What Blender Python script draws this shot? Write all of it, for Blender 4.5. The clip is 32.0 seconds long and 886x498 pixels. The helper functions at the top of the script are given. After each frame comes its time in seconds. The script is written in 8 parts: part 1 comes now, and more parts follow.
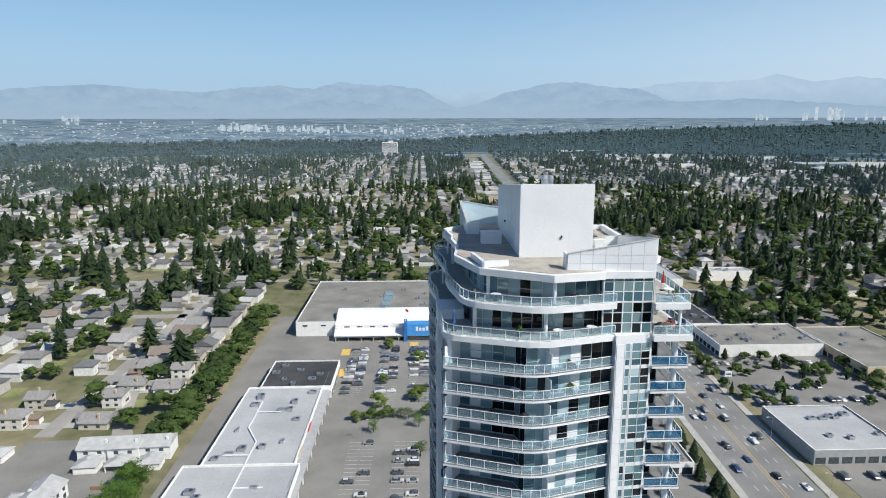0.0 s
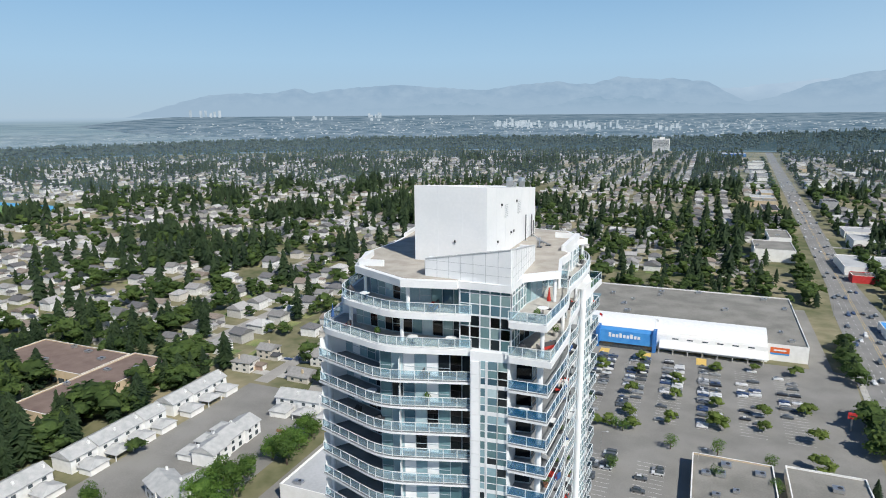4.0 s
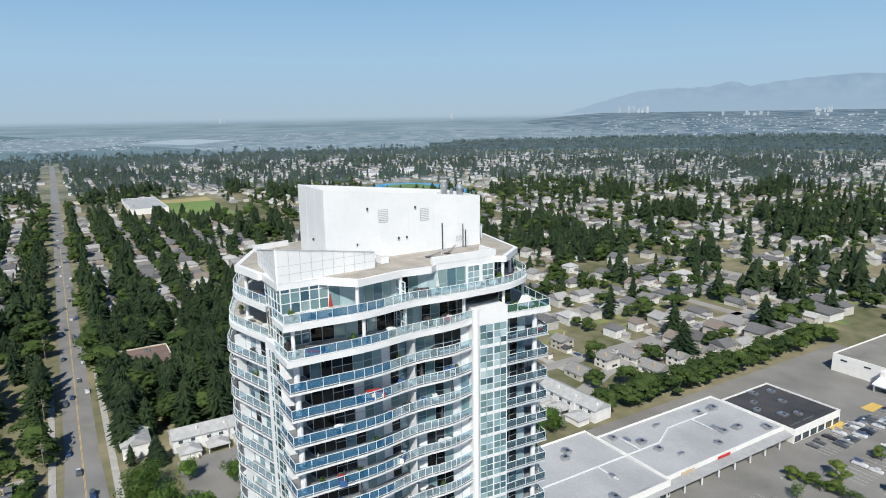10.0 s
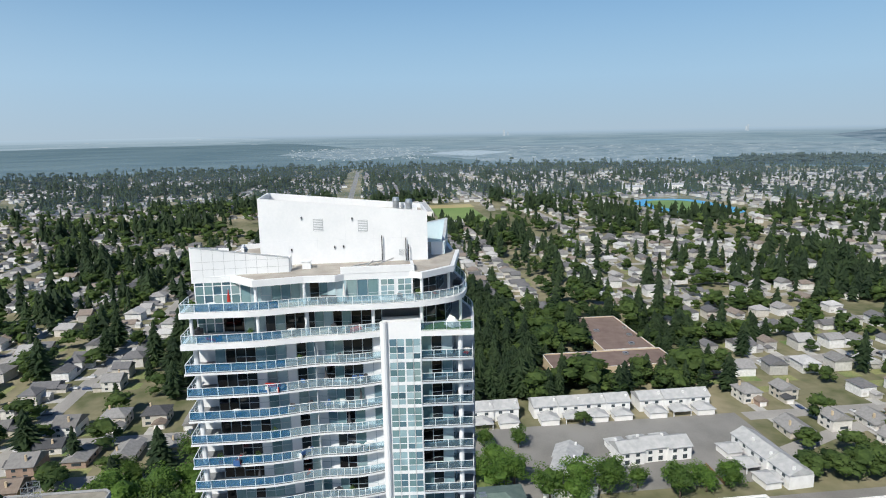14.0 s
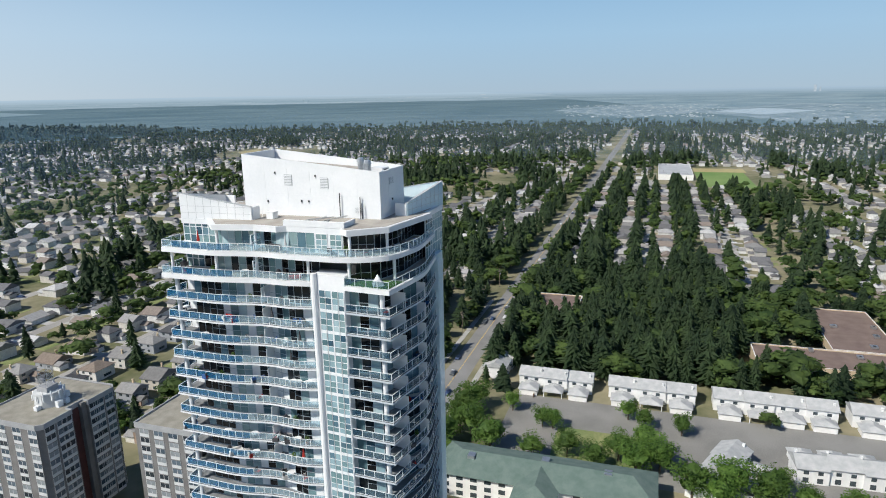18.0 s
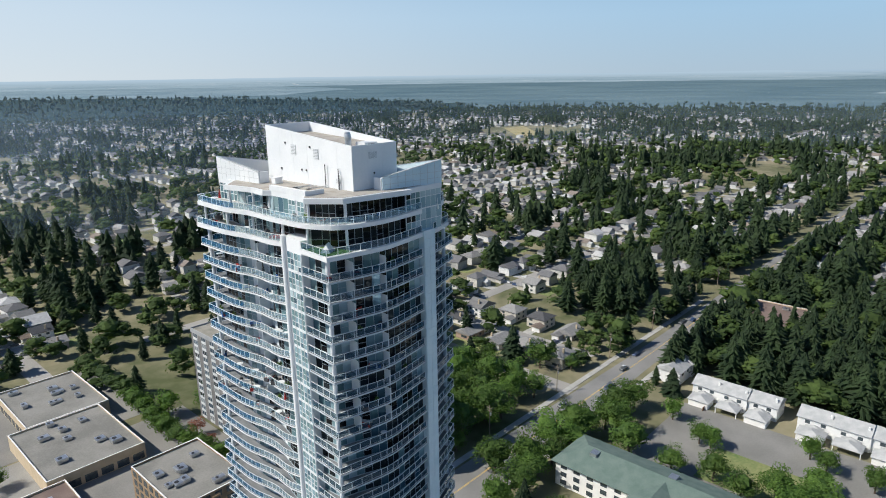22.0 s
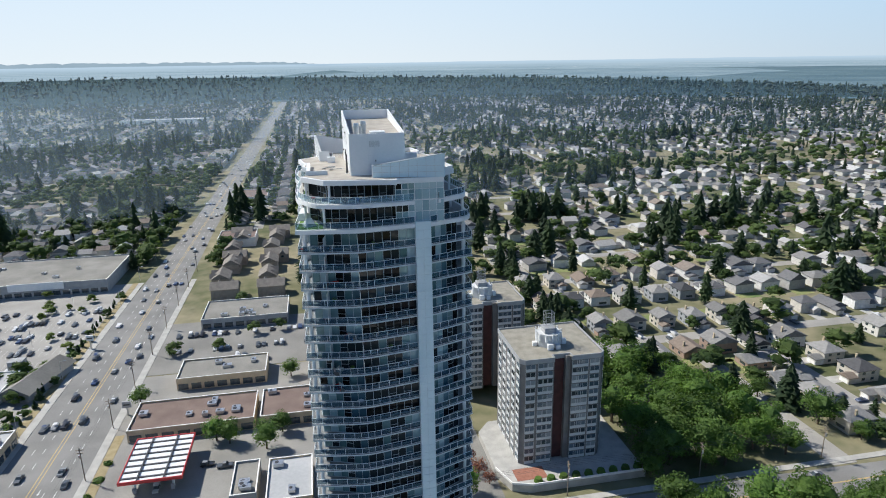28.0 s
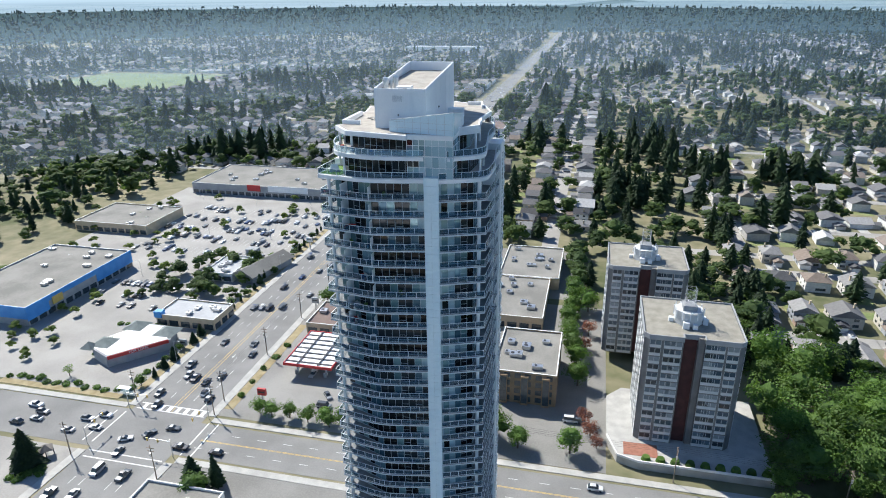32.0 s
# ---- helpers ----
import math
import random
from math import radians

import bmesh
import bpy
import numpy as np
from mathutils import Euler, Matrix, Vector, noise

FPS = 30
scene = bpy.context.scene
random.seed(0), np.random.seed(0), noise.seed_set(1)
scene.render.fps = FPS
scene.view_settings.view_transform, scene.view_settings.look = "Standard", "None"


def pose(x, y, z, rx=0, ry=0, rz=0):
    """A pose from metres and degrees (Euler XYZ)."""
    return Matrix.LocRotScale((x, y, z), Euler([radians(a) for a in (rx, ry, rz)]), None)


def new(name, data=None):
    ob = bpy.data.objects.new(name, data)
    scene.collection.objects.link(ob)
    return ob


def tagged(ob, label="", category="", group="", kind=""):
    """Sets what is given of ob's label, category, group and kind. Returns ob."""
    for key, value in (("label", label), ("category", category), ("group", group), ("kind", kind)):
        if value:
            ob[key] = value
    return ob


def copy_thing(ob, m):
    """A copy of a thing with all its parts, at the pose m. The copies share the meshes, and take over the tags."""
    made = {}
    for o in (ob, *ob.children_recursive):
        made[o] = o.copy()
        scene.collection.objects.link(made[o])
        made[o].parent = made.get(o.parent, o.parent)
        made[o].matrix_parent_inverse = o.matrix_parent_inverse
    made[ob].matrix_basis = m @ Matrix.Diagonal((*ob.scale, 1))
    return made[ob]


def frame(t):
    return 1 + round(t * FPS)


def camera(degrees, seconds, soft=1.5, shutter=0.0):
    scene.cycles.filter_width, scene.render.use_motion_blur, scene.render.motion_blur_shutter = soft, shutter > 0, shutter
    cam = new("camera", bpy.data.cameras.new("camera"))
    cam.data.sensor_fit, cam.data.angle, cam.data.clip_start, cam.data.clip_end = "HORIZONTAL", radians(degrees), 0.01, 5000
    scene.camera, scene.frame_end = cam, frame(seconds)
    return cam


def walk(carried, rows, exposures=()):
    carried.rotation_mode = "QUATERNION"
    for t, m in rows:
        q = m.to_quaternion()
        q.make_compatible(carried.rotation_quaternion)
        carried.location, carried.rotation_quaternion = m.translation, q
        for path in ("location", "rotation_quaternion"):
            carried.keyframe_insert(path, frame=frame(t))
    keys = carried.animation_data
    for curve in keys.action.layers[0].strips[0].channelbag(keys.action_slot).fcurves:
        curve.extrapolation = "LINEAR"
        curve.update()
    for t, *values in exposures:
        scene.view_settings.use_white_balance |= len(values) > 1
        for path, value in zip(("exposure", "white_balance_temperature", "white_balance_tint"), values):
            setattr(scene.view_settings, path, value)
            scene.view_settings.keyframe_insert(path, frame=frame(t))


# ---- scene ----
import itertools

cam = camera(69.05, 32.0, 1.0)
# seconds, place in metres, yaw, pitch, roll in degrees
ROWS = [
    (0.0, -15.42, -82.18, 128.85, -1.98, -11.52, -0.10),
    (0.5, -10.37, -81.83, 128.82, 1.05, -11.58, -0.15),
    (1.0, -5.30, -81.43, 128.80, 4.05, -11.59, -0.20),
    (1.5, -0.19, -80.91, 128.80, 7.08, -11.63, -0.21),
    (2.0, 4.96, -80.16, 128.83, 10.13, -11.66, -0.25),
    (2.5, 10.06, -79.14, 128.88, 13.11, -11.71, -0.24),
    (3.0, 15.21, -77.81, 128.95, 16.09, -11.76, -0.31),
    (3.5, 20.37, -76.29, 129.02, 19.17, -11.77, -0.38),
    (4.0, 25.44, -74.66, 129.07, 22.24, -11.79, -0.43),
    (4.5, 30.35, -72.83, 129.11, 25.32, -11.81, -0.48),
    (5.0, 35.04, -70.72, 129.14, 28.39, -11.82, -0.52),
    (5.5, 39.44, -68.25, 129.16, 31.47, -11.81, -0.58),
    (6.0, 43.47, -65.32, 129.18, 34.54, -11.79, -0.65),
    (6.5, 47.63, -62.38, 129.12, 37.56, -11.79, -0.71),
    (7.0, 51.61, -59.11, 129.08, 40.63, -11.76, -0.72),
    (7.5, 55.38, -55.52, 129.08, 43.68, -11.73, -0.77),
    (8.0, 58.86, -51.63, 129.13, 46.73, -11.74, -0.80),
    (8.5, 62.16, -47.71, 129.21, 49.81, -11.77, -0.85),
    (9.0, 65.25, -43.71, 129.29, 52.89, -11.77, -0.86),
    (9.5, 68.30, -39.57, 129.37, 55.99, -11.80, -0.86),
    (10.0, 71.24, -35.33, 129.43, 59.07, -11.77, -0.90),
    (10.5, 74.02, -31.13, 129.47, 62.13, -11.73, -0.90),
    (11.0, 76.66, -26.52, 129.48, 65.23, -11.57, -0.95),
    (11.5, 78.76, -21.48, 129.47, 68.31, -10.89, -0.98),
    (12.0, 80.37, -16.56, 129.41, 71.38, -10.43, -0.98),
    (12.5, 81.85, -11.59, 129.31, 74.47, -10.41, -1.04),
    (13.0, 83.13, -6.62, 129.21, 77.56, -10.37, -1.06),
    (13.5, 83.99, -1.66, 129.15, 80.66, -10.33, -1.07),
    (14.0, 84.70, 3.53, 129.13, 83.75, -10.30, -1.07),
    (14.5, 85.26, 8.66, 129.14, 86.84, -10.27, -1.09),
    (15.0, 85.60, 13.75, 129.16, 89.91, -10.27, -1.04),
    (15.5, 85.67, 18.81, 129.20, 92.97, -10.40, -0.97),
    (16.0, 85.43, 23.88, 129.24, 96.02, -10.79, -0.90),
    (16.5, 84.83, 28.98, 129.28, 99.09, -11.55, -0.88),
    (17.0, 83.83, 34.14, 129.32, 102.17, -12.78, -0.95),
    (17.5, 82.54, 39.30, 129.36, 105.26, -13.67, -1.02),
    (18.0, 81.09, 44.37, 129.36, 108.31, -13.68, -1.01),
    (18.5, 79.54, 49.23, 129.32, 111.34, -13.74, -0.94),
    (19.0, 77.67, 53.84, 129.24, 114.41, -14.14, -0.88),
    (19.5, 75.40, 58.40, 129.14, 117.43, -14.45, -0.91),
    (20.0, 72.79, 63.09, 129.03, 120.55, -14.75, -0.98),
    (20.5, 70.09, 67.56, 128.93, 123.68, -15.06, -0.99),
    (21.0, 67.33, 71.54, 128.84, 126.64, -15.16, -0.97),
    (21.5, 64.38, 75.66, 128.74, 129.65, -15.15, -0.89),
    (22.0, 60.98, 79.41, 128.65, 132.64, -15.14, -0.85),
    (22.5, 57.16, 82.56, 128.58, 135.61, -15.21, -0.81),
    (23.0, 53.20, 85.66, 128.52, 138.56, -15.20, -0.80),
    (23.5, 49.37, 88.49, 128.47, 141.53, -15.23, -0.83),
    (24.0, 45.36, 91.31, 128.44, 144.55, -15.27, -0.80),
    (24.5, 41.23, 94.30, 128.45, 147.61, -15.30, -0.87),
    (25.0, 36.92, 97.19, 128.49, 150.70, -15.33, -0.87),
    (25.5, 32.58, 99.71, 128.55, 153.78, -15.33, -0.89),
    (26.0, 28.14, 101.95, 128.67, 156.84, -15.41, -0.91),
    (26.5, 23.59, 103.91, 128.84, 159.88, -15.55, -0.93),
    (27.0, 18.92, 105.58, 129.06, 162.92, -15.74, -0.93),
    (27.5, 14.14, 106.96, 129.33, 165.93, -15.98, -0.92),
    (28.0, 9.23, 108.05, 129.65, 168.93, -16.26, -0.89),
    (28.5, 4.33, 109.09, 130.03, 171.98, -17.03, -0.86),
    (29.0, -0.44, 109.80, 130.45, 174.93, -18.45, -0.85),
    (29.5, -5.22, 110.19, 130.92, 177.91, -20.08, -0.80),
    (30.0, -10.14, 110.22, 131.38, 180.83, -20.53, -0.81),
    (30.5, -15.12, 110.10, 131.83, 183.77, -20.82, -0.77),
    (31.0, -20.15, 109.71, 132.28, 186.84, -21.13, -0.76),
    (31.5, -25.16, 109.13, 132.75, 190.13, -21.42, -0.72),
    (32.0, -30.02, 108.53, 133.22, 193.37, -21.71, -0.67),
]
walk(cam, [(t, pose(x, y, z, 90 + pitch, 0, yaw) @ pose(0, 0, 0, 0, 0, roll)) for t, x, y, z, yaw, pitch, roll in ROWS],
     exposures=[(0.0, 0.1, 6320, 9), (8.0, 0.0, 6330, 9), (12.0, 0.0, 6350, 9), (20.0, 0.0, 6330, 9), (25.0, 0.12, 6340, 9), (28.0, 0.21, 6280, 9), (30.0, 0.5, 6200, 9), (32.0, 0.58, 6150, 9)])

# ---- world and sun ----
SUN_ELEVATION, SUN_SOUTH = 44.0, 36.0  # degrees above the horizon, degrees south of east
world = bpy.data.worlds.new("sky")
scene.world = world
world.use_nodes = True
sky = world.node_tree.nodes.new("ShaderNodeTexSky")
sky.sky_type = "NISHITA"
sky.sun_disc = False
sky.sun_elevation = radians(SUN_ELEVATION)
sky.sun_rotation = radians(90 + SUN_SOUTH)
sky.altitude = 120
sky.air_density, sky.dust_density, sky.ozone_density = 1.0, 0.0, 6.0
backdrop_node = world.node_tree.nodes["Background"]
world.node_tree.links.new(sky.outputs[0], backdrop_node.inputs[0])
backdrop_node.inputs[1].default_value = 0.085
sun = new("sun", bpy.data.lights.new("sun", "SUN"))
sun.data.energy, sun.data.angle, sun.data.color = 5.0, radians(0.55), (1.0, 0.94, 0.84)
towards = Vector((math.cos(radians(SUN_SOUTH)) * math.cos(radians(SUN_ELEVATION)), -math.sin(radians(SUN_SOUTH)) * math.cos(radians(SUN_ELEVATION)), math.sin(radians(SUN_ELEVATION))))
sun.matrix_basis = Matrix.Translation((150, -60, 300)) @ towards.to_track_quat("Z", "Y").to_matrix().to_4x4()

# ---- materials ----
def surf(name, c1, c2, scale=1.0, rough=0.8, bump=0.0, metal=0.0, vary=0.0, fine=12.0, by_island=False, spec=0.4, coat=0.0, big=None, coords="Object"):
    """A surface whose colour wanders between two tones, coarse and fine, with relief."""
    m = bpy.data.materials.new(name)
    m.use_nodes = True
    n, l = m.node_tree.nodes, m.node_tree.links
    b = n["Principled BSDF"]
    b.inputs["Roughness"].default_value, b.inputs["Metallic"].default_value = rough, metal
    b.inputs["Specular IOR Level"].default_value = spec
    b.inputs["Coat Weight"].default_value = coat
    if coords == "World":
        src = n.new("ShaderNodeNewGeometry").outputs["Position"]
    else:
        src = n.new("ShaderNodeTexCoord").outputs["Object"]
    coarse = n.new("ShaderNodeTexNoise")
    coarse.inputs["Scale"].default_value, coarse.inputs["Detail"].default_value = scale, 6
    l.new(src, coarse.inputs["Vector"])
    grain = n.new("ShaderNodeTexNoise")
    grain.inputs["Scale"].default_value, grain.inputs["Detail"].default_value = scale * fine, 3
    l.new(src, grain.inputs["Vector"])
    both = n.new("ShaderNodeMath")
    both.operation = "MULTIPLY_ADD"
    both.inputs[1].default_value, both.inputs[2].default_value = 0.45, -0.22
    l.new(grain.outputs["Fac"], both.inputs[0])
    total = n.new("ShaderNodeMath")
    total.operation = "ADD"
    l.new(coarse.outputs["Fac"], total.inputs[0])
    l.new(both.outputs[0], total.inputs[1])
    ramp = n.new("ShaderNodeValToRGB")
    ramp.color_ramp.elements[0].position, ramp.color_ramp.elements[1].position = 0.32, 0.68
    ramp.color_ramp.elements[0].color, ramp.color_ramp.elements[1].color = (*c1, 1), (*c2, 1)
    l.new(total.outputs[0], ramp.inputs[0])
    out = ramp.outputs[0]
    if vary:
        if by_island:
            rnd = n.new("ShaderNodeNewGeometry").outputs["Random Per Island"]
        else:
            rnd = n.new("ShaderNodeObjectInfo").outputs["Random"]
        hsv = n.new("ShaderNodeHueSaturation")
        rng = n.new("ShaderNodeMapRange")
        rng.inputs["To Min"].default_value, rng.inputs["To Max"].default_value = 1 - vary, 1 + vary
        l.new(rnd, rng.inputs["Value"])
        l.new(rng.outputs[0], hsv.inputs["Value"])
        l.new(out, hsv.inputs["Color"])
        out = hsv.outputs[0]
    l.new(out, b.inputs["Base Color"])
    if bump:
        bp = n.new("ShaderNodeBump")
        bp.inputs["Strength"].default_value, bp.inputs["Distance"].default_value = bump, 0.05
        l.new(grain.outputs["Fac"], bp.inputs["Height"])
        l.new(bp.outputs[0], b.inputs["Normal"])
    return m


def palette(name, colours, rough=0.8, by_island=False, scale=0.8, spec=0.3, coat=0.0, metal=0.0):
    """One surface whose colour is drawn for each object, or each island, out of a few, with a faint mottle."""
    m = surf(name, (1, 1, 1), (1, 1, 1), scale, rough, 0.0, metal, spec=spec, coat=coat)
    n, l = m.node_tree.nodes, m.node_tree.links
    rnd = n.new("ShaderNodeNewGeometry").outputs["Random Per Island"] if by_island else n.new("ShaderNodeObjectInfo").outputs["Random"]
    ramp = n.new("ShaderNodeValToRGB")
    ramp.color_ramp.interpolation = "CONSTANT"
    for i, c in enumerate(colours):
        e = ramp.color_ramp.elements[i] if i < 2 else ramp.color_ramp.elements.new(0.5)
        e.position, e.color = i / len(colours), (*c, 1)
    l.new(rnd, ramp.inputs[0])
    tone = [x for x in n if x.type == "VALTORGB" and x is not ramp][0]
    tone.color_ramp.elements[0].color, tone.color_ramp.elements[1].color = (0.78, 0.78, 0.78, 1), (1, 1, 1, 1)
    mix = n.new("ShaderNodeMix")
    mix.data_type, mix.blend_type = "RGBA", "MULTIPLY"
    mix.inputs["Factor"].default_value = 1
    l.new(ramp.outputs[0], mix.inputs["A"])
    l.new(tone.outputs[0], mix.inputs["B"])
    l.new(mix.outputs["Result"], n["Principled BSDF"].inputs["Base Color"])
    return m


def clear_glass(name, tint, opacity):
    """A thin pane: part see-through, part mirror."""
    m = bpy.data.materials.new(name)
    m.use_nodes = True
    n, l = m.node_tree.nodes, m.node_tree.links
    b = n["Principled BSDF"]
    b.inputs["Base Color"].default_value, b.inputs["Roughness"].default_value = (*tint, 1), 0.04
    t = n.new("ShaderNodeBsdfTransparent")
    t.inputs[0].default_value = (0.82, 0.92, 0.96, 1)
    mix = n.new("ShaderNodeMixShader")
    mix.inputs[0].default_value = opacity
    l.new(t.outputs[0], mix.inputs[1])
    l.new(b.outputs[0], mix.inputs[2])
    l.new(mix.outputs[0], n["Material Output"].inputs[0])
    return m


white_panel = surf("white_metal_panel", (0.74, 0.76, 0.775), (0.81, 0.82, 0.83), 0.25, 0.45, vary=0.03)
white_paint = surf("white_paint", (0.72, 0.735, 0.75), (0.80, 0.81, 0.815), 0.5, 0.5)
slab_paint = surf("pale_slab_paint", (0.68, 0.70, 0.72), (0.80, 0.81, 0.82), 0.8, 0.6)
deck_gravel = surf("roof_gravel", (0.33, 0.30, 0.26), (0.45, 0.42, 0.37), 0.6, 0.95, 0.4, fine=30)
# near-black panes: the shade of balcony recesses is put into the glass colour
tower_dark = palette("dark_window_glass", [(0.006, 0.008, 0.010), (0.012, 0.017, 0.021), (0.004, 0.004, 0.005), (0.020, 0.028, 0.034)], 0.05, spec=0.45)
tower_blue = palette("blue_window_glass", [(0.15, 0.28, 0.36), (0.24, 0.39, 0.47), (0.08, 0.17, 0.235)], 0.05, spec=0.8, metal=0.4)
block_glass = palette("block_window_glass", [(0.07, 0.10, 0.13), (0.14, 0.18, 0.22), (0.04, 0.05, 0.06), (0.30, 0.33, 0.35)], 0.08, spec=0.6)
tower_teal = palette("teal_window_glass", [(0.22, 0.37, 0.40), (0.33, 0.47, 0.49), (0.14, 0.26, 0.29)], 0.06, spec=0.7, metal=0.3)
tower_pale = palette("pale_blue_spandrel_glass", [(0.36, 0.50, 0.55), (0.48, 0.61, 0.65), (0.28, 0.42, 0.47)], 0.12, spec=0.6)
bay_glass = surf("teal_bay_glass", (0.16, 0.24, 0.25), (0.24, 0.33, 0.34), 0.3, 0.08, spec=0.9, vary=0.2)
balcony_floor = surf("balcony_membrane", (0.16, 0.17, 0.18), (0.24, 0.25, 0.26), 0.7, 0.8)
frame_grey = surf("blue_grey_window_frame", (0.34, 0.40, 0.44), (0.42, 0.48, 0.52), 2.0, 0.4)
# slab paint with the shade of the north and west sides put into it
slab_shaded = surf("shaded_slab_paint", (0.46, 0.51, 0.55), (0.55, 0.60, 0.64), 0.8, 0.6)
deck_stone = surf("deck_paving", (0.36, 0.34, 0.31), (0.48, 0.46, 0.42), 1.2, 0.9, 0.2)
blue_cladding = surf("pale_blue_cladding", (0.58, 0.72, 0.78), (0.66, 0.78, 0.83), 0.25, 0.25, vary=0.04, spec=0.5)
seam_grey = surf("seam_grey", (0.40, 0.42, 0.44), (0.50, 0.52, 0.53), 1.0, 0.6)
rail_glass = clear_glass("balustrade_glass", (0.42, 0.55, 0.62), 0.20)
# dark tint puts shade and dark reflections into the north and west rails
rail_glass_shaded = clear_glass("shaded_balustrade_glass", (0.030, 0.075, 0.115), 0.34)
rail_glass_blue = clear_glass("blue_balustrade_glass", (0.02, 0.135, 0.28), 0.42)
aluminium = surf("white_aluminium", (0.68, 0.70, 0.72), (0.77, 0.79, 0.80), 2.0, 0.4, spec=0.5)
steel = surf("galvanised_steel", (0.45, 0.46, 0.47), (0.62, 0.63, 0.64), 3.0, 0.35, metal=0.8)
dark_steel = surf("dark_steel", (0.05, 0.05, 0.055), (0.09, 0.09, 0.095), 3.0, 0.5, metal=0.5)
turf = surf("artificial_turf", (0.10, 0.20, 0.04), (0.15, 0.27, 0.06), 2.0, 0.95, 0.3)
asphalt = surf("asphalt", (0.185, 0.183, 0.176), (0.26, 0.256, 0.246), 0.06, 0.9, 0.25, fine=40, coords="World")
# paler asphalts: on the southern lots backlit glare is put into the colour
pale_lot = surf("pale_asphalt", (0.28, 0.27, 0.25), (0.38, 0.365, 0.34), 0.05, 0.9, 0.2, fine=40, coords="World")
mid_lot = surf("worn_asphalt", (0.22, 0.215, 0.20), (0.315, 0.305, 0.285), 0.05, 0.9, 0.2, fine=40, coords="World")
lot_asphalt = surf("parking_asphalt", (0.185, 0.18, 0.168), (0.265, 0.258, 0.24), 0.05, 0.92, 0.25, fine=40, coords="World")
concrete = surf("concrete", (0.36, 0.35, 0.33), (0.47, 0.46, 0.43), 0.3, 0.85, 0.2)
dry_grass = surf("dry_grass", (0.26, 0.21, 0.11), (0.38, 0.32, 0.19), 0.3, 0.95, 0.3, fine=20)
line_white = surf("road_paint", (0.62, 0.62, 0.60), (0.75, 0.75, 0.73), 1.0, 0.7)
line_yellow = surf("yellow_road_paint", (0.62, 0.42, 0.10), (0.72, 0.50, 0.16), 1.0, 0.7)
flat_roof = surf("grey_flat_roof", (0.18, 0.175, 0.158), (0.275, 0.265, 0.24), 0.08, 0.9, 0.2, fine=20)
pale_roof = surf("pale_membrane_roof", (0.36, 0.37, 0.38), (0.46, 0.47, 0.48), 0.06, 0.85, 0.1, fine=15)
dark_roof = surf("dark_flat_roof", (0.035, 0.037, 0.042), (0.07, 0.07, 0.075), 0.1, 0.9, 0.1)
brown_roof = surf("brown_gravel_roof", (0.16, 0.115, 0.10), (0.22, 0.165, 0.14), 0.15, 0.95, 0.3, fine=25)
green_roof = surf("green_shingle_roof", (0.10, 0.15, 0.13), (0.15, 0.20, 0.175), 0.3, 0.9, 0.3)
white_shingle = surf("pale_grey_shingles", (0.36, 0.37, 0.37), (0.48, 0.48, 0.475), 0.4, 0.85, 0.2)
stucco_white = surf("white_stucco", (0.74, 0.73, 0.70), (0.82, 0.81, 0.79), 0.4, 0.85, 0.15)
stucco_tan = surf("tan_stucco", (0.50, 0.40, 0.27), (0.58, 0.47, 0.33), 0.4, 0.85, 0.15)
stucco_grey = surf("grey_stucco", (0.30, 0.31, 0.32), (0.38, 0.385, 0.39), 0.4, 0.8, 0.15)
blue_panel = surf("blue_sign_panel", (0.03, 0.13, 0.38), (0.05, 0.19, 0.48), 0.3, 0.5)
bright_blue = surf("bright_blue_paint", (0.05, 0.25, 0.62), (0.08, 0.32, 0.70), 0.3, 0.5)
red_paint = surf("red_paint", (0.45, 0.03, 0.03), (0.55, 0.05, 0.05), 0.5, 0.5)
house_wall = palette("house_siding", [(0.66, 0.64, 0.60), (0.76, 0.75, 0.73), (0.70, 0.68, 0.64), (0.36, 0.38, 0.41), (0.58, 0.54, 0.47), (0.78, 0.77, 0.75), (0.38, 0.28, 0.22), (0.66, 0.60, 0.50)], 0.85)
house_roof = palette("house_shingles", [(0.19, 0.187, 0.183), (0.25, 0.245, 0.238), (0.10, 0.10, 0.105), (0.24, 0.195, 0.16), (0.30, 0.295, 0.287), (0.19, 0.16, 0.135), (0.08, 0.083, 0.09), (0.27, 0.235, 0.205)], 0.92)
far_walls = palette("far_house_walls", [(0.60, 0.59, 0.56), (0.70, 0.70, 0.69), (0.45, 0.44, 0.42), (0.76, 0.76, 0.75), (0.62, 0.59, 0.54), (0.72, 0.71, 0.69)], 0.9, True)
far_shingles = palette("far_house_shingles", [(0.24, 0.237, 0.232), (0.14, 0.14, 0.145), (0.32, 0.315, 0.31), (0.26, 0.22, 0.19), (0.40, 0.395, 0.39), (0.17, 0.17, 0.175), (0.28, 0.24, 0.21), (0.36, 0.345, 0.33), (0.52, 0.52, 0.515), (0.28, 0.12, 0.09)], 0.92, True)
window_dark = surf("house_window", (0.03, 0.04, 0.05), (0.07, 0.09, 0.10), 1.0, 0.08, spec=0.8)
bark = surf("bark", (0.08, 0.06, 0.045), (0.14, 0.11, 0.08), 2.0, 0.95, 0.5)
leaf_green = surf("broad_leaves", (0.045, 0.100, 0.017), (0.115, 0.195, 0.034), 0.35, 0.7, vary=0.3)
leaf_dark = surf("conifer_needles", (0.012, 0.029, 0.012), (0.033, 0.058, 0.022), 0.35, 0.8, vary=0.25)
leaf_purple = surf("purple_leaves", (0.035, 0.02, 0.022), (0.07, 0.035, 0.035), 0.5, 0.75, vary=0.2)
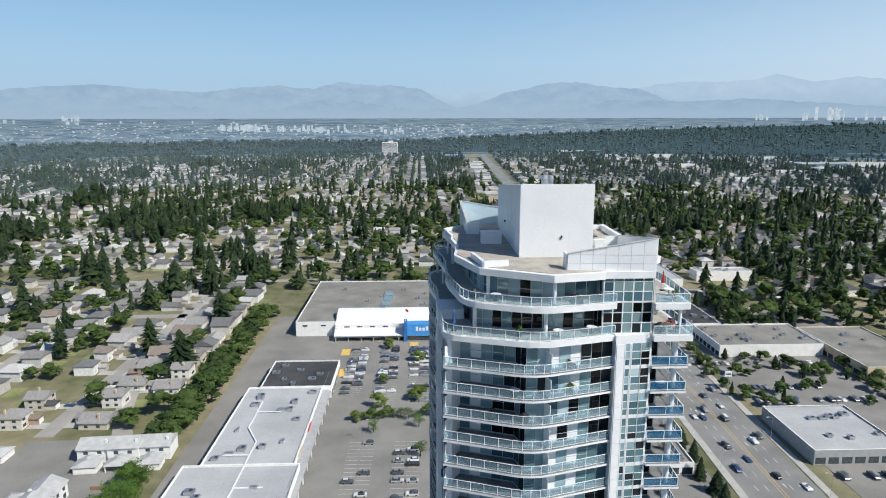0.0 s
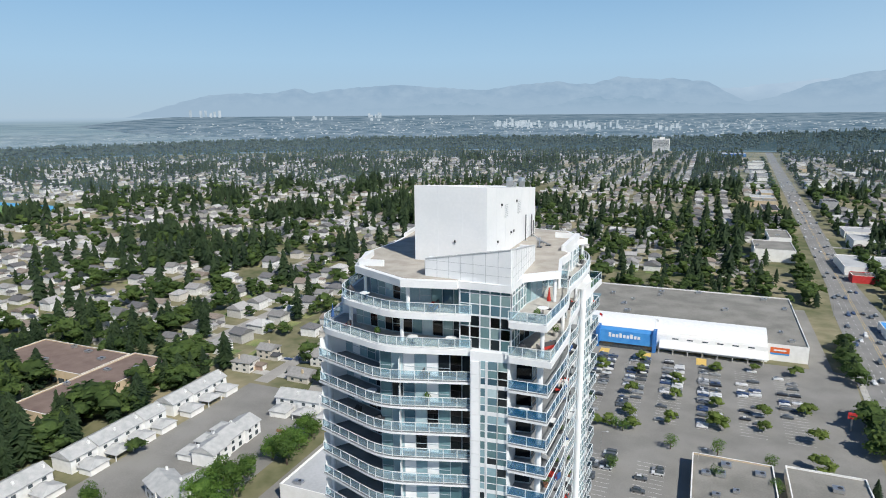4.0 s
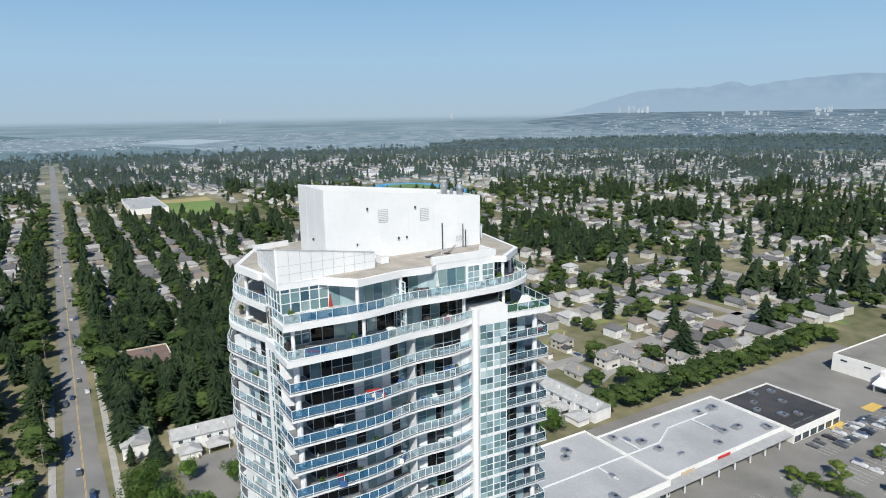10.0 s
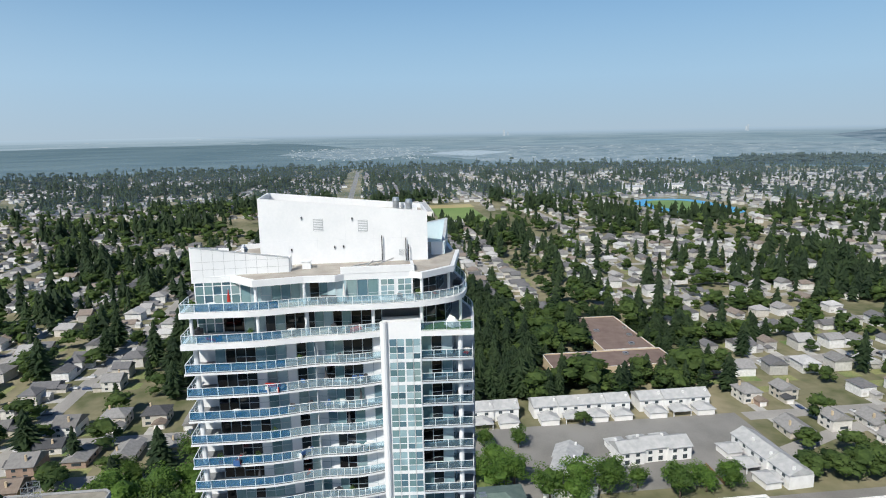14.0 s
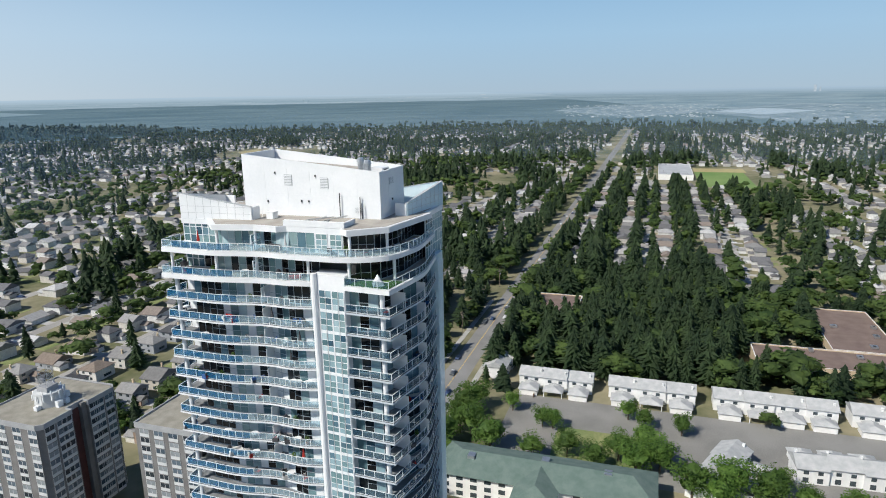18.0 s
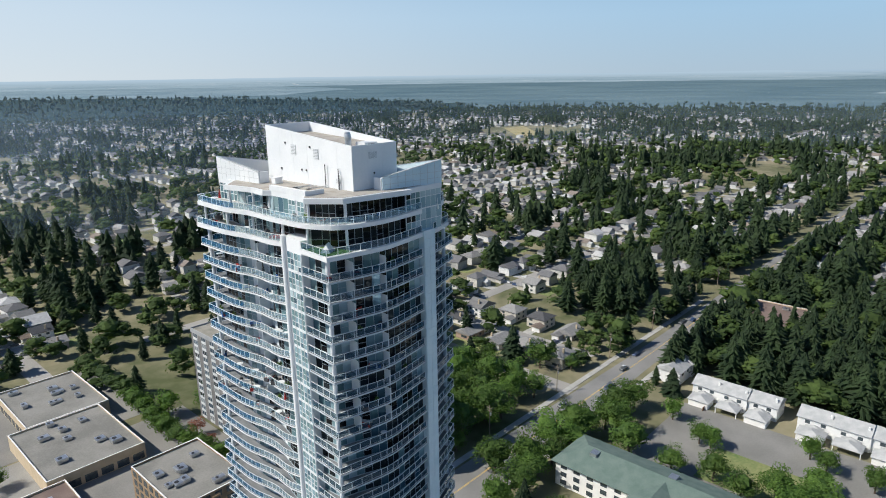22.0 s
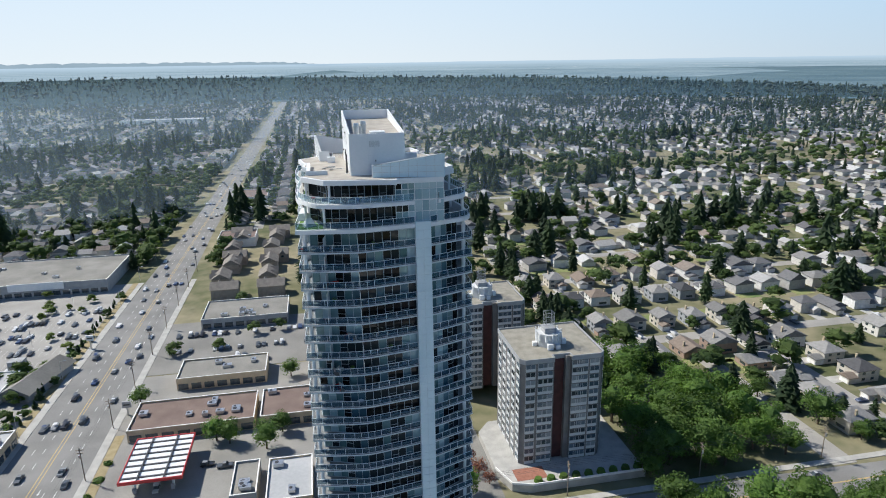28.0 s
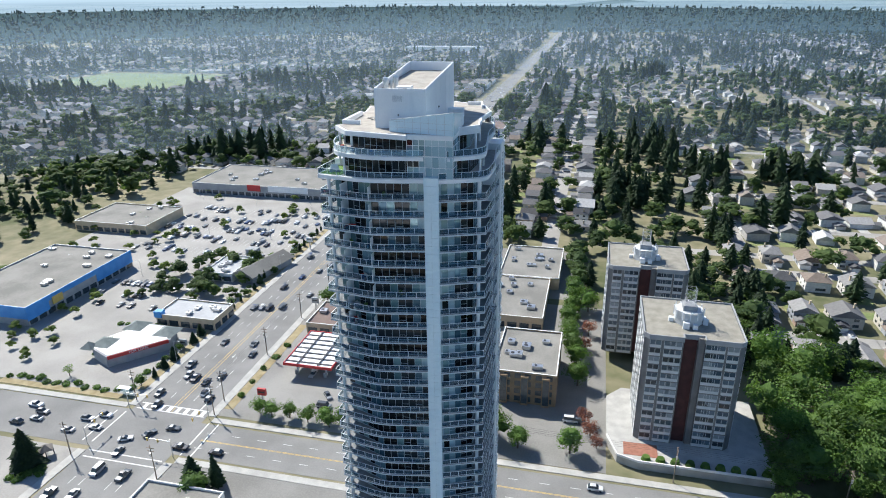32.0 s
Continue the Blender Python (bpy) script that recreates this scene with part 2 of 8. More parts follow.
leaf_rust = surf("rust_leaves", (0.17, 0.055, 0.03), (0.26, 0.09, 0.045), 0.5, 0.75, vary=0.2)
broad_stuff = surf("woodland_broad_leaves", (0.032, 0.064, 0.017), (0.098, 0.150, 0.036), 0.07, 0.8, vary=0.16, by_island=True, fine=9, coords="World")
# haze is put into the leaf colour of the most distant woods
wood_hazy = surf("haze_tinted_leaves", (0.060, 0.098, 0.092), (0.100, 0.140, 0.128), 0.03, 0.9, vary=0.2, by_island=True, fine=6, coords="World")
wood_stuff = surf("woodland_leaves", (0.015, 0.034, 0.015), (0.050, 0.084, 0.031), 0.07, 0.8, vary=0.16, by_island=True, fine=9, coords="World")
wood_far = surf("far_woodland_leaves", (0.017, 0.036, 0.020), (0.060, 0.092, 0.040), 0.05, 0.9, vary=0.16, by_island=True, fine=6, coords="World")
young_leaves = surf("young_street_tree_leaves", (0.075, 0.120, 0.024), (0.17, 0.225, 0.050), 0.1, 0.8, vary=0.16, by_island=True, fine=9, coords="World")


def translucent(m, share, tint=(1.7, 1.65, 1.25)):
    """Lets part of the light pass through thin leaves."""
    n, l = m.node_tree.nodes, m.node_tree.links
    b = n["Principled BSDF"]
    t, mix, warm = n.new("ShaderNodeBsdfTranslucent"), n.new("ShaderNodeMixShader"), n.new("ShaderNodeVectorMath")
    warm.operation = "MULTIPLY"
    warm.inputs[1].default_value = tint
    mix.inputs[0].default_value = share
    l.new(b.inputs["Base Color"].links[0].from_socket, warm.inputs[0])
    l.new(warm.outputs["Vector"], t.inputs[0])
    l.new(b.outputs[0], mix.inputs[1])
    l.new(t.outputs[0], mix.inputs[2])
    l.new(mix.outputs[0], n["Material Output"].inputs[0])


for leaf_mat, share in ((leaf_green, 0.36), (leaf_dark, 0.3), (broad_stuff, 0.4), (young_leaves, 0.4), (wood_stuff, 0.4), (wood_far, 0.42), (wood_hazy, 0.42)):
    translucent(leaf_mat, share)
lawn = surf("lawn", (0.10, 0.17, 0.05), (0.30, 0.29, 0.13), 0.05, 0.95, 0.3, fine=20, coords="World")
car_paint = palette("car_paint", [(0.75, 0.75, 0.75), (0.03, 0.03, 0.035), (0.30, 0.31, 0.32), (0.70, 0.71, 0.72), (0.10, 0.11, 0.12), (0.35, 0.02, 0.02), (0.04, 0.07, 0.16), (0.50, 0.51, 0.52), (0.02, 0.02, 0.025)], 0.25, spec=0.6, coat=0.6)
tyre = surf("tyre_rubber", (0.02, 0.02, 0.02), (0.035, 0.035, 0.035), 3.0, 0.9)

# ---- building helpers ----
class Shape:
    """Gathers vertices and faces of one mesh."""

    def __init__(self):
        self.v, self.f = [], []

    def add(self, verts, faces):
        k = len(self.v)
        self.v += [tuple(p) for p in verts]
        self.f += [tuple(k + i for i in f) for f in faces]
        return self

    def box(self, x0, y0, z0, x1, y1, z1):
        return self.add([(x0, y0, z0), (x1, y0, z0), (x1, y1, z0), (x0, y1, z0), (x0, y0, z1), (x1, y0, z1), (x1, y1, z1), (x0, y1, z1)],
                        [(3, 2, 1, 0), (4, 5, 6, 7), (0, 1, 5, 4), (1, 2, 6, 5), (2, 3, 7, 6), (3, 0, 4, 7)])

    def prism(self, poly, z0, z1):
        n = len(poly)
        tops = z1 if isinstance(z1, (list, tuple)) else [z1] * n
        return self.add([(x, y, z0) for x, y in poly] + [(x, y, z) for (x, y), z in zip(poly, tops)],
                        [tuple(range(n - 1, -1, -1)), tuple(range(n, 2 * n))] + [(i, (i + 1) % n, n + (i + 1) % n, n + i) for i in range(n)])

    def bar(self, a, b, w, h):
        """An upright-sided bar between two points, w wide and h high, resting on them."""
        a, b = Vector(a), Vector(b)
        d = b - a
        s = Vector((-d.y, d.x, 0))
        s = s.normalized() * w / 2 if s.length > 1e-6 else Vector((w / 2, 0, 0))
        u = Vector((0, 0, h))
        return self.add([a - s, b - s, b + s, a + s, a - s + u, b - s + u, b + s + u, a + s + u],
                        [(3, 2, 1, 0), (4, 5, 6, 7), (0, 1, 5, 4), (1, 2, 6, 5), (2, 3, 7, 6), (3, 0, 4, 7)])

    def post(self, x, y, z0, z1, r, n=8, r2=None):
        r2 = r if r2 is None else r2
        ring = [(math.cos(2 * math.pi * i / n), math.sin(2 * math.pi * i / n)) for i in range(n)]
        return self.add([(x + r * c, y + r * s, z0) for c, s in ring] + [(x + r2 * c, y + r2 * s, z1) for c, s in ring],
                        [tuple(range(n - 1, -1, -1)), tuple(range(n, 2 * n))] + [(i, (i + 1) % n, n + (i + 1) % n, n + i) for i in range(n)])

    def wall(self, a, b, z0, z1, t, top2=None):
        """A wall of thickness t from plan point a to b; its top may slope to top2 at b."""
        a, b = Vector((*a, 0)), Vector((*b, 0))
        s = Vector((-(b - a).y, (b - a).x, 0)).normalized() * t / 2
        top2 = z1 if top2 is None else top2
        pts = [a - s, b - s, b + s, a + s]
        tops = [z1, top2, top2, z1]
        return self.add([(p.x, p.y, z0) for p in pts] + [(p.x, p.y, z) for p, z in zip(pts, tops)],
                        [(3, 2, 1, 0), (4, 5, 6, 7), (0, 1, 5, 4), (1, 2, 6, 5), (2, 3, 7, 6), (3, 0, 4, 7)])

    def mesh(self, name, material):
        me = bpy.data.meshes.new(name)
        me.from_pydata(self.v, [], self.f)
        me.materials.append(material)
        me.update()
        return me


def part(name, shape, material, parent=None, label="", at=None):
    """One mesh object, under a thing or part where one is given."""
    me = shape if isinstance(shape, bpy.types.Mesh) else shape.mesh(name, material)
    ob = new(name, me)
    if parent:
        ob.parent = parent
    if at is not None:
        ob.matrix_basis = at
    if label:
        ob["label"] = label
    return ob


def thing(name, label, category, group="", kind="", at=None):
    ob = new(name)
    ob.empty_display_size = 0.5
    if at is not None:
        ob.matrix_basis = at
    return tagged(ob, label, category, group, kind)


def setting(name, shape, material, label, category):
    return tagged(part(name, shape, material), label, category, kind="structure")


def along(pts, step):
    """Points along a line of plan points, with every corner kept, spaced about step apart."""
    out = []
    for a, b in zip(pts, pts[1:]):
        n = max(1, round(math.dist(a, b) / step))
        out += [(a[0] + (b[0] - a[0]) * i / n, a[1] + (b[1] - a[1]) * i / n) for i in range(n)]
    return out + [tuple(pts[-1])]

# ---- ground, roads, lots ----
def rise(r):
    """The land climbs gently towards the far haze, so that it meets the horizon."""
    return 0.0 if r < 2300 else 122.0 * ((r - 2300) / 2400.0) ** 0.62


def woods_end(b):
    """How far the woods past the plateau's edge reach, by the bearing in degrees west of north."""
    if b > 100:
        return 2420 + 480 * min(1, max(0, (b - 132) / 30)) + 330 * min(1, max(0, (b - 164) / 30))
    return 2560 - 130 * min(1, max(0, b - 30) / 25) + 1250 * max(0, -b / 37) ** 1.1


def scott_x(y):
    return 105 + (0.045 * y if y > 0 else 0.0)


rings = [0, 150, 400, 800, 1300, 1800, 2300, 2330, 2380, 2450, 2550, 2700, 2900, 3200, 3600, 4100, 4700]
turns = 96
verts = [(0, 0, 0)] + [(r * math.cos(2 * math.pi * k / turns), r * math.sin(2 * math.pi * k / turns), rise(r) if r > 2300 else 0) for r in rings[1:] for k in range(turns)]
faces = [(0, 1 + k, 1 + (k + 1) % turns) for k in range(turns)]
for j in range(len(rings) - 2):
    a, b = 1 + j * turns, 1 + (j + 1) * turns
    faces += [(a + k, b + k, b + (k + 1) % turns, a + (k + 1) % turns) for k in range(turns)]
ground_mat = surf("suburban_ground", (0.085, 0.100, 0.040), (0.29, 0.255, 0.165), 0.012, 0.95, 0.2, fine=9, coords="World")
setting("ground", Shape().add(verts, faces), ground_mat, "dry summer lawns and bare earth of a suburb", "ground")

LEVEL = itertools.count(1)


def sheet(name, poly, material, label, category, z=None, thick=0.3):
    z = 0.03 + 0.004 * next(LEVEL) if z is None else z
    return setting(name, Shape().prism(poly, z - thick, z), material, label, category)


def rect(x0, y0, x1, y1):
    return [(x0, y0), (x1, y0), (x1, y1), (x0, y1)]


road_n = [(scott_x(y) - (14 if y < 420 else 10.5), y) for y in (-29, 0, 200, 400, 470, 700, 1500, 2300)]
road_ne = [(scott_x(y) + (14 if y < 420 else 10.5), y) for y in (2300, 1500, 700, 470, 400, 200, 0, -29)]
sheet("main_road_north", road_n + road_ne, asphalt, "wide grey asphalt road with turn lanes running into the distance", "road", 0.06)
sheet("main_road_south", [(95, -2300), (115, -2300), (116, -420), (119, -260), (119, -49), (91, -49), (91, -260), (94, -420)], asphalt, "wide grey asphalt road running straight to the horizon", "road", 0.06)
sheet("cross_road_west", [(-2300, -45), (-200, -45), (-120, -47), (91, -47), (91, -31), (-120, -31), (-200, -33), (-2300, -33)], asphalt, "grey asphalt side road past trees and towers", "road", 0.055)
sheet("crossing", rect(91, -49, 119, -29), asphalt, "grey asphalt road junction with traffic signals", "road", 0.066)
sheet("cross_road_east", rect(119, -49, 900, -29), asphalt, "grey asphalt road leading away from the junction", "road", 0.055)
for name, poly in (("side_street_west", [(-143, 165), (-134, 165), (-146, 192), (-168, 275), (-168, 445), (-177, 445), (-177, 275), (-155, 196)]), ("side_street_bend", rect(-260, 330, -172, 338)), ("south_street", rect(-15, -2200, -6, -225)),
                   ("close_entry", rect(-160, -147, -151, -47)), ("south_west_street", rect(-420, -245, -60, -237)),
                   ("cul_de_sac_street", rect(-118, -360, -110, -245)), ("north_west_street", rect(-700, 186, -320, 194)), ("back_street", rect(-420, 423, -60, 431))):
    sheet(name, poly, pale_lot, "narrow grey residential street", "road", 0.05)
sheet("store_car_park", [(-62, 105), (88, 105), (scott_x(283) - 17.2, 283), (-62, 283)], lot_asphalt, "large grey asphalt car park with worn lines", "car park", 0.09)
sheet("store_side_lane", rect(81.5, 283, 92, 395), lot_asphalt, "paved lane beside the food store", "lane", 0.07)
sheet("service_lane", rect(-110, 60, -60, 330), lot_asphalt, "grey asphalt service lane behind shops", "lane", 0.08)
sheet("tower_forecourt", rect(-60, -28, 88, 105), lot_asphalt, "paved forecourt round the apartment tower", "forecourt", 0.085)
sheet("station_forecourt", rect(15, -165, 88, -52), mid_lot, "pale worn asphalt forecourt of a filling station", "forecourt", 0.085)
sheet("shops_car_park", rect(-30, -225, 88, -166), lot_asphalt, "grey asphalt car park between low shops", "car park", 0.082)
sheet("retail_park_car_park", rect(122, -300, 262, -56), pale_lot, "sunlit retail park car park with planted islands", "car park", 0.09)
sheet("east_car_park", rect(136, 110, 260, 340), lot_asphalt, "asphalt car park in front of a small mall", "car park", 0.09)
sheet("block_drive", rect(-41, -160, 15, -51), lot_asphalt, "grey paved drive beside apartment blocks", "drive", 0.078)
sheet("corner_forecourt", rect(122, -27, 190, 30), pale_lot, "pale paved corner forecourt", "forecourt", 0.08)
for x0, y0, x1, y1 in ((122.3, -300, 125.5, -60), (128, -56, 180, -53), (84.5, -118, 87.8, -56)):
    setting("verge", Shape().prism(rect(x0, y0, x1, y1), -0.1, 0.16), dry_grass, "strip of dry yellow grass beside the road", "verge")
sheet("allotment", rect(-152, 14, -130, 46), lawn, "allotment garden with green beds", "garden", 0.1)
sheet("townhouse_court", rect(-176, -8, -120, 165), lot_asphalt, "grey asphalt court between townhouse rows", "court", 0.075)
for x0, y0, x1, y1 in ((88, -27, 91, 300), (119, -27, 122, 300), (88, -300, 91, -51), (119, -300, 122, -51), (-300, -50.5, 88, -48), (-300, -30, 88, -27.5), (122, -52, 300, -49.5)):
    slope = [(x + (0.045 * max(y, 0) if y0 >= -30 and y1 > 100 else 0), y) for x, y in rect(x0, y0, x1, y1)]
    setting("pavement", Shape().prism(slope, -0.2, 0.19), concrete, "pale concrete pavement with a raised kerb", "pavement")

# ---- apartment tower ----
FLOOR, TOP, COUNT = 2.85, 102.8, 36
LOWER, UPPER, ROOF = 106.25, 109.75, 113.1
tower = thing("apartment_tower", "tall white and blue-glass apartment tower with wrapping balconies", "tower")


def smooth(pts, keep=(), n=4):
    """Rounds the inner corners of a line of plan points a little."""
    out = [pts[0]]
    for a, b, c in zip(pts, pts[1:], pts[2:]):
        if b in keep:
            out.append(b)
            continue
        ra, rc = min(2.2, 0.4 * math.dist(a, b)), min(2.2, 0.4 * math.dist(b, c))
        p = Vector(b) + (Vector(a) - Vector(b)).normalized() * ra
        q = Vector(b) + (Vector(c) - Vector(b)).normalized() * rc
        for i in range(n + 1):
            t = i / n
            out.append(tuple((1 - t) ** 2 * p + 2 * t * (1 - t) * Vector(b) + t * t * q))
    return out + [pts[-1]]


# plan lines of the balconies' rails and of the windows behind them, side by side round the tower
RAILS = {
    "south": [(-13.2, -11.6), (-13.2, -17.2), (-3.9, -20.5), (5.1, -17.8)],
    "east": [(9.1, -18.2), (13.0, -18.2), (13.25, -9.2), (12.1, -3.6), (12.5, 0.8), (11.7, 4.2)],
    "north": [(12.4, 8.7), (12.75, 14.8), (4.0, 16.4), (-4.8, 14.8)],
    "west": [(-7.2, 14.9), (-14.3, 12.2), (-14.5, 4.0), (-13.4, -3.0), (-13.5, -7.3)],
}
PANES = {
    "south": [(-11.2, -11.6), (-11.3, -14.4), (-5.3, -16.6), (-4.5, -18.9), (5.1, -16.9)],
    "east": [(9.1, -15.4), (10.7, -15.2), (11.0, -9.4), (10.1, -3.7), (11.0, 0.6), (10.9, 4.2)],
    "north": [(11.2, 8.7), (10.9, 12.5), (8.6, 13.2), (4.0, 15.0), (-4.8, 14.0)],
    "west": [(-7.2, 13.6), (-12.0, 11.0), (-12.2, 4.0), (-11.4, -3.0), (-11.4, -7.3)],
}
PIERS = {"south": [(5.1, -18.1), (9.1, -17.7), (9.1, -15.0), (5.1, -15.0)], "east": [(12.0, 4.2), (12.4, 8.7), (9.8, 8.7), (9.8, 4.2)],
         "north": [(-4.8, 15.1), (-7.2, 15.05), (-7.2, 12.6), (-4.8, 12.6)], "west": [(-13.7, -7.3), (-13.6, -11.6), (-10.6, -11.6), (-10.6, -7.3)]}
KEEP = {(5.1, -17.8), (-13.2, -17.2), (13.0, -18.2), (12.75, 14.8), (-14.3, 12.2)}
LINES = {k: smooth(v, KEEP) for k, v in RAILS.items()}


def balcony_shapes(side, line, panes):
    """Slab, rail frame and rail panes of one side of a floor, with the floor's top at height 0."""
    slab, frame_, glass, blue = Shape(), Shape(), Shape(), Shape()
    slab.prism(list(line) + list(reversed([(x * 0.93, y * 0.93) for x, y in panes])), -0.24, 0.0)
    pts = along([(x * 0.992, y * 0.992) for x, y in line], 1.55)
    for i, (a, b) in enumerate(zip(pts, pts[1:])):
        frame_.bar((*a, 1.03), (*b, 1.03), 0.08, 0.055)
        frame_.bar((*a, 0.10), (*b, 0.10), 0.04, 0.04)
        shape = blue if (side == "east" and (a[1] + b[1]) / 2 < -7.5 and a[1] > -18.15) else glass
        shape.wall(a, b, 0.16, 1.01, 0.02)
    for x, y in pts:
        frame_.box(x - 0.03, y - 0.03, 0.0, x + 0.03, y + 0.03, 1.05)
    return slab, frame_, glass, blue


def window_pieces(panes, step, h, rng):
    """Panes between mullions along a line: a list of (centre, turn, width) and the frame's shape."""
    pts = along(panes, step)
    frame_, cut = Shape(), []
    for a, b in zip(pts, pts[1:]):
        cut.append((a, b))
        frame_.bar((*a, 0), (*b, 0), 0.10, 0.14)
        frame_.bar((*a, h - 0.16), (*b, h - 0.16), 0.12, 0.16)
        if rng.random() < 0.5:
            frame_.bar((*a, 0.95), (*b, 0.95), 0.10, 0.06)
    for x, y in pts:
        frame_.box(x - 0.035, y - 0.035, 0, x + 0.035, y + 0.035, h)
    return cut, frame_


PANE_KINDS = [("dark", tower_dark), ("blue", tower_blue), ("teal", tower_teal), ("pale", tower_pale), ("white", white_panel)]
# runs of window kinds along each side: near-black panes hold the shade of balcony recesses, then blue, teal, pale
# spandrel and white ones
PATTERN = {"south": "2234310002343420000343423430", "east": "0000042340344200443432340344", "north": "2032320010020023230320100232", "west": "2310012200312001230112001320"}


def pane_kind(side, i, rng):
    k = int(PATTERN[side][i % 28])
    x = rng.random()
    return k if x < 0.76 else (0 if x < 0.85 else (1 if x < 0.91 else 2))


rng = random.Random(4)
side_meshes = {}
for side, line in LINES.items():
    slab, frame_, glass, blue = balcony_shapes(side, line, PANES[side])
    cut, wframe = window_pieces(PANES[side], 1.2, FLOOR - 0.22, rng)
    bands = []
    for _ in range(4):
        joined, kinds = Shape(), []
        for i, (a, b) in enumerate(cut):
            kinds += [pane_kind(side, i, rng)] * 6
            joined.wall(a, b, 0.14, FLOOR - 0.38, 0.05)
        me = joined.mesh("window_band", tower_dark)
        for _, m in PANE_KINDS[1:]:
            me.materials.append(m)
        me.polygons.foreach_set("material_index", kinds)
        bands.append(me)
    slab_mesh = slab.mesh("balcony_slab", slab_shaded if side in ("north", "west") else white_paint)
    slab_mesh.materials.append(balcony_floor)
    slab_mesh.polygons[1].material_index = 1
    side_meshes[side] = dict(slab=slab_mesh, rail=frame_.mesh("railing", aluminium), glass=glass.mesh("rail_glass", rail_glass_shaded if side in ("north", "west") else rail_glass),
                             blue=blue.mesh("rail_glass", rail_glass_blue) if blue.v else None, wframe=wframe.mesh("window_frame", frame_grey),
                             bands=bands, cut=cut)
pane_meshes = [Shape().box(-0.5, -0.025, 0, 0.5, 0.025, 1).mesh("window_pane", m) for _, m in PANE_KINDS]


def pane(kind, a, b, z0, z1, parent, gap=0.1):
    """One window pane of its kind between two plan points and two heights."""
    return part("window_pane", pane_meshes[kind], None, parent, at=pose((a[0] + b[0]) / 2, (a[1] + b[1]) / 2, z0, 0, 0, math.degrees(math.atan2(b[1] - a[1], b[0] - a[0]))) @ Matrix.Diagonal((math.dist(a, b) - gap, 1, z1 - z0, 1)))


def glazed_wall(a, b, z0, z1, nx, nz, kinds, parent, rng, bar=0.1):
    """A gridded wall of panes between white bars."""
    a, b = Vector(a), Vector(b)
    grid = Shape()
    for i in range(nx + 1):
        p = a + (b - a) * i / nx
        grid.box(p.x - bar / 2, p.y - bar / 2, z0, p.x + bar / 2, p.y + bar / 2, z1)
    for j in range(nz + 1):
        z = z0 + (z1 - z0 - 0.08) * j / nz
        grid.bar((*a, z), (*b, z), bar * 1.1, 0.08)
    fr = part("window_frame", grid, aluminium, parent)
    for i in range(nx):
        for j in range(nz):
            pane(rng.choice(kinds), a + (b - a) * i / nx, a + (b - a) * (i + 1) / nx, z0 + (z1 - z0) * j / nz + 0.06, z0 + (z1 - z0) * (j + 1) / nz - 0.02, fr, bar)
    return fr


core = [p for side in ("south", "east", "north", "west") for p in PANES[side]]
core_poly = [(x * 0.90, y * 0.90) for x, y in core]
NEAR_FLOORS = 3
PARTITIONS = {"south": [((-2.4, -18.4), (-2.0, -19.7)), ((-11.2, -14.5), (-13.0, -17.0))], "east": [((10.1, -3.7), (12.0, -3.7))], "north": [((4.0, 15.0), (4.0, 16.3)), ((8.6, 13.2), (9.0, 15.4))], "west": [((-12.2, 4.0), (-14.4, 4.0)), ((-11.4, -3.0), (-13.3, -3.0))]}
partition_meshes = {}
for side, lines in PARTITIONS.items():
    partition_meshes[side] = [Shape().wall(a, b, 0.0, 2.1, 0.06).mesh("partition", white_panel) for a, b in lines]
for k in range(COUNT):
    z = TOP - FLOOR * k
    at = Matrix.Translation((0, 0, z))
    for side, m in side_meshes.items():
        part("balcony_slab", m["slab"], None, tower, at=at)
        rail = part("railing", m["rail"], None, tower, "white aluminium balcony rail", at=at)
        tagged(part("rail_glass", m["glass"], None, rail, "clear glass rail panels"), kind="stuff").visible_shadow = False
        if m["blue"]:
            tagged(part("rail_glass", m["blue"], None, rail, "blue tinted glass rail panels"), kind="stuff").visible_shadow = False
        frame_ob = part("window_frame", m["wframe"], None, tower, at=at)
        for me in partition_meshes[side] if k < 9 else ():
            part("partition", me, None, tower, "white balcony partition", at=at)
        if k < NEAR_FLOORS:
            for i, (a, b) in enumerate(m["cut"]):
                pane(pane_kind(side, i, rng), a, b, 0.14, FLOOR - 0.38, frame_ob)
        else:
            tagged(part("window_band", m["bands"][(k * 3 + k // 5) % 4], None, tower, "blue-grey and dark window panes", at=at), kind="stuff")
inner = Shape()
for k in range(COUNT + 1):
    z = TOP - FLOOR * k
    inner.prism(core_poly, z - 0.2, z - 0.02)
part("floor_plates", inner, slab_paint, tower)
part("lift_core", Shape().box(-5.5, -9, 0, 5.5, 9, ROOF - 0.6), stucco_grey, tower)

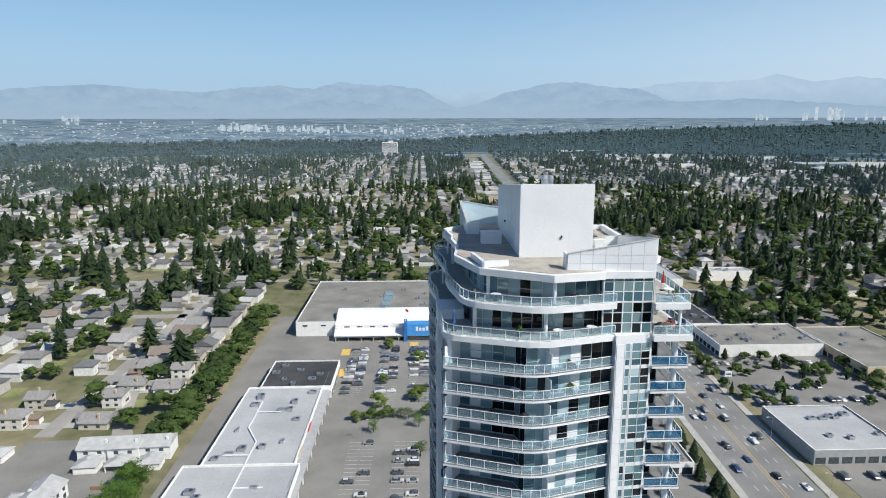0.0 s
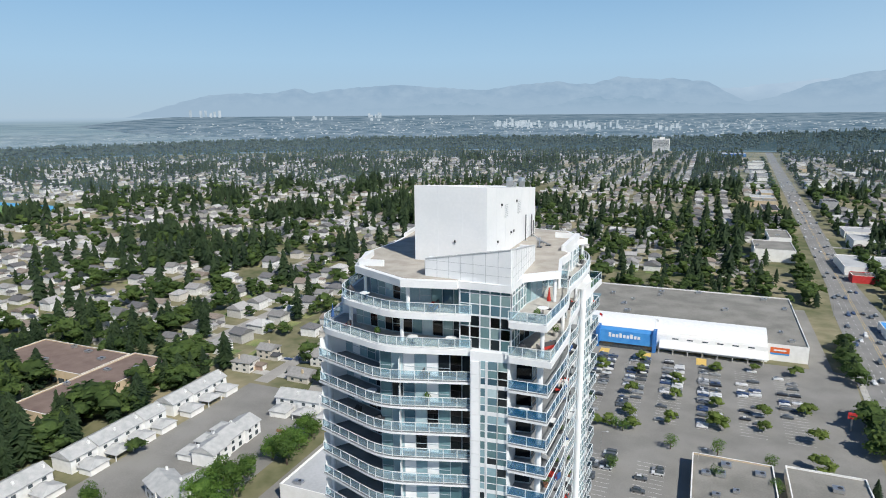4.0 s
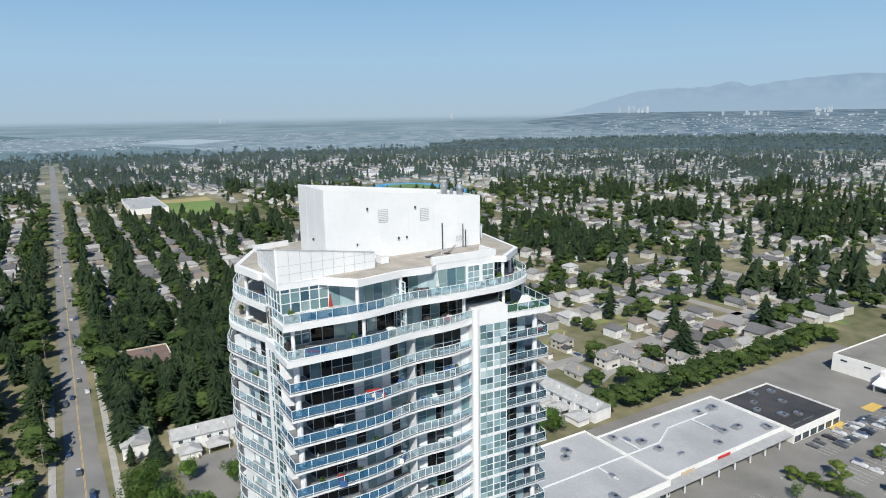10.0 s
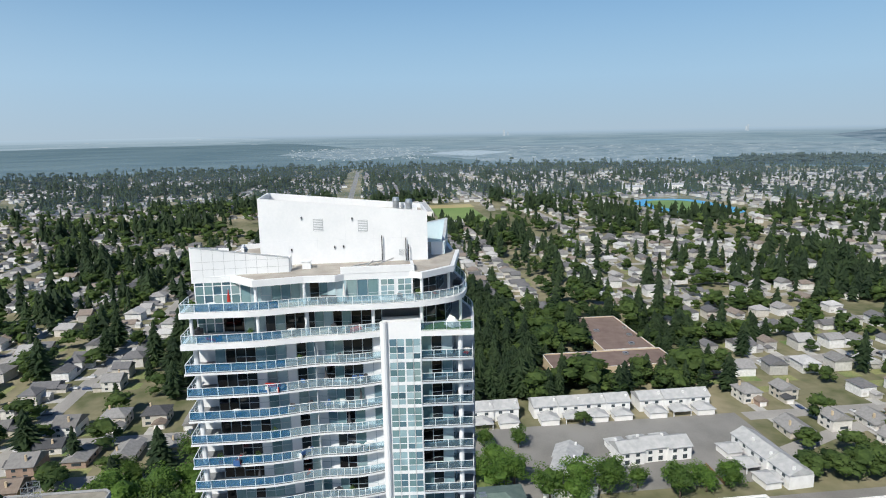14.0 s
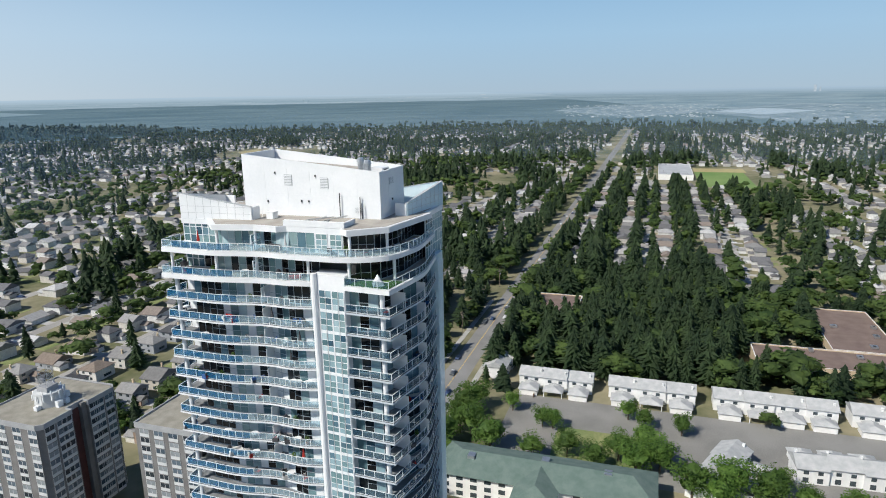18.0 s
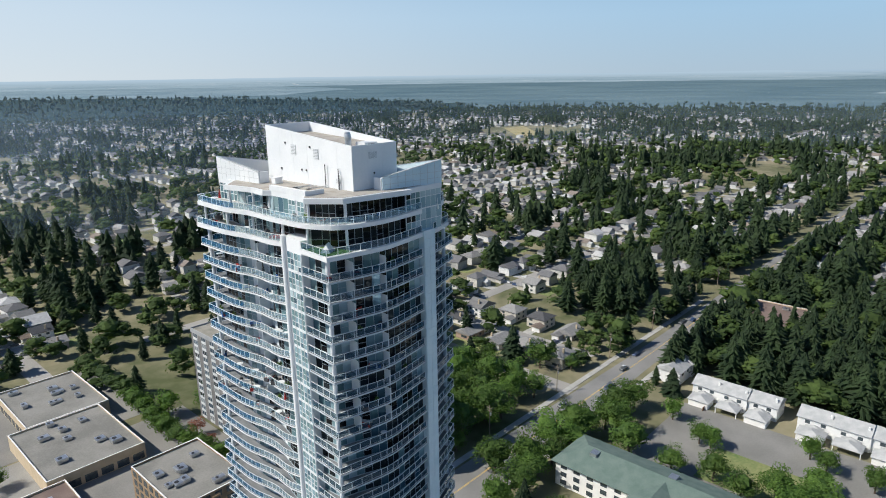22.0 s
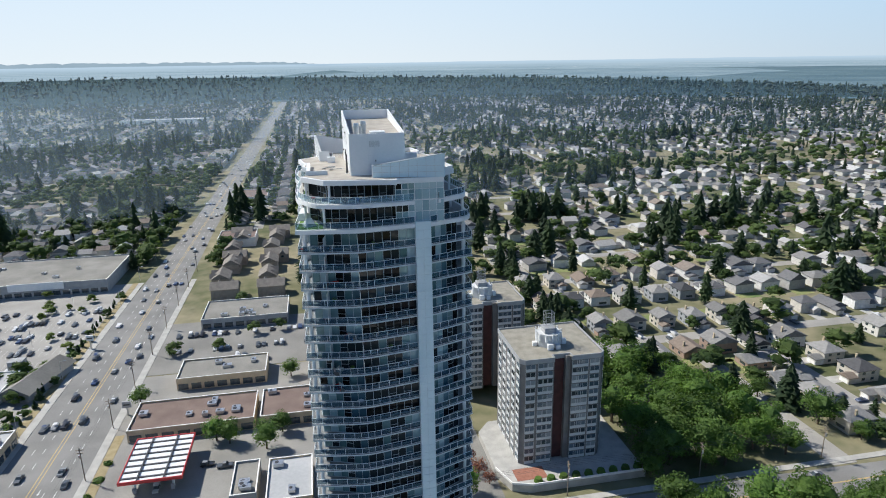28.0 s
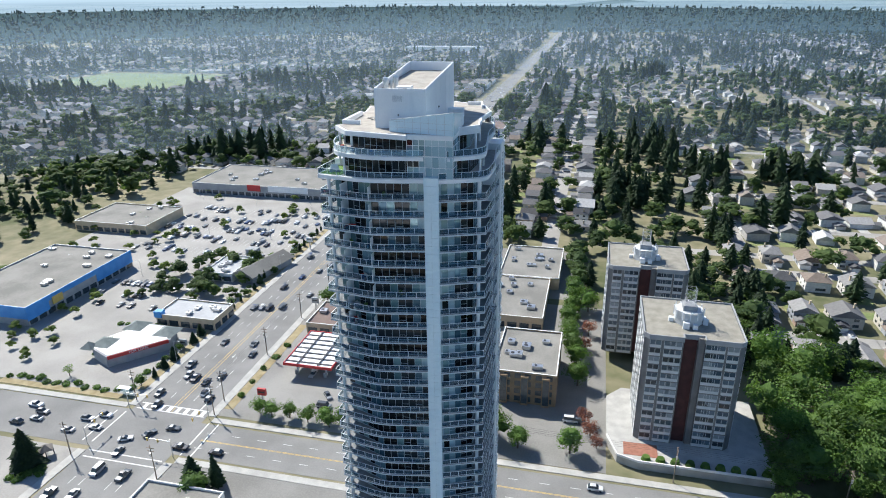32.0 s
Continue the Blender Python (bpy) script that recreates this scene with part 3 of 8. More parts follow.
# white piers between the balconies, clad in panels, with columns of small windows
PIER_TOP = {"south": LOWER, "east": 107.4, "north": LOWER + 0.3, "west": 107.4}
for side, poly in PIERS.items():
    top = PIER_TOP[side]
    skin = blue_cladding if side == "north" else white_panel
    pier = part("pier", Shape().prism(poly, 0, top), skin, tower, "pale blue panelled pier" if side == "north" else "white metal-clad pier")
    a, b = Vector(poly[0]), Vector(poly[1])
    d = (b - a).normalized()
    out = Vector((d.y, -d.x))
    width = (b - a).length
    # (from, to, kind): kind 0 blank panel, 1 a column of windows
    bays = {"east": [(0.16, 0.36, 1), (0.36, 0.56, 1), (0.58, 0.78, 1), (0.78, 0.97, 1)], "west": [(0.04, 0.3, 0), (0.32, 0.52, 1), (0.52, 0.72, 1), (0.74, 0.97, 0)],
            "south": [(0.03, 0.24, 0), (0.26, 0.40, 2), (0.44, 0.70, 1), (0.70, 0.95, 1)], "north": [(0.03, 0.49, 0), (0.51, 0.97, 0)]}[side]
    panels, bars_, glass4 = Shape(), Shape(), [Shape() for _ in range(4)]
    for k in range(-1, COUNT):
        z = TOP - FLOOR * k
        if z + 2.7 > top:
            continue
        for f0, f1, glazed in bays:
            p, q = a + d * width * f0 + out * 0.035, a + d * width * f1 + out * 0.035
            if not glazed:
                panels.wall(p, q, z - 0.36, z + FLOOR / 2 - 0.41, 0.07)
                panels.wall(p, q, z + FLOOR / 2 - 0.37, z + FLOOR - 0.40, 0.07)
                continue
            bars_.wall(p, q, z - 0.30, z + 0.12, 0.10)
            for zz in (0.78, 1.62):
                bars_.wall(p, q, z + zz, z + zz + 0.08, 0.12)
            for e in (p, q):
                bars_.wall(e - d * 0.05, e + d * 0.05, z - 0.30, z + FLOOR - 0.31, 0.12)
            for z0, z1 in ((0.12, 0.78), (0.86, 1.62), (1.70, 2.55)):
                kind = rng.choice((2, 2, 3, 1, 3) if glazed == 1 else (3,)) if side == "east" else rng.choice((2, 3, 0, 1, 2))
                if k < 3:
                    pane(kind, p, q, z + z0, z + z1, pier)
                else:
                    glass4[kind].wall(p, q, z + z0, z + z1, 0.05)
    tagged(part("cladding_panel", panels, skin, pier, "blank metal cladding panels"), kind="stuff") if panels.v else None
    tagged(part("window_frame", bars_, aluminium, pier, "white window bars"), kind="stuff") if bars_.v else None
    for sh, (_, m) in zip(glass4, PANE_KINDS):
        tagged(part("window_strip", sh, m, pier, "narrow window strip"), kind="stuff") if sh.v else None
    if side == "east":
        part("fin", Shape().post(a.x + 0.15, a.y + 0.1, 0, top + 0.1, 0.42, 12), white_panel, pier, "rounded white fin")

# round white columns at the balcony corners
for x, y in ((11.9, -17.0), (11.7, 13.4), (-12.4, -16.2), (-13.0, 11.4)):
    part("column", Shape().post(x, y, 0, LOWER - 0.2, 0.32, 12), white_paint, tower)

def broad_shrub(seed):
    r = random.Random(seed)
    sh = Shape()
    for _ in range(60):
        u = Vector((r.gauss(0, 1), r.gauss(0, 1), r.gauss(0, 1))).normalized()
        p = Vector((0, 0, 0.85)) + u * r.uniform(0.2, 0.45)
        t = u.orthogonal().normalized() * 0.1
        b = u.cross(t)
        sh.add([p - t, p - b, p + t, p + b], [(0, 1, 2, 3)])
    return sh


# ---- penthouse decks ----
UPPER_RAIL = {"south": [(-12.2, -9.6), (-10.9, -16.5), (-3.2, -19.5), (5.1, -17.8)],
              "east": [(9.05, -18.3), (12.75, -18.3), (13.2, -9.6), (12.0, -4.2), (12.5, 2.0), (12.3, 9.2), (10.0, 14.0), (4.0, 15.6), (-4.8, 14.8)],
              "west": [(-8.5, 14.6), (-13.9, 11.3), (-13.2, 5.0), (-12.3, -1.5), (-12.6, -6.5), (-12.2, -9.6)]}
UPPER_PANES = {"south": [(-9.3, -9.6), (-8.2, -13.6), (-2.5, -15.9), (3.6, -15.3), (3.6, -17.2)],
               "east": [(9.0, -12.2), (9.9, -8.5), (9.6, -3.0), (10.6, -1.0), (10.6, 7.6), (9.2, 8.2), (8.0, 11.0), (3.5, 12.4), (-2.0, 12.6), (-2.0, 14.2)],
               "west": [(-9.3, 9.6), (-9.4, 9.5), (-10.4, 6.0), (-9.8, 0.5), (-9.8, -5.0), (-9.3, -9.6)]}
LOWER_RAIL = {"south": [(-13.3, -11.6), (-13.3, -16.9), (-3.3, -20.1), (5.1, -17.8)],
              "east": [(9.1, -18.3), (13.25, -18.3), (13.35, -9.4), (12.3, -4.0), (12.4, 1.0), (11.75, 4.2)],
              "north": [(12.45, 8.7), (12.9, 14.9), (4.0, 16.3), (-4.8, 14.8)],
              "west": [(-7.2, 14.9), (-14.3, 12.1), (-14.5, 4.0), (-13.4, -3.0), (-13.5, -7.3)]}
LOWER_PANES = {"south": [(-10.2, -11.6), (-9.8, -14.2), (-4.6, -15.6), (3.4, -15.2), (3.7, -17.2)],
               "east": [(9.0, -14.4), (9.9, -9.4), (9.6, -3.7), (10.2, 0.6), (10.2, 4.2)],
               "north": [(10.6, 8.7), (9.4, 9.6), (8.6, 12.0), (4.0, 13.4), (-4.8, 13.6)],
               "west": [(-7.2, 12.8), (-11.0, 10.2), (-11.4, 4.0), (-10.6, -3.0), (-10.6, -7.3)]}
for level, rails, panes, h in ((LOWER, LOWER_RAIL, LOWER_PANES, 3.25), (UPPER, UPPER_RAIL, UPPER_PANES, 3.0)):
    at = Matrix.Translation((0, 0, level))
    for side, line in rails.items():
        line = smooth(line, {(5.1, -17.8), (13.25, -18.3), (12.75, -18.3), (12.9, 14.9)})
        slab, frame_, glass, blue = balcony_shapes(side, line, panes[side])
        deck = Shape().prism(line + list(reversed([(x * 0.93, y * 0.93) for x, y in panes[side]])), -0.62, 0.0)
        part("deck_slab", deck, white_paint, tower, "white penthouse deck with a deep fascia", at=at)
        rail = part("railing", frame_, aluminium, tower, "white aluminium balcony rail", at=at)
        for sh, mat in ((glass, rail_glass_shaded if side in ("north", "west") else rail_glass), (blue, rail_glass_blue)):
            for i in range(0, len(sh.v), 8):
                one = Shape().add(sh.v[i:i + 8], [tuple(k - i for k in f) for f in sh.f[i // 8 * 6:i // 8 * 6 + 6]])
                part("rail_pane", one, mat, rail).visible_shadow = False
        top = Shape().prism([(x * 0.975, y * 0.975) for x, y in line] + list(reversed([(x * 0.97, y * 0.97) for x, y in panes[side]])), 0.002, 0.02)
        part("deck_paving", top, deck_stone, tower, "beige deck paving", at=at)
    for side, line in panes.items():
        cut, wframe = window_pieces(line, 1.15, h, rng)
        frame_ob = part("window_frame", wframe, frame_grey, tower, at=at)
        # north deck panes are near-black, with the recess shade in their colour
        for i, (a, b) in enumerate(cut):
            pane(0 if a[1] > 7.5 else (2, 3, 3, 2, 1, 2, 3, 0)[i % 8] if level == UPPER else (0, 0, 2, 3, 0, 2, 0)[i % 7], a, b, 0.14, h - 0.16, frame_ob)
    plate = [p for side in panes for p in panes[side]]
    part("floor_plate", Shape().prism([(x * 0.99, y * 0.99) for x, y in plate], -0.55, -0.02), slab_paint, tower, at=at)
# glazed corner bay at the south-east, two storeys of gridded panes, and the panelled north-west corner
for z0, z1 in ((LOWER + 0.02, UPPER), (UPPER + 0.02, ROOF - 0.02)):
    low = z0 < UPPER
    glazed_wall((3.75, -17.3), (9.0, -17.3), z0, z1, 5, 3, (2, 2, 2, 0, 1) if not low else (2, 0, 0, 2), tower, rng, 0.13)
    glazed_wall((9.06, -17.3), (9.06, -14.4 if low else -12.2), z0, z1, 3 if low else 5, 3, (2, 2, 1, 2), tower, rng, 0.13)
    glazed_wall((-2.05, 14.3), (-4.9, 14.3), z0, z1, 3, 2, (2, 1, 0, 3), tower, rng)
    glazed_wall((-4.95, 14.32), (-9.35, 14.32), z0, z1, 4, 2, (3, 3, 3, 2) if low else (3,), tower, rng, 0.06)
    glazed_wall((-9.37, 14.3), (-9.37, 9.7), z0, z1, 4, 2, (3, 2, 3, 1), tower, rng, 0.08)
for z0, z1, posts in ((LOWER, UPPER, ((12.1, -17.2), (12.5, -9.8), (11.4, -4.4), (11.4, 3.2), (11.3, 8.9), (8.6, 13.9), (-9.7, -15.6), (-2.4, -17.9), (-13.0, 10.9), (-12.4, 4.6))),
                      (UPPER, ROOF, ((11.6, -10.0), (10.9, -4.6), (11.0, 9.0), (7.6, 12.6), (-8.2, -14.8), (-1.6, -18.0), (-11.6, 7.4), (-11.2, 1.6)))):
    for x, y in posts:
        part("column", Shape().post(x, y, z0, z1 - 0.3, 0.2, 10), white_paint, tower)

part("upper_wall", Shape().box(10.62, 4.0, UPPER + 0.02, 10.72, 8.0, ROOF - 0.1), white_panel, tower, "white wall with gridded windows")
for y0 in (4.2, 6.2):
    glazed_wall((10.76, y0), (10.76, y0 + 1.6), UPPER + 0.35, ROOF - 0.75, 2, 3, (2, 3, 3), tower, rng, 0.09)
for y, z0 in ((-4.6, LOWER), (-4.6, UPPER)):
    side_frame = Shape()
    for x in (9.7, 10.8, 11.9):
        side_frame.box(x - 0.05, y - 0.05, z0, x + 0.05, y + 0.05, z0 + 2.2)
    for zz in (0.1, 1.1, 2.12):
        side_frame.box(9.7, y - 0.05, z0 + zz, 11.9, y + 0.05, z0 + zz + 0.09)
    div = part("deck_divider", side_frame, aluminium, tower, "white framed glass deck divider")
    part("divider_glass", Shape().box(9.72, y - 0.01, z0 + 0.12, 11.88, y + 0.01, z0 + 2.1), rail_glass, div).visible_shadow = False
# green turf deck at the north-east corner of the lower penthouse level
part("turf_deck", Shape().prism([(12.2, 8.9), (12.6, 14.5), (8.8, 15.2), (8.9, 12.3), (10.4, 9.2)], LOWER + 0.02, LOWER + 0.06), turf, tower, "bright green artificial turf")

# ---- roof ----
ROOF_EDGE = [(-9.2, -15.3), (-1.9, -19.1), (3.7, -18.0), (3.7, -17.6), (9.1, -17.6), (9.1, -13.2), (12.3, -10.2), (11.2, -4.6), (11.5, -1.0), (10.7, 0.0), (10.7, 7.6), (11.7, 9.0), (8.4, 13.2), (-2.2, 15.3), (-2.2, 14.5),
             (-9.4, 14.5), (-9.4, 10.4), (-12.4, 7.4), (-11.5, 1.8), (-11.0, -2.2), (-11.6, -8.6)]
part("roof_slab", Shape().prism(ROOF_EDGE, ROOF - 0.75, ROOF), white_paint, tower, "white roof slab with a deep fascia")
part("roof_gravel", Shape().prism([(x * 0.965, y * 0.965) for x, y in ROOF_EDGE], ROOF + 0.003, ROOF + 0.05), deck_gravel, tower, "beige gravel roof surface")
part("roof_kerb", Shape().wall((-8.7, -15.0), (-9.6, -10.4), ROOF, ROOF + 0.7, 0.35).wall((-8.7, -15.0), (-6.0, -14.6), ROOF, ROOF + 0.7, 0.35), white_paint, tower)

# plant room box with a top that slopes down towards the north
BX, BY, S_TOP, N_TOP = 4.2, 10.4, 121.5, 119.4
box_top = part("plant_room", Shape().prism([(-BX, -BY), (BX, -BY), (BX, BY), (-BX, BY)], ROOF - 0.1, [S_TOP - 1.6, S_TOP - 1.6, N_TOP - 0.7, N_TOP - 0.7]), white_panel, tower, "white metal-clad plant room")
par = Shape()
par.wall((-BX + 0.125, -BY + 0.126), (BX - 0.125, -BY + 0.126), ROOF, S_TOP, 0.25)
par.wall((-BX + 0.125, BY - 0.126), (BX - 0.125, BY - 0.126), ROOF, N_TOP, 0.25)
for s in (-1, 1):
    par.wall((s * (BX - 0.124), -BY + 0.002), (s * (BX - 0.124), BY - 0.002), ROOF, S_TOP + 0.002, 0.25, N_TOP + 0.002)
part("parapet", par, white_panel, box_top, "white parapet round the plant room roof")
part("gravel_top", Shape().prism([(-BX + 0.3, -BY + 0.3), (BX - 0.3, -BY + 0.3), (BX - 0.3, BY - 0.3), (-BX + 0.3, BY - 0.3)], S_TOP - 2.6, [S_TOP - 1.55, S_TOP - 1.55, N_TOP - 0.62, N_TOP - 0.62]), deck_gravel, box_top, "beige gravel top")
seams = Shape()
for x in (-1.4, 1.4):
    seams.box(x - 0.02, -BY - 0.012, ROOF, x + 0.02, -BY, S_TOP)
    seams.box(x - 0.02, BY, ROOF, x + 0.02, BY + 0.012, N_TOP)
for s in (-1, 1):
    for y in (-6.9, -3.4, 0.1, 3.6, 7.1):
        zt = S_TOP + (N_TOP - S_TOP) * (y + BY) / (2 * BY)
        seams.box(s * BX if s > 0 else -BX - 0.012, y - 0.02, ROOF, s * BX + 0.012 if s > 0 else -BX, y + 0.02, zt)
    seams.box(s * BX if s > 0 else -BX - 0.012, -BY, 116.1, s * BX + 0.012 if s > 0 else -BX, BY, 116.14)
seams.box(-BX, -BY - 0.012, 116.1, BX, -BY, 116.14).box(-BX, BY, 116.1, BX, BY + 0.012, 116.14)
part("panel_seams", seams, slab_paint, box_top)

# screen walls that climb to a peak at two corners
for s in (1, -1):
    apex = (9.05, -17.45) if s > 0 else (-9.4, 14.4)
    end_a = (-0.1, -16.75) if s > 0 else (1.0, 12.75)
    end_b = (8.4, -6.5) if s > 0 else (-9.0, 5.0)
    scr = Shape().wall(end_a, apex, ROOF - 0.05, 114.9, 0.3, 116.55)
    wing = Shape().wall(apex, end_b, ROOF - 0.05, 116.55, 0.3, 114.9)
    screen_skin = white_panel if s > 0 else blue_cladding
    screen = part("roof_screen", scr, screen_skin, tower, "sloping white panelled roof screen")
    part("roof_screen", wing, screen_skin, tower, "sloping white panelled roof screen")
    for start_, end_ in ((end_a, (end_a[0] + 0.05 * s, end_a[1] + 1.6 * s)), (end_b, (end_b[0] - 1.6 * s, end_b[1]))):
        part("screen_return", Shape().wall(start_, end_, ROOF - 0.04, 114.85, 0.28), white_panel, tower)
    # seams of the panel grid
    for (a, b, za, zb) in ((end_a, apex, 114.9, 116.55), (apex, end_b, 116.55, 114.9)):
        a, b = Vector(a), Vector(b)
        d = (b - a).normalized()
        o = Vector((d.y, -d.x)) * 0.155
        if o.dot(a + b) < 0:
            o = -o
        seam, n = Shape(), max(3, round((b - a).length / 1.25))
        for i in range(1, n):
            p = a + (b - a) * i / n + o
            seam.bar((*(p - d * 0.02), ROOF - 0.02), (*(p + d * 0.02), ROOF - 0.02), 0.02, (za + (zb - za) * i / n) - ROOF)
        for z in (113.9, 114.8):
            seam.bar((*(a + o), z), (*(b + o), z), 0.02, 0.035)
        seam.bar((*(a + o * 0), za), (*(b + o * 0), zb), 0.42, 0.06)
        part("panel_seam", seam, seam_grey, screen, "fine grey panel seams")

# ---- roof fittings ----
def louvre(x, y, z, w, h, turn):
    lv = part("louvre", Shape().box(-w / 2, -0.05, 0, w / 2, 0.0, h), seam_grey, box_top, "pale grey louvre", at=pose(x, y, z, 0, 0, turn))
    for i in range(7):
        part("slat", Shape().box(-w / 2 + 0.05, -0.09, h * (i + 0.2) / 7, w / 2 - 0.05, -0.05, h * (i + 0.65) / 7), white_panel, lv)


louvre(4.2, -3.2, 117.3, 1.2, 1.5, 90)
louvre(4.2, 2.3, 117.0, 1.2, 1.5, 90)
louvre(0.4, 10.4, 117.4, 1.5, 0.9, 180)
louvre(4.2, 7.2, 113.9, 0.9, 0.7, 90)
for x, y, z, turn in ((4.2, -5.2, 118.9, 90), (4.2, 1.0, 118.6, 90), (4.2, -6.6, 114.9, 90), (4.2, -1.3, 115.1, 90), (4.2, -0.2, 115.1, 90), (0.6, -10.4, 115.4, 0), (0.3, 10.4, 115.2, 180), (-4.2, 2.0, 115.3, -90)):
    lamp = part("wall_light", Shape().box(-0.07, -0.18, 0.0, 0.07, 0.0, 0.26), dark_steel, box_top, "small dark wall light", at=pose(x, y, z, 0, 0, turn))
    part("bracket", Shape().box(-0.04, -0.05, -0.2, 0.04, 0.0, 0.0), steel, lamp)
for x, y, h in ((4.5, 4.6, 3.4), (4.5, 7.6, 3.0), (4.65, 7.9, 2.2)):
    pole = tagged(part("antenna_pole", Shape().post(x, y, ROOF, ROOF + h, 0.07, 8), dark_steel), "thin dark antenna pole on the roof", "antenna")
    part("base_plate", Shape().box(x - 0.25, y - 0.25, ROOF + 0.05, x + 0.25, y + 0.25, ROOF + 0.1), steel, pole)
for x, y, h, r_ in ((1.7, 6.6, 2.0, 0.42), (2.9, 8.2, 2.0, 0.42), (2.2, 7.4, 1.4, 0.2)):
    zb = S_TOP + (N_TOP - S_TOP) * (y + BY) / (2 * BY) - 1.3
    flue = tagged(part("flue", Shape().post(x, y, zb, zb + h, r_, 14), steel), "galvanised steel flue on the plant room roof", "flue")
    part("cap", Shape().post(x, y, zb + h, zb + h + 0.12, r_ * 1.25, 14).post(x, y, zb + h + 0.12, zb + h + 0.5, r_ * 1.1, 14, r_ * 0.9), steel, flue)
    part("collar", Shape().post(x, y, zb, zb + 0.25, r_ * 1.5, 14), steel, flue)
unit = thing("roof_unit", "white boxed ventilation unit on the plant room roof", "vent")
zb = N_TOP - 0.7
part("housing", Shape().box(-1.4, 7.4, zb, 0.9, 9.4, zb + 0.85), white_paint, unit)
part("hatch", Shape().box(-0.9, 9.4, zb + 0.2, 0.4, 9.44, zb + 0.65), dark_steel, unit, "dark opening")
for x, y, w, d, h in ((-6.5, -1.5, 2.6, 1.3, 1.5), (6.6, -4.6, 1.3, 1.0, 0.9)):
    u = thing("roof_box", "white metal box standing on the gravel roof", "vent")
    part("housing", Shape().box(x - w / 2, y - d / 2, ROOF + 0.05, x + w / 2, y + d / 2, ROOF + h), white_paint, u)
    part("lid", Shape().box(x - w / 2 - 0.06, y - d / 2 - 0.06, ROOF + h, x + w / 2 + 0.06, y + d / 2 + 0.06, ROOF + h + 0.08), aluminium, u)
# loose cleaning-rig arms lying on the roof
for x0, y0, x1, y1 in ((7.2, 1.0, 6.4, 4.6), (6.9, 3.8, 5.2, 6.0), (8.0, 2.4, 6.2, 3.4)):
    rig = tagged(part("davit_arm", Shape().bar((x0, y0, ROOF + 0.12), (x1, y1, ROOF + 0.5), 0.14, 0.14), steel), "steel davit arm lying on the gravel roof", "roof gear")
    part("foot", Shape().box(x0 - 0.3, y0 - 0.3, ROOF + 0.05, x0 + 0.3, y0 + 0.3, ROOF + 0.13), dark_steel, rig)
# raised white upstands along the roof edge
part("roof_kerb", Shape().box(10.2, -0.4, ROOF + 0.002, 10.75, 8.2, ROOF + 0.75).box(7.6, 7.9, ROOF + 0.003, 10.2, 8.2, ROOF + 0.7), white_paint, tower)
part("roof_kerb", Shape().wall((-9.2, 10.2), (-12.1, 7.3), ROOF + 0.002, ROOF + 0.5, 0.3).wall((-12.1, 7.3), (-11.3, 1.8), ROOF + 0.002, ROOF + 0.5, 0.3), white_paint, tower)
guard = Shape()
for (a, b) in (((6.2, -10.0), (6.2, -6.4)), ((4.6, -10.2), (6.2, -10.0))):
    for z in (0.5, 1.05):
        guard.bar((*a, ROOF + z), (*b, ROOF + z), 0.05, 0.05)
    for f in (0, 0.5, 1):
        guard.post(a[0] + (b[0] - a[0]) * f, a[1] + (b[1] - a[1]) * f, ROOF, ROOF + 1.1, 0.03, 6)
tagged(part("guard_rail", guard, aluminium), "white guard rail on the roof", "railing")

# ---- balcony furniture ----
cushion = palette("outdoor_fabric", [(0.45, 0.04, 0.03), (0.05, 0.12, 0.30), (0.55, 0.53, 0.50), (0.08, 0.08, 0.085), (0.35, 0.16, 0.08), (0.75, 0.74, 0.72), (0.12, 0.22, 0.12)], 0.9)
pot_clay = palette("planter_glaze", [(0.35, 0.16, 0.10), (0.10, 0.10, 0.10), (0.45, 0.44, 0.42)], 0.7)
SEATS = {"patio_chair": [("seat", Shape().box(-0.3, -0.3, 0.38, 0.3, 0.3, 0.48), cushion), ("backrest", Shape().box(-0.3, 0.26, 0.48, 0.3, 0.36, 0.95), cushion)] + [("leg", Shape().box(x, y, 0, x + 0.05, y + 0.05, 0.38), dark_steel) for x in (-0.28, 0.23) for y in (-0.28, 0.25)],
         "patio_sofa": [("seat", Shape().box(-0.9, -0.38, 0.1, 0.9, 0.38, 0.45), cushion), ("backrest", Shape().box(-0.9, 0.26, 0.45, 0.9, 0.42, 0.85), cushion), ("armrest", Shape().box(-0.95, -0.38, 0.0, -0.8, 0.4, 0.62), cushion), ("armrest", Shape().box(0.8, -0.38, 0.0, 0.95, 0.4, 0.62), cushion)],
         "patio_table": [("tabletop", Shape().post(0, 0, 0.70, 0.75, 0.55, 14), white_paint), ("pedestal", Shape().post(0, 0, 0.04, 0.70, 0.05, 8), dark_steel), ("foot", Shape().post(0, 0, 0.0, 0.04, 0.3, 12), dark_steel)],
         "folded_parasol": [("canopy", Shape().post(0, 0, 0.9, 2.3, 0.22, 8, 0.03), cushion), ("pole", Shape().post(0, 0, 0.1, 2.4, 0.03, 6), aluminium), ("base", Shape().post(0, 0, 0, 0.1, 0.3, 10), dark_steel)],
         "barbecue": [("cart", Shape().box(-0.5, -0.25, 0.1, 0.5, 0.25, 0.85), dark_steel), ("lid", Shape().post(0, 0, 0.85, 1.1, 0.3, 8, 0.2), dark_steel)],
         "planter": [("pot", Shape().post(0, 0, 0, 0.45, 0.2, 10, 0.28), pot_clay), ("shrub", broad_shrub(5), leaf_green)]}
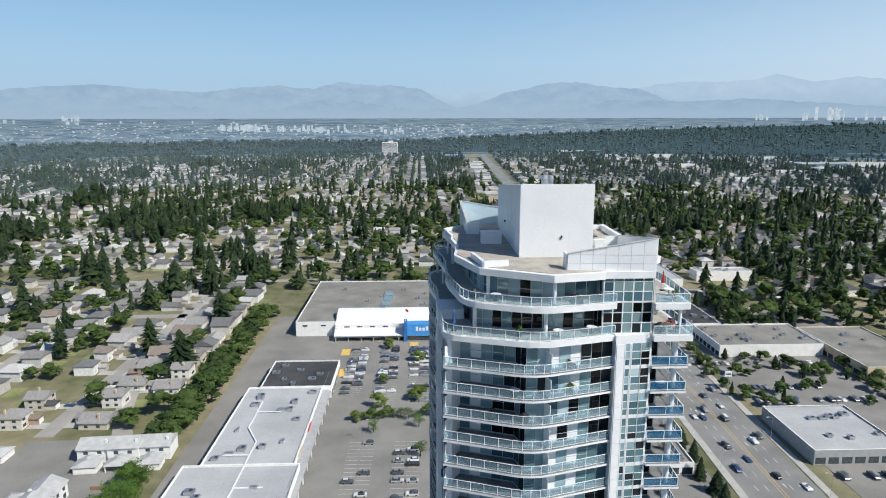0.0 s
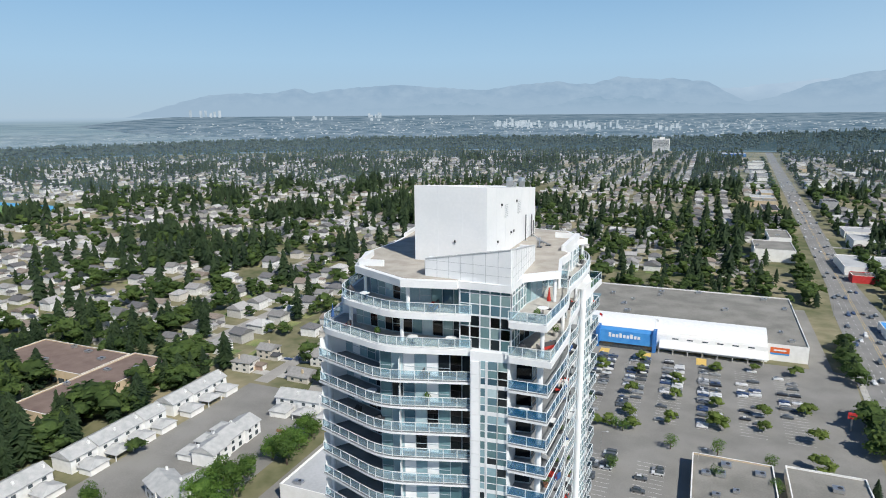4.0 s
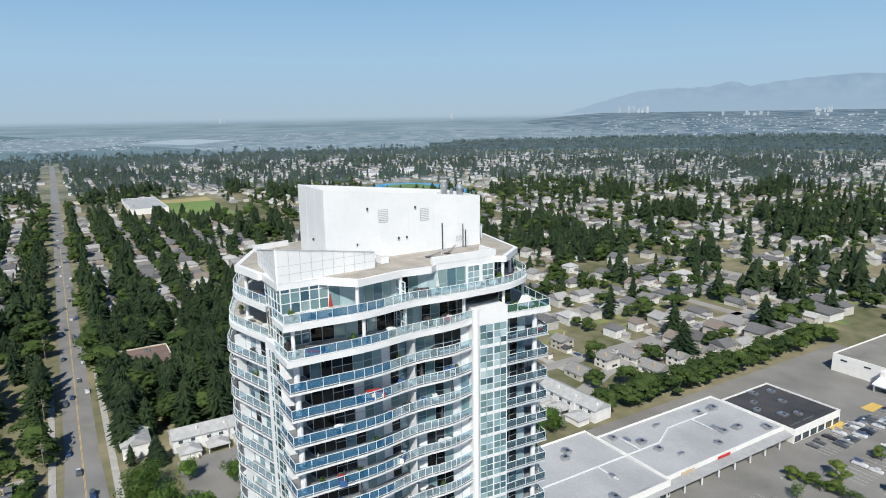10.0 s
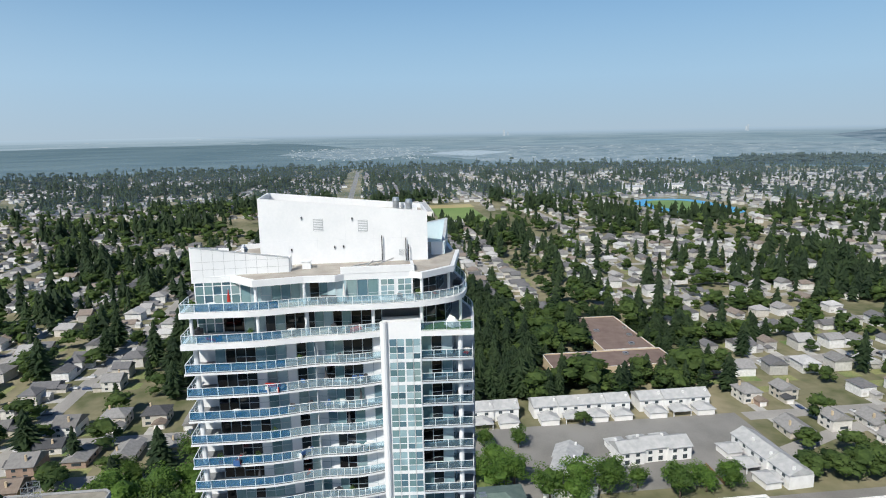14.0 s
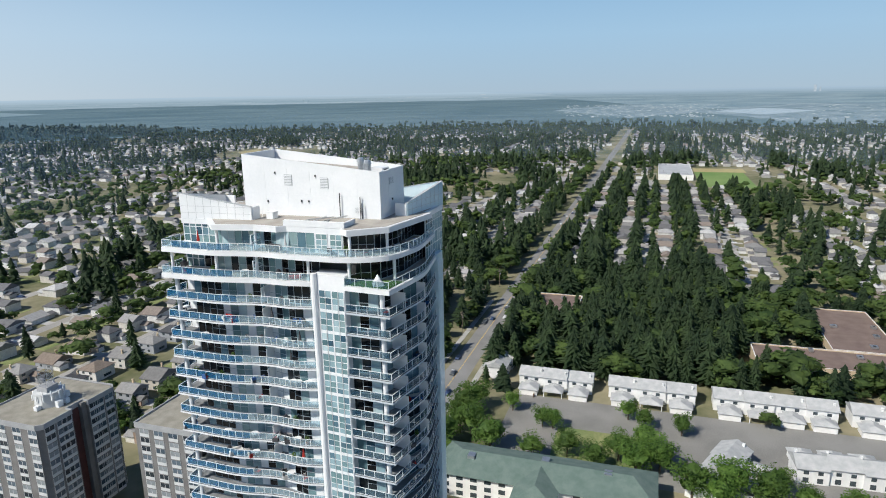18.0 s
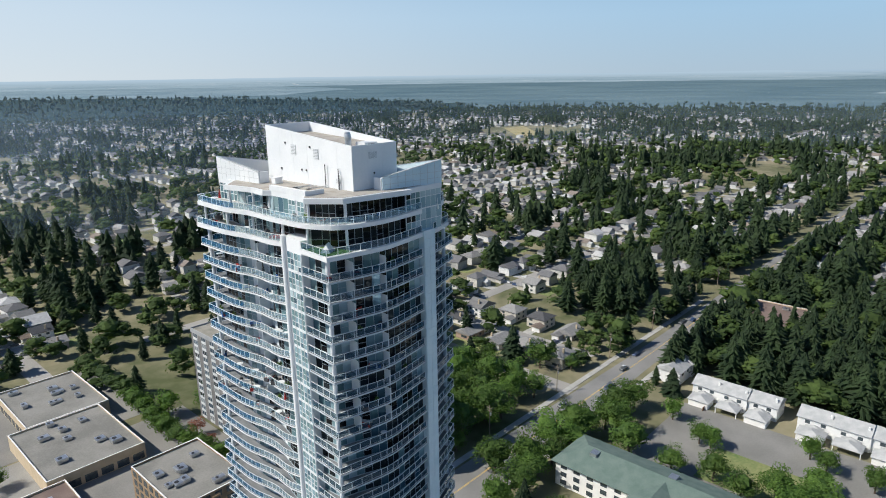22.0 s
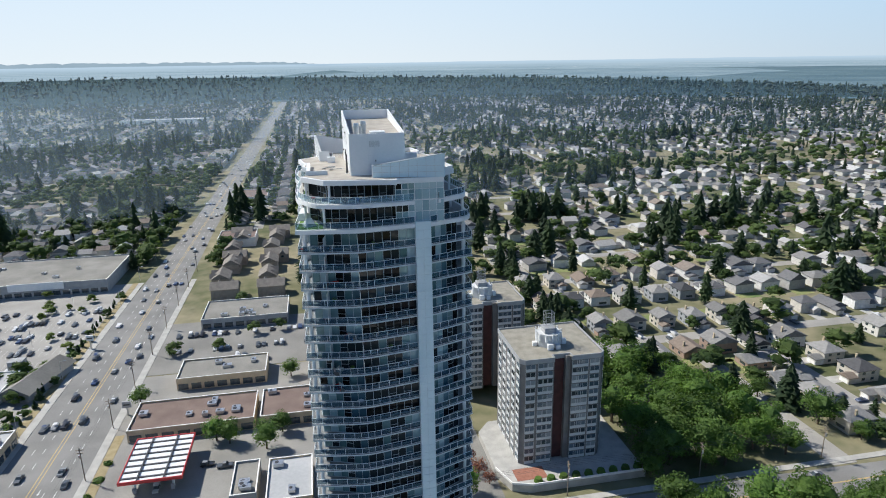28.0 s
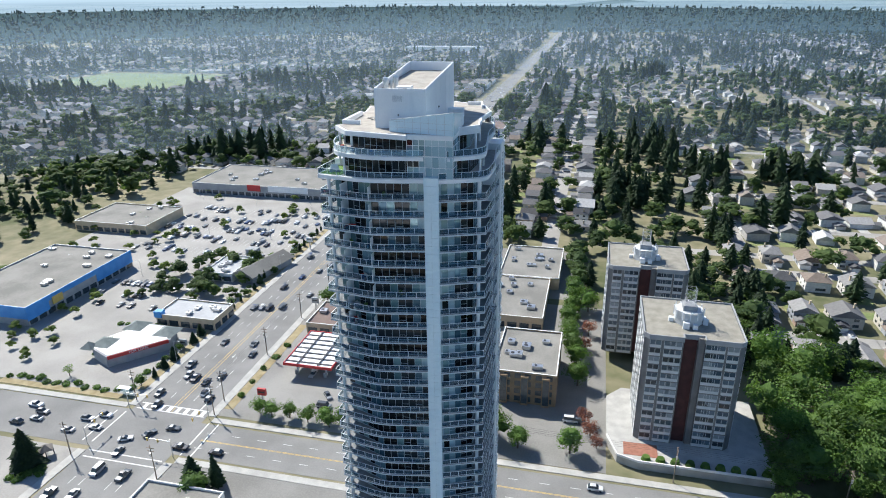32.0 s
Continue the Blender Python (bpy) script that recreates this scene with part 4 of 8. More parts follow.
SEAT_LABELS = {"patio_chair": "patio chair with cushions on a balcony", "patio_sofa": "low outdoor sofa on a balcony", "patio_table": "small round patio table on a balcony", "folded_parasol": "folded parasol standing on a balcony", "barbecue": "dark gas barbecue on a balcony", "planter": "potted shrub on a balcony"}
SEAT_MESHES = {k: [(n, sh.mesh(n, m)) for n, sh, m in v] for k, v in SEATS.items()}
spots = []
frng = random.Random(21)
for side in ("south", "east", "north"):
    pts = along(LINES[side], 2.2)
    for k in range(10):
        for x, y in pts[1:-1]:
            if frng.random() < (0.3 if side == "east" else 0.16):
                spots.append((x * 0.945, y * 0.95, TOP - FLOOR * k))
for level, line in ((UPPER, UPPER_RAIL["east"]), (UPPER, UPPER_RAIL["south"]), (LOWER, LOWER_RAIL["south"]), (LOWER, LOWER_RAIL["east"])):
    for x, y in along(line, 2.4)[1:-1]:
        if frng.random() < 0.5:
            spots.append((x * 0.9, y * 0.93, level + 0.02))
for x, y, z in spots:
    kind = frng.choice(("patio_chair", "patio_chair", "patio_sofa", "patio_table", "folded_parasol", "barbecue", "planter"))
    ob = thing(kind, SEAT_LABELS[kind], kind.split("_")[-1], "balcony furniture", at=pose(x, y, z, 0, 0, frng.uniform(0, 360)))
    for n, me in SEAT_MESHES[kind]:
        part(n, me, None, ob)
play = thing("play_tent", "small white play tent on a green turf deck", "tent", at=pose(10.9, 12.6, LOWER + 0.06, 0, 0, 30))
part("canopy", Shape().add([(-0.9, -0.7, 0), (0.9, -0.7, 0), (0.9, 0.7, 0), (-0.9, 0.7, 0), (-0.5, 0, 1.25), (0.5, 0, 1.1)], [(0, 1, 5, 4), (1, 2, 5), (2, 3, 4, 5), (3, 0, 4), (3, 2, 1, 0)]), white_paint, play)
part("mat", Shape().box(-0.8, -0.6, -0.01, 0.8, 0.6, 0.02), cushion, play)

# ---- low buildings ----
def flat_building(name, x0, y0, x1, y1, h, wall_mat, roof_mat, label, category="building", units=3, seed=1, windows=(), parapet=0.6):
    """A flat-roofed building with a parapet and roof plant; windows: sides of "nsew" that carry shop glazing."""
    b = thing(name, label, category)
    r = random.Random(seed)
    t = 0.35
    part("wall", Shape().wall((x0, y0 + t / 2), (x1, y0 + t / 2), 0, h, t).wall((x0, y1 - t / 2), (x1, y1 - t / 2), 0, h, t).wall((x0 + t / 2, y0 + t), (x0 + t / 2, y1 - t), 0, h, t).wall((x1 - t / 2, y0 + t), (x1 - t / 2, y1 - t), 0, h, t), wall_mat, b)
    part("roof", Shape().box(x0 + t, y0 + t, h - parapet - 0.3, x1 - t, y1 - t, h - parapet), roof_mat, b)
    cap = Shape()
    for p, q in (((x0, y0 + 0.2), (x1, y0 + 0.2)), ((x0, y1 - 0.2), (x1, y1 - 0.2)), ((x0 + 0.2, y0 + 0.4), (x0 + 0.2, y1 - 0.4)), ((x1 - 0.2, y0 + 0.4), (x1 - 0.2, y1 - 0.4))):
        cap.wall(p, q, h, h + 0.08, 0.42)
    part("coping", cap, stucco_white, b)
    for _ in range(units):
        ux, uy = r.uniform(x0 + 3, x1 - 3), r.uniform(y0 + 3, y1 - 3)
        w, d, uh = r.uniform(0.9, 1.9), r.uniform(0.9, 1.6), r.uniform(0.7, 1.3)
        z = h - parapet
        unit = part("roof_unit", Shape().box(ux - w, uy - d, z + 0.25, ux + w, uy + d, z + 0.25 + uh).box(ux - w * 0.8, uy - d * 0.8, z, ux + w * 0.8, uy + d * 0.8, z + 0.25), steel, b, "grey rooftop air unit")
        part("fan", Shape().post(ux + w * 0.3, uy, z + 0.25 + uh, z + 0.4 + uh, min(w, d) * 0.5, 10), dark_steel, unit)
    for side in windows:
        horizontal = side in "ns"
        a0, a1 = (x0, x1) if horizontal else (y0, y1)
        n = max(2, int((a1 - a0) / 5))
        for i in range(n):
            u0, u1 = a0 + (a1 - a0) * (i + 0.12) / n, a0 + (a1 - a0) * (i + 0.88) / n
            if horizontal:
                y = y0 - 0.04 if side == "s" else y1 + 0.04
                part("shop_window", Shape().wall((u0, y), (u1, y), 0.4, min(3.0, h - 1.5), 0.08), window_dark, b)
            else:
                x = x0 - 0.04 if side == "w" else x1 + 0.04
                part("shop_window", Shape().wall((x, u0), (x, u1), 0.4, min(3.0, h - 1.5), 0.08), window_dark, b)
    return b


MALL_ROOF = 5.4
flat_building("dark_roof_shop", -91, 202, -58, 235, 6, stucco_white, dark_roof, "shop with a dark flat roof beside the car park", "shop", 7, 1, "e")
flat_building("strip_mall", -96, 133, -62, 201.6, 6, stucco_white, pale_roof, "long strip mall with a pale membrane roof", "shop", 10, 2, "e")
flat_building("strip_mall_annex", -102, 88, -60, 132.6, 6.2, stucco_white, pale_roof, "wide end of the strip mall with a pale roof", "shop", 4, 3, "e")
flat_building("low_office", 28, 132, 55, 164, 5, stucco_tan, flat_roof, "low building with a grey flat roof and mechanical units", "office", 6, 4, "s")
flat_building("low_bank", 59, 130, 84, 166, 5, stucco_white, flat_roof, "low bank with a grey flat roof", "office", 6, 5, "s")
flat_building("retail_box", 136, -342, 250, -288, 8, stucco_grey, flat_roof, "big-box store with a long grey roof", "store", 12, 6, "n")
blue_shop = flat_building("blue_store", 203, -160, 250, -92, 9, stucco_grey, flat_roof, "electronics store with grey walls, blue bands and a flat roof", "store", 8, 7, "w")
for x0, y0, x1, y1, z0 in ((202.7, -160, 202.95, -134, 2.6), (202.7, -104, 202.95, -91.7, 2.6), (203, -91.95, 222, -91.7, 3.4), (202.7, -134, 202.95, -104, 6.6)):
    part("blue_band", Shape().box(x0, y0, z0, x1, y1, 9.2), bright_blue, blue_shop, "bright blue wall band")
flat_building("small_shops", 226, -240, 276, -203, 6, stucco_tan, flat_roof, "row of small shops with a flat roof", "shop", 5, 8, "n")
tan_brick = surf("tan_brick", (0.25, 0.17, 0.10), (0.34, 0.24, 0.15), 0.5, 0.85, 0.2)
tan_house = flat_building("tan_block", -24, -112, -2, -81, 12.5, tan_brick, flat_roof, "tan brick four-storey block with dark windows and roof plant", "building", 11, 10, "")
for k in range(4):
    for i in range(6):
        x = -22.6 + i * 3.6
        part("window", Shape().box(x, -80.98, 1.0 + k * 3.0, x + 2.1, -80.9, 2.9 + k * 3.0), window_dark, tan_house)
    for i in range(8):
        y = -110.5 + i * 3.8
        part("window", Shape().box(-1.98, y, 1.0 + k * 3.0, -1.9, y + 2.2, 2.9 + k * 3.0), window_dark, tan_house)
for x in (-20.5, -13.2, -6.0):
    part("window_bay", Shape().box(x - 1.3, -80.9, 0.0, x + 1.3, -79.9, 11.4), tan_brick, tan_house)
    part("bay_glazing", Shape().box(x - 1.05, -79.9, 0.9, x + 1.05, -79.84, 10.8), window_dark, tan_house)
flat_building("low_shop", 36, -167, 72, -149, 5.5, stucco_tan, flat_roof, "low tan shop with a grey roof", "shop", 3, 11, "n")
flat_building("low_shop_hall", -19, -216, 10, -176, 6, stucco_tan, flat_roof, "low shop hall with a row of roof units", "shop", 9, 12, "e")
flat_building("low_shop_hall", -15, -175.6, 16, -134, 6, stucco_tan, flat_roof, "low shop hall with a grey flat roof", "shop", 8, 13, "n")
flat_building("brown_shop", 38, -133, 82, -112, 5, stucco_tan, brown_roof, "low shop with a brown flat roof", "shop", 8, 14, "n")
flat_building("grey_shop_hall", 29, -241, 72, -214, 5.5, stucco_grey, flat_roof, "low shop hall with a dark grey roof", "shop", 7, 51, "n")
flat_building("white_roof_shop", 17, -84, 31, -62, 5, stucco_tan, pale_roof, "small shop with a white membrane roof", "shop", 2, 52, "e")
flat_building("small_kiosk_shop", 34, -86, 42, -68, 4.2, stucco_grey, flat_roof, "small flat-roofed shop beside the filling station", "shop", 3, 53, "e")
flat_building("brown_shop", 11, -133, 36, -112, 5, stucco_tan, brown_roof, "low shop with a brown flat roof", "shop", 4, 15, "n")
flat_building("east_mall", 147, 246, 205, 282, 7, stucco_white, flat_roof, "small mall with a flat roof and red awnings", "mall", 12, 16, "w")
flat_building("east_mall_wing", 206, 212, 245, 275, 7, stucco_tan, flat_roof, "brown brick wing of a small mall", "mall", 6, 17, "w")
flat_building("black_roof_shop", 140, 290, 168, 338, 5, stucco_white, dark_roof, "shop with a black flat roof", "shop", 8, 18, "w")
flat_building("street_restaurant", 132, 135, 168, 173, 6, stucco_grey, pale_roof, "restaurant with a pale roof beside the main road", "restaurant", 8, 19, "s")
flat_building("brown_flats", -313, 130, -249, 160, 7, stucco_tan, brown_roof, "low apartment block with a brown gravel roof", "apartments", 4, 20, "s")
flat_building("brown_flats", -248, 94, -224, 162, 7, stucco_tan, brown_roof, "low apartment block with a brown gravel roof", "apartments", 3, 21, "w")
flat_building("brown_flats", -302, -21, -266, 7, 7, stucco_tan, brown_roof, "low apartment block with a brown gravel roof", "apartments", 2, 22, "s")

# shops, offices and flats along the main road further north, and dark-roofed rows along it to the south
brow = random.Random(33)
ROADSIDE = []
for side in (-1, 1):
    y = 425 if side < 0 else 350
    while y < 1750:
        L, W = brow.uniform(22, 60), brow.uniform(18, 42)
        x0 = scott_x(y) + 27 if side > 0 else scott_x(y) - 27 - W
        if brow.random() < 0.75 and not (side > 0 and 460 < y < 590):
            ROADSIDE.append((x0, y, x0 + W, y + L))
            flat_building("street_shop_row", x0, y, x0 + W, y + L, brow.choice((5, 6, 7, 9, 11)), brow.choice((stucco_white, stucco_tan, stucco_grey, stucco_white)), brow.choice((flat_roof, pale_roof, dark_roof, flat_roof)), "low commercial building beside the main road", "building", 1, int(y), "")
        y += L + brow.uniform(8, 40)
    y = -370
    while y > -1500:
        L, W = brow.uniform(20, 50), brow.uniform(16, 34)
        x0 = 128 if side > 0 else 84 - W
        if brow.random() < (0.3 if side > 0 else 0.45):
            ROADSIDE.append((x0, y - L, x0 + W, y))
            flat_building("street_shop_row", x0, y - L, x0 + W, y, brow.choice((5, 6, 7)), brow.choice((stucco_white, stucco_tan, stucco_grey)), brow.choice((flat_roof, dark_roof, brown_roof)), "low commercial building beside the main road", "building", 1, int(-y), "")
        y -= L + brow.uniform(10, 50)

# white service pipes and grey ducts on the strip mall's roof
pipes = thing("pipe_run", "white service pipes with grey ducts on a pale flat roof", "pipes")
for a, b in (((-80, 92), (-80, 150)), ((-80, 150), (-86, 162)), ((-86, 162), (-86, 186)), ((-80, 118), (-70, 118)), ((-86, 176), (-76, 176)), ((-80, 140), (-90, 140))):
    part("pipe", Shape().bar((*a, 5.75), (*b, 5.75), 0.55, 0.3), white_paint, pipes)
for x, y, w, d in ((-88, 141, 3.2, 1.6), (-73, 118, 2.6, 1.2), (-76, 178, 3.4, 1.4), (-88, 190, 2.2, 2.2), (-90, 160, 1.2, 3.0), (-70, 150, 1.4, 2.4)):
    part("duct", Shape().box(x - w / 2, y - d / 2, MALL_ROOF, x + w / 2, y + d / 2, MALL_ROOF + 1.1), steel, pipes, "grey metal duct")
canopy_ = thing("shop_awning", "grey awning with shop signs along the strip mall front", "awning")
part("awning_roof", Shape().add([(-62, 90, 4.4), (-58.2, 90, 3.6), (-58.2, 234, 3.6), (-62, 234, 4.4), (-62, 90, 4.0), (-58.2, 90, 3.3), (-58.2, 234, 3.3), (-62, 234, 4.0)], [(3, 2, 1, 0), (4, 5, 6, 7), (1, 2, 6, 5), (0, 1, 5, 4), (2, 3, 7, 6)]), stucco_grey, canopy_)
for i in range(16):
    part("awning_post", Shape().box(-58.7, 92 + i * 9.2, 0, -58.3, 92.4 + i * 9.2, 3.4), white_paint, canopy_)
for y, c in ((100, red_paint), (118, bright_blue), (140, stucco_tan), (160, red_paint), (205, green_roof), (214, green_roof)):
    part("shop_sign", Shape().box(-61.7, y, 4.5, -61.5, y + 7, 5.6), c, canopy_, "coloured shop sign")

# ---- food store ----
store = flat_building("superstore", -91, 290, 81.5, 388, 9, stucco_white, flat_roof, "huge food store with grey roof and white front", "store", 20, 23)
part("front_roof", Shape().add([(-67, 291.0, 8.2), (62, 291.0, 8.2), (62, 296, 11.2), (62, 301, 12.4), (62, 306, 12.7), (-67, 306, 12.7), (-67, 301, 12.4), (-67, 296, 11.2), (-67, 306, 8.0), (62, 306, 8.0)],
                               [(0, 1, 2, 7), (7, 2, 3, 6), (6, 3, 4, 5), (5, 4, 9, 8), (0, 7, 6, 5, 8), (1, 9, 4, 3, 2), (0, 8, 9, 1)]), white_paint, store, "white curved metal front roof")
part("front_wall", Shape().box(-67, 286.0, 0, 62, 290.0, 8.2), stucco_white, store, "white front wall")
awning = part("awning", Shape().add([(-67, 279, 3.7), (-26, 279, 3.7), (-26, 286, 5.6), (-67, 286, 5.6), (-67, 279, 3.3), (-26, 279, 3.3), (-26, 286, 3.4), (-67, 286, 3.4)], [(0, 1, 2, 3), (4, 5, 1, 0), (5, 6, 2, 1), (7, 4, 0, 3), (7, 6, 5, 4)]), white_paint, store, "white shop-front awning")
awning2 = part("awning", Shape().add([(8, 279, 3.7), (62, 279, 3.7), (62, 286, 5.6), (8, 286, 5.6), (8, 279, 3.3), (62, 279, 3.3), (62, 286, 3.4), (8, 286, 3.4)], [(0, 1, 2, 3), (4, 5, 1, 0), (5, 6, 2, 1), (7, 4, 0, 3), (7, 6, 5, 4)]), white_paint, store, "white shop-front awning")
for i in range(18):
    x = -66 + i * 7.4
    if not -27 < x < 8:
        part("awning_post", Shape().box(x - 0.25, 279.3, 0, x + 0.25, 279.8, 3.4), concrete, store)
for i in range(16):
    x = -60 + i * 7.6
    if not -30 < x < 10:
        part("high_window", Shape().box(x - 1.6, 285.9, 6.6, x + 1.6, 286.0, 7.3), window_dark, store)
for i in range(2):
    part("high_window", Shape().box(-87 + i * 11, 289.86, 6.2, -84 + i * 11, 289.98, 7.0), window_dark, store)
part("shop_sign", Shape().box(63.5, 289.8, 4.4, 72.5, 289.98, 7.4), surf("orange_sign", (0.62, 0.12, 0.03), (0.70, 0.16, 0.05), 0.5, 0.5), store, "orange-red sign panel")
part("shop_sign", Shape().box(63.5, 289.82, 3.5, 72.5, 289.98, 4.3), bright_blue, store, "blue sign strip")
part("sign_bar", Shape().box(65, 289.72, 5.5, 71, 289.8, 6.3), white_paint, store, "pale sign bar")
portal = part("sign_portal", Shape().box(-24, 279, 3.2, 4.5, 286, 10.2), bright_blue, store, "blue entrance sign block")
for x in (-26, 4.5):
    part("portal_pier", Shape().box(x, 278, 0, x + 1.9, 286, 11.5), blue_panel, store, "dark blue portal pier")
for i in range(9):
    part("sign_bar", Shape().box(-19 + i * 1.95, 278.9, 6.4, -17.6 + i * 1.95, 279.0, 8.2 if i % 3 else 8.9), white_paint, portal, "white sign bar")
part("entrance_glass", Shape().box(-23.8, 279.9, 0.05, 4.4, 280.1, 3.2), window_dark, store)
for i, (x, y) in enumerate(((-39, 329), (-38, 341), (-38, 353))):
    part("skylight", Shape().box(x - 3, y - 4.5, 8.4, x + 3, y + 4.5, 9.0), bay_glass, store, "pale blue roof skylight")
for x, c in ((-25, red_paint), (5.4, white_paint)):
    pole = part("flag_pole", Shape().post(x, 282, 11.5, 19, 0.1, 6), aluminium, store)
    part("flag", Shape().add([(x, 282, 18.8), (x + 0.9, 282.4, 18.5), (x + 1.7, 282.1, 17.9), (x + 1.6, 282.1, 16.6), (x + 0.8, 282.4, 17.0), (x, 282, 17.4)], [(0, 1, 4, 5), (1, 2, 3, 4)]), c, pole)

# ---- twin apartment blocks ----
dark_red = surf("dark_red_panel", (0.060, 0.020, 0.020), (0.095, 0.032, 0.030), 0.5, 0.7)
block_wall = surf("grey_brown_render", (0.15, 0.145, 0.14), (0.21, 0.205, 0.20), 0.3, 0.8, 0.1)
olive_gravel = surf("olive_roof_gravel", (0.24, 0.225, 0.185), (0.33, 0.31, 0.26), 0.4, 0.95, 0.3, fine=25)
bay_grey = surf("pale_grey_bay_panel", (0.52, 0.53, 0.53), (0.62, 0.63, 0.63), 0.5, 0.7)
pane_bay = Shape().box(-1.5, -0.06, 0.0, 1.5, 0.0, 1.35).mesh("window_pane", block_glass)
sill_bay = Shape().box(-1.6, -0.12, -1.0, 1.6, 0.0, -0.05).box(-1.6, -0.10, -0.05, -1.5, 0, 1.4).box(1.5, -0.10, -0.05, 1.6, 0, 1.4).box(-0.05, -0.10, 0, 0.05, 0, 1.35).mesh("window_surround", bay_grey)


def twin_block(x0, y0, x1, y1, h, floors, start):
    b = thing("apartment_block", "grey thirteen-storey apartment block with white window bays", "apartments", "twin apartment blocks")
    mid = (x0 + x1) / 2
    foot = [(x0, y0), (x1, y0), (x1, y1 - 1.5), (x1 - 1.5, y1), (mid + 3, y1), (mid + 3, y1 - 2.2), (mid - 3, y1 - 2.2), (mid - 3, y1), (x0 + 1.5, y1), (x0, y1 - 1.5)]
    part("wall", Shape().prism(foot, start, h), block_wall, b)
    part("recess_panel", Shape().box(mid - 1.0, y1 - 2.3, start, mid + 2.9, y1 - 2.05, h - 1), dark_red, b, "dark red recessed panel")
    part("recess_panel", Shape().box(mid - 1.2, y1 - 2.25, start, mid - 2.9, y1 - 0.9, h), block_wall, b)
    part("roof", Shape().prism([(x + (0.5 if x < mid else -0.5), y + (0.5 if y < (y0 + y1) / 2 else -0.5)) for x, y in foot], h - 0.2, h + 0.05), olive_gravel, b)
    cap = Shape()
    for p, q in zip(foot, foot[1:] + foot[:1]):
        cap.wall(p, q, h - 1.1, h + 0.5, 0.3)
    part("parapet", cap, stucco_grey, b)
    step = (h - start - 1.2) / floors
    for k in range(floors):
        z = start + step * k + 1.3
        for x in (x0 + 3.4, x0 + 7.2, mid - 5.0 + 0.4, mid + 5.0, x1 - 7.2, x1 - 3.2):
            at = pose(x, y1, z, 0, 0, 180)
            win = part("window_surround", sill_bay, None, b, at=at)
            part("window_pane", pane_bay, None, win)
        n = int((y1 - y0 - 4) / 4.4)
        for i in range(n):
            y = y0 + 3.2 + i * (y1 - y0 - 6) / (n - 1)
            for x, turn in ((x1, 90), (x0, -90)):
                win = part("window_surround", sill_bay, None, b, at=pose(x, y, z, 0, 0, turn))
                part("window_pane", pane_bay, None, win)
    cx, cy = mid + 1, (y0 + y1) / 2 + 1.5
    ring = [(cx + 4.2 * math.cos(math.pi * i / 4 + 0.39), cy + 4.2 * math.sin(math.pi * i / 4 + 0.39)) for i in range(8)]
    plant = part("plant_tower", Shape().prism(ring, h, h + 4.4), bay_grey, b, "octagonal pale grey plant tower")
    part("plant_core", Shape().box(cx - 2, cy - 2, h + 4.4, cx + 2, cy + 2, h + 6.0), stucco_grey, plant)
    for dx, dy, w_, h_ in ((-4.9, 1.2, 0.7, 1.8), (-4.6, -1.6, 0.8, 1.2), (1.0, 4.9, 0.9, 2.0), (-1.6, 4.8, 0.7, 1.5), (4.9, 0.6, 0.7, 1.4)):
        part("equipment_cabinet", Shape().box(cx + dx - w_, cy + dy - 0.6, h + 0.05, cx + dx + w_, cy + dy + 0.6, h + h_), white_paint, plant, "white equipment cabinet")
    r = random.Random(int(x0))
    for i in range(12):
        a = i * 0.52
        part("antenna", Shape().box(cx + 4.3 * math.cos(a) - 0.15, cy + 4.3 * math.sin(a) - 0.15, h + 2.2, cx + 4.3 * math.cos(a) + 0.15, cy + 4.3 * math.sin(a) + 0.15, h + 2.2 + r.uniform(1.8, 3.4)), white_paint, plant, "white mobile phone antenna")
    mast = Shape()
    for i in range(4):
        for s, t in ((-1, -1), (1, -1), (1, 1), (-1, 1)):
            mast.box(cx + s * 1.4 - 0.06, cy + t * 1.4 - 0.06, h + 6 + i * 1.3, cx + s * 1.4 + 0.06, cy + t * 1.4 + 0.06, h + 7.3 + i * 1.3)
        for p, q in (((-1.4, -1.4), (1.4, -1.4)), ((1.4, -1.4), (1.4, 1.4)), ((1.4, 1.4), (-1.4, 1.4)), ((-1.4, 1.4), (-1.4, -1.4))):
            mast.bar((cx + p[0], cy + p[1], h + 7.2 + i * 1.3), (cx + q[0], cy + q[1], h + 7.2 + i * 1.3), 0.08, 0.08)
            mast.bar((cx + p[0], cy + p[1], h + 6 + i * 1.3), (cx + q[0], cy + q[1], h + 7.2 + i * 1.3), 0.05, 0.05)
    part("mast", mast, steel, plant, "grey lattice antenna mast")
    return b


twin_block(-77, -92, -49, -66, 39.5, 13, 2.6)
twin_block(-67, -140, -39, -116, 39.5, 13, 4.0)
podium = thing("podium", "low curved concrete podium with planted beds", "podium")
part("podium_wall", Shape().prism([(-88, -94), (-46, -94), (-41, -88), (-41, -65), (-44, -57), (-50, -55), (-88, -55)], 0, 2.6), concrete, podium)
part("podium_rim", Shape().wall((-41, -66), (-44, -57), 2.6, 3.3, 0.35).wall((-44, -57), (-50, -55), 2.6, 3.3, 0.35).wall((-50, -55), (-88, -55), 2.6, 3.3, 0.35), stucco_white, podium, "white podium rim")
part("terrace", Shape().box(-56, -64, 2.6, -46, -58, 2.68), surf("red_brick_paving", (0.28, 0.12, 0.08), (0.36, 0.17, 0.12), 1.0, 0.9), podium, "red brick terrace")
for i in range(9):
    part("hedge", Shape().post(-86 + i * 4.2, -56.8, 2.6, 3.9, 1.5, 9, 1.1), leaf_green, podium, "clipped green hedge")

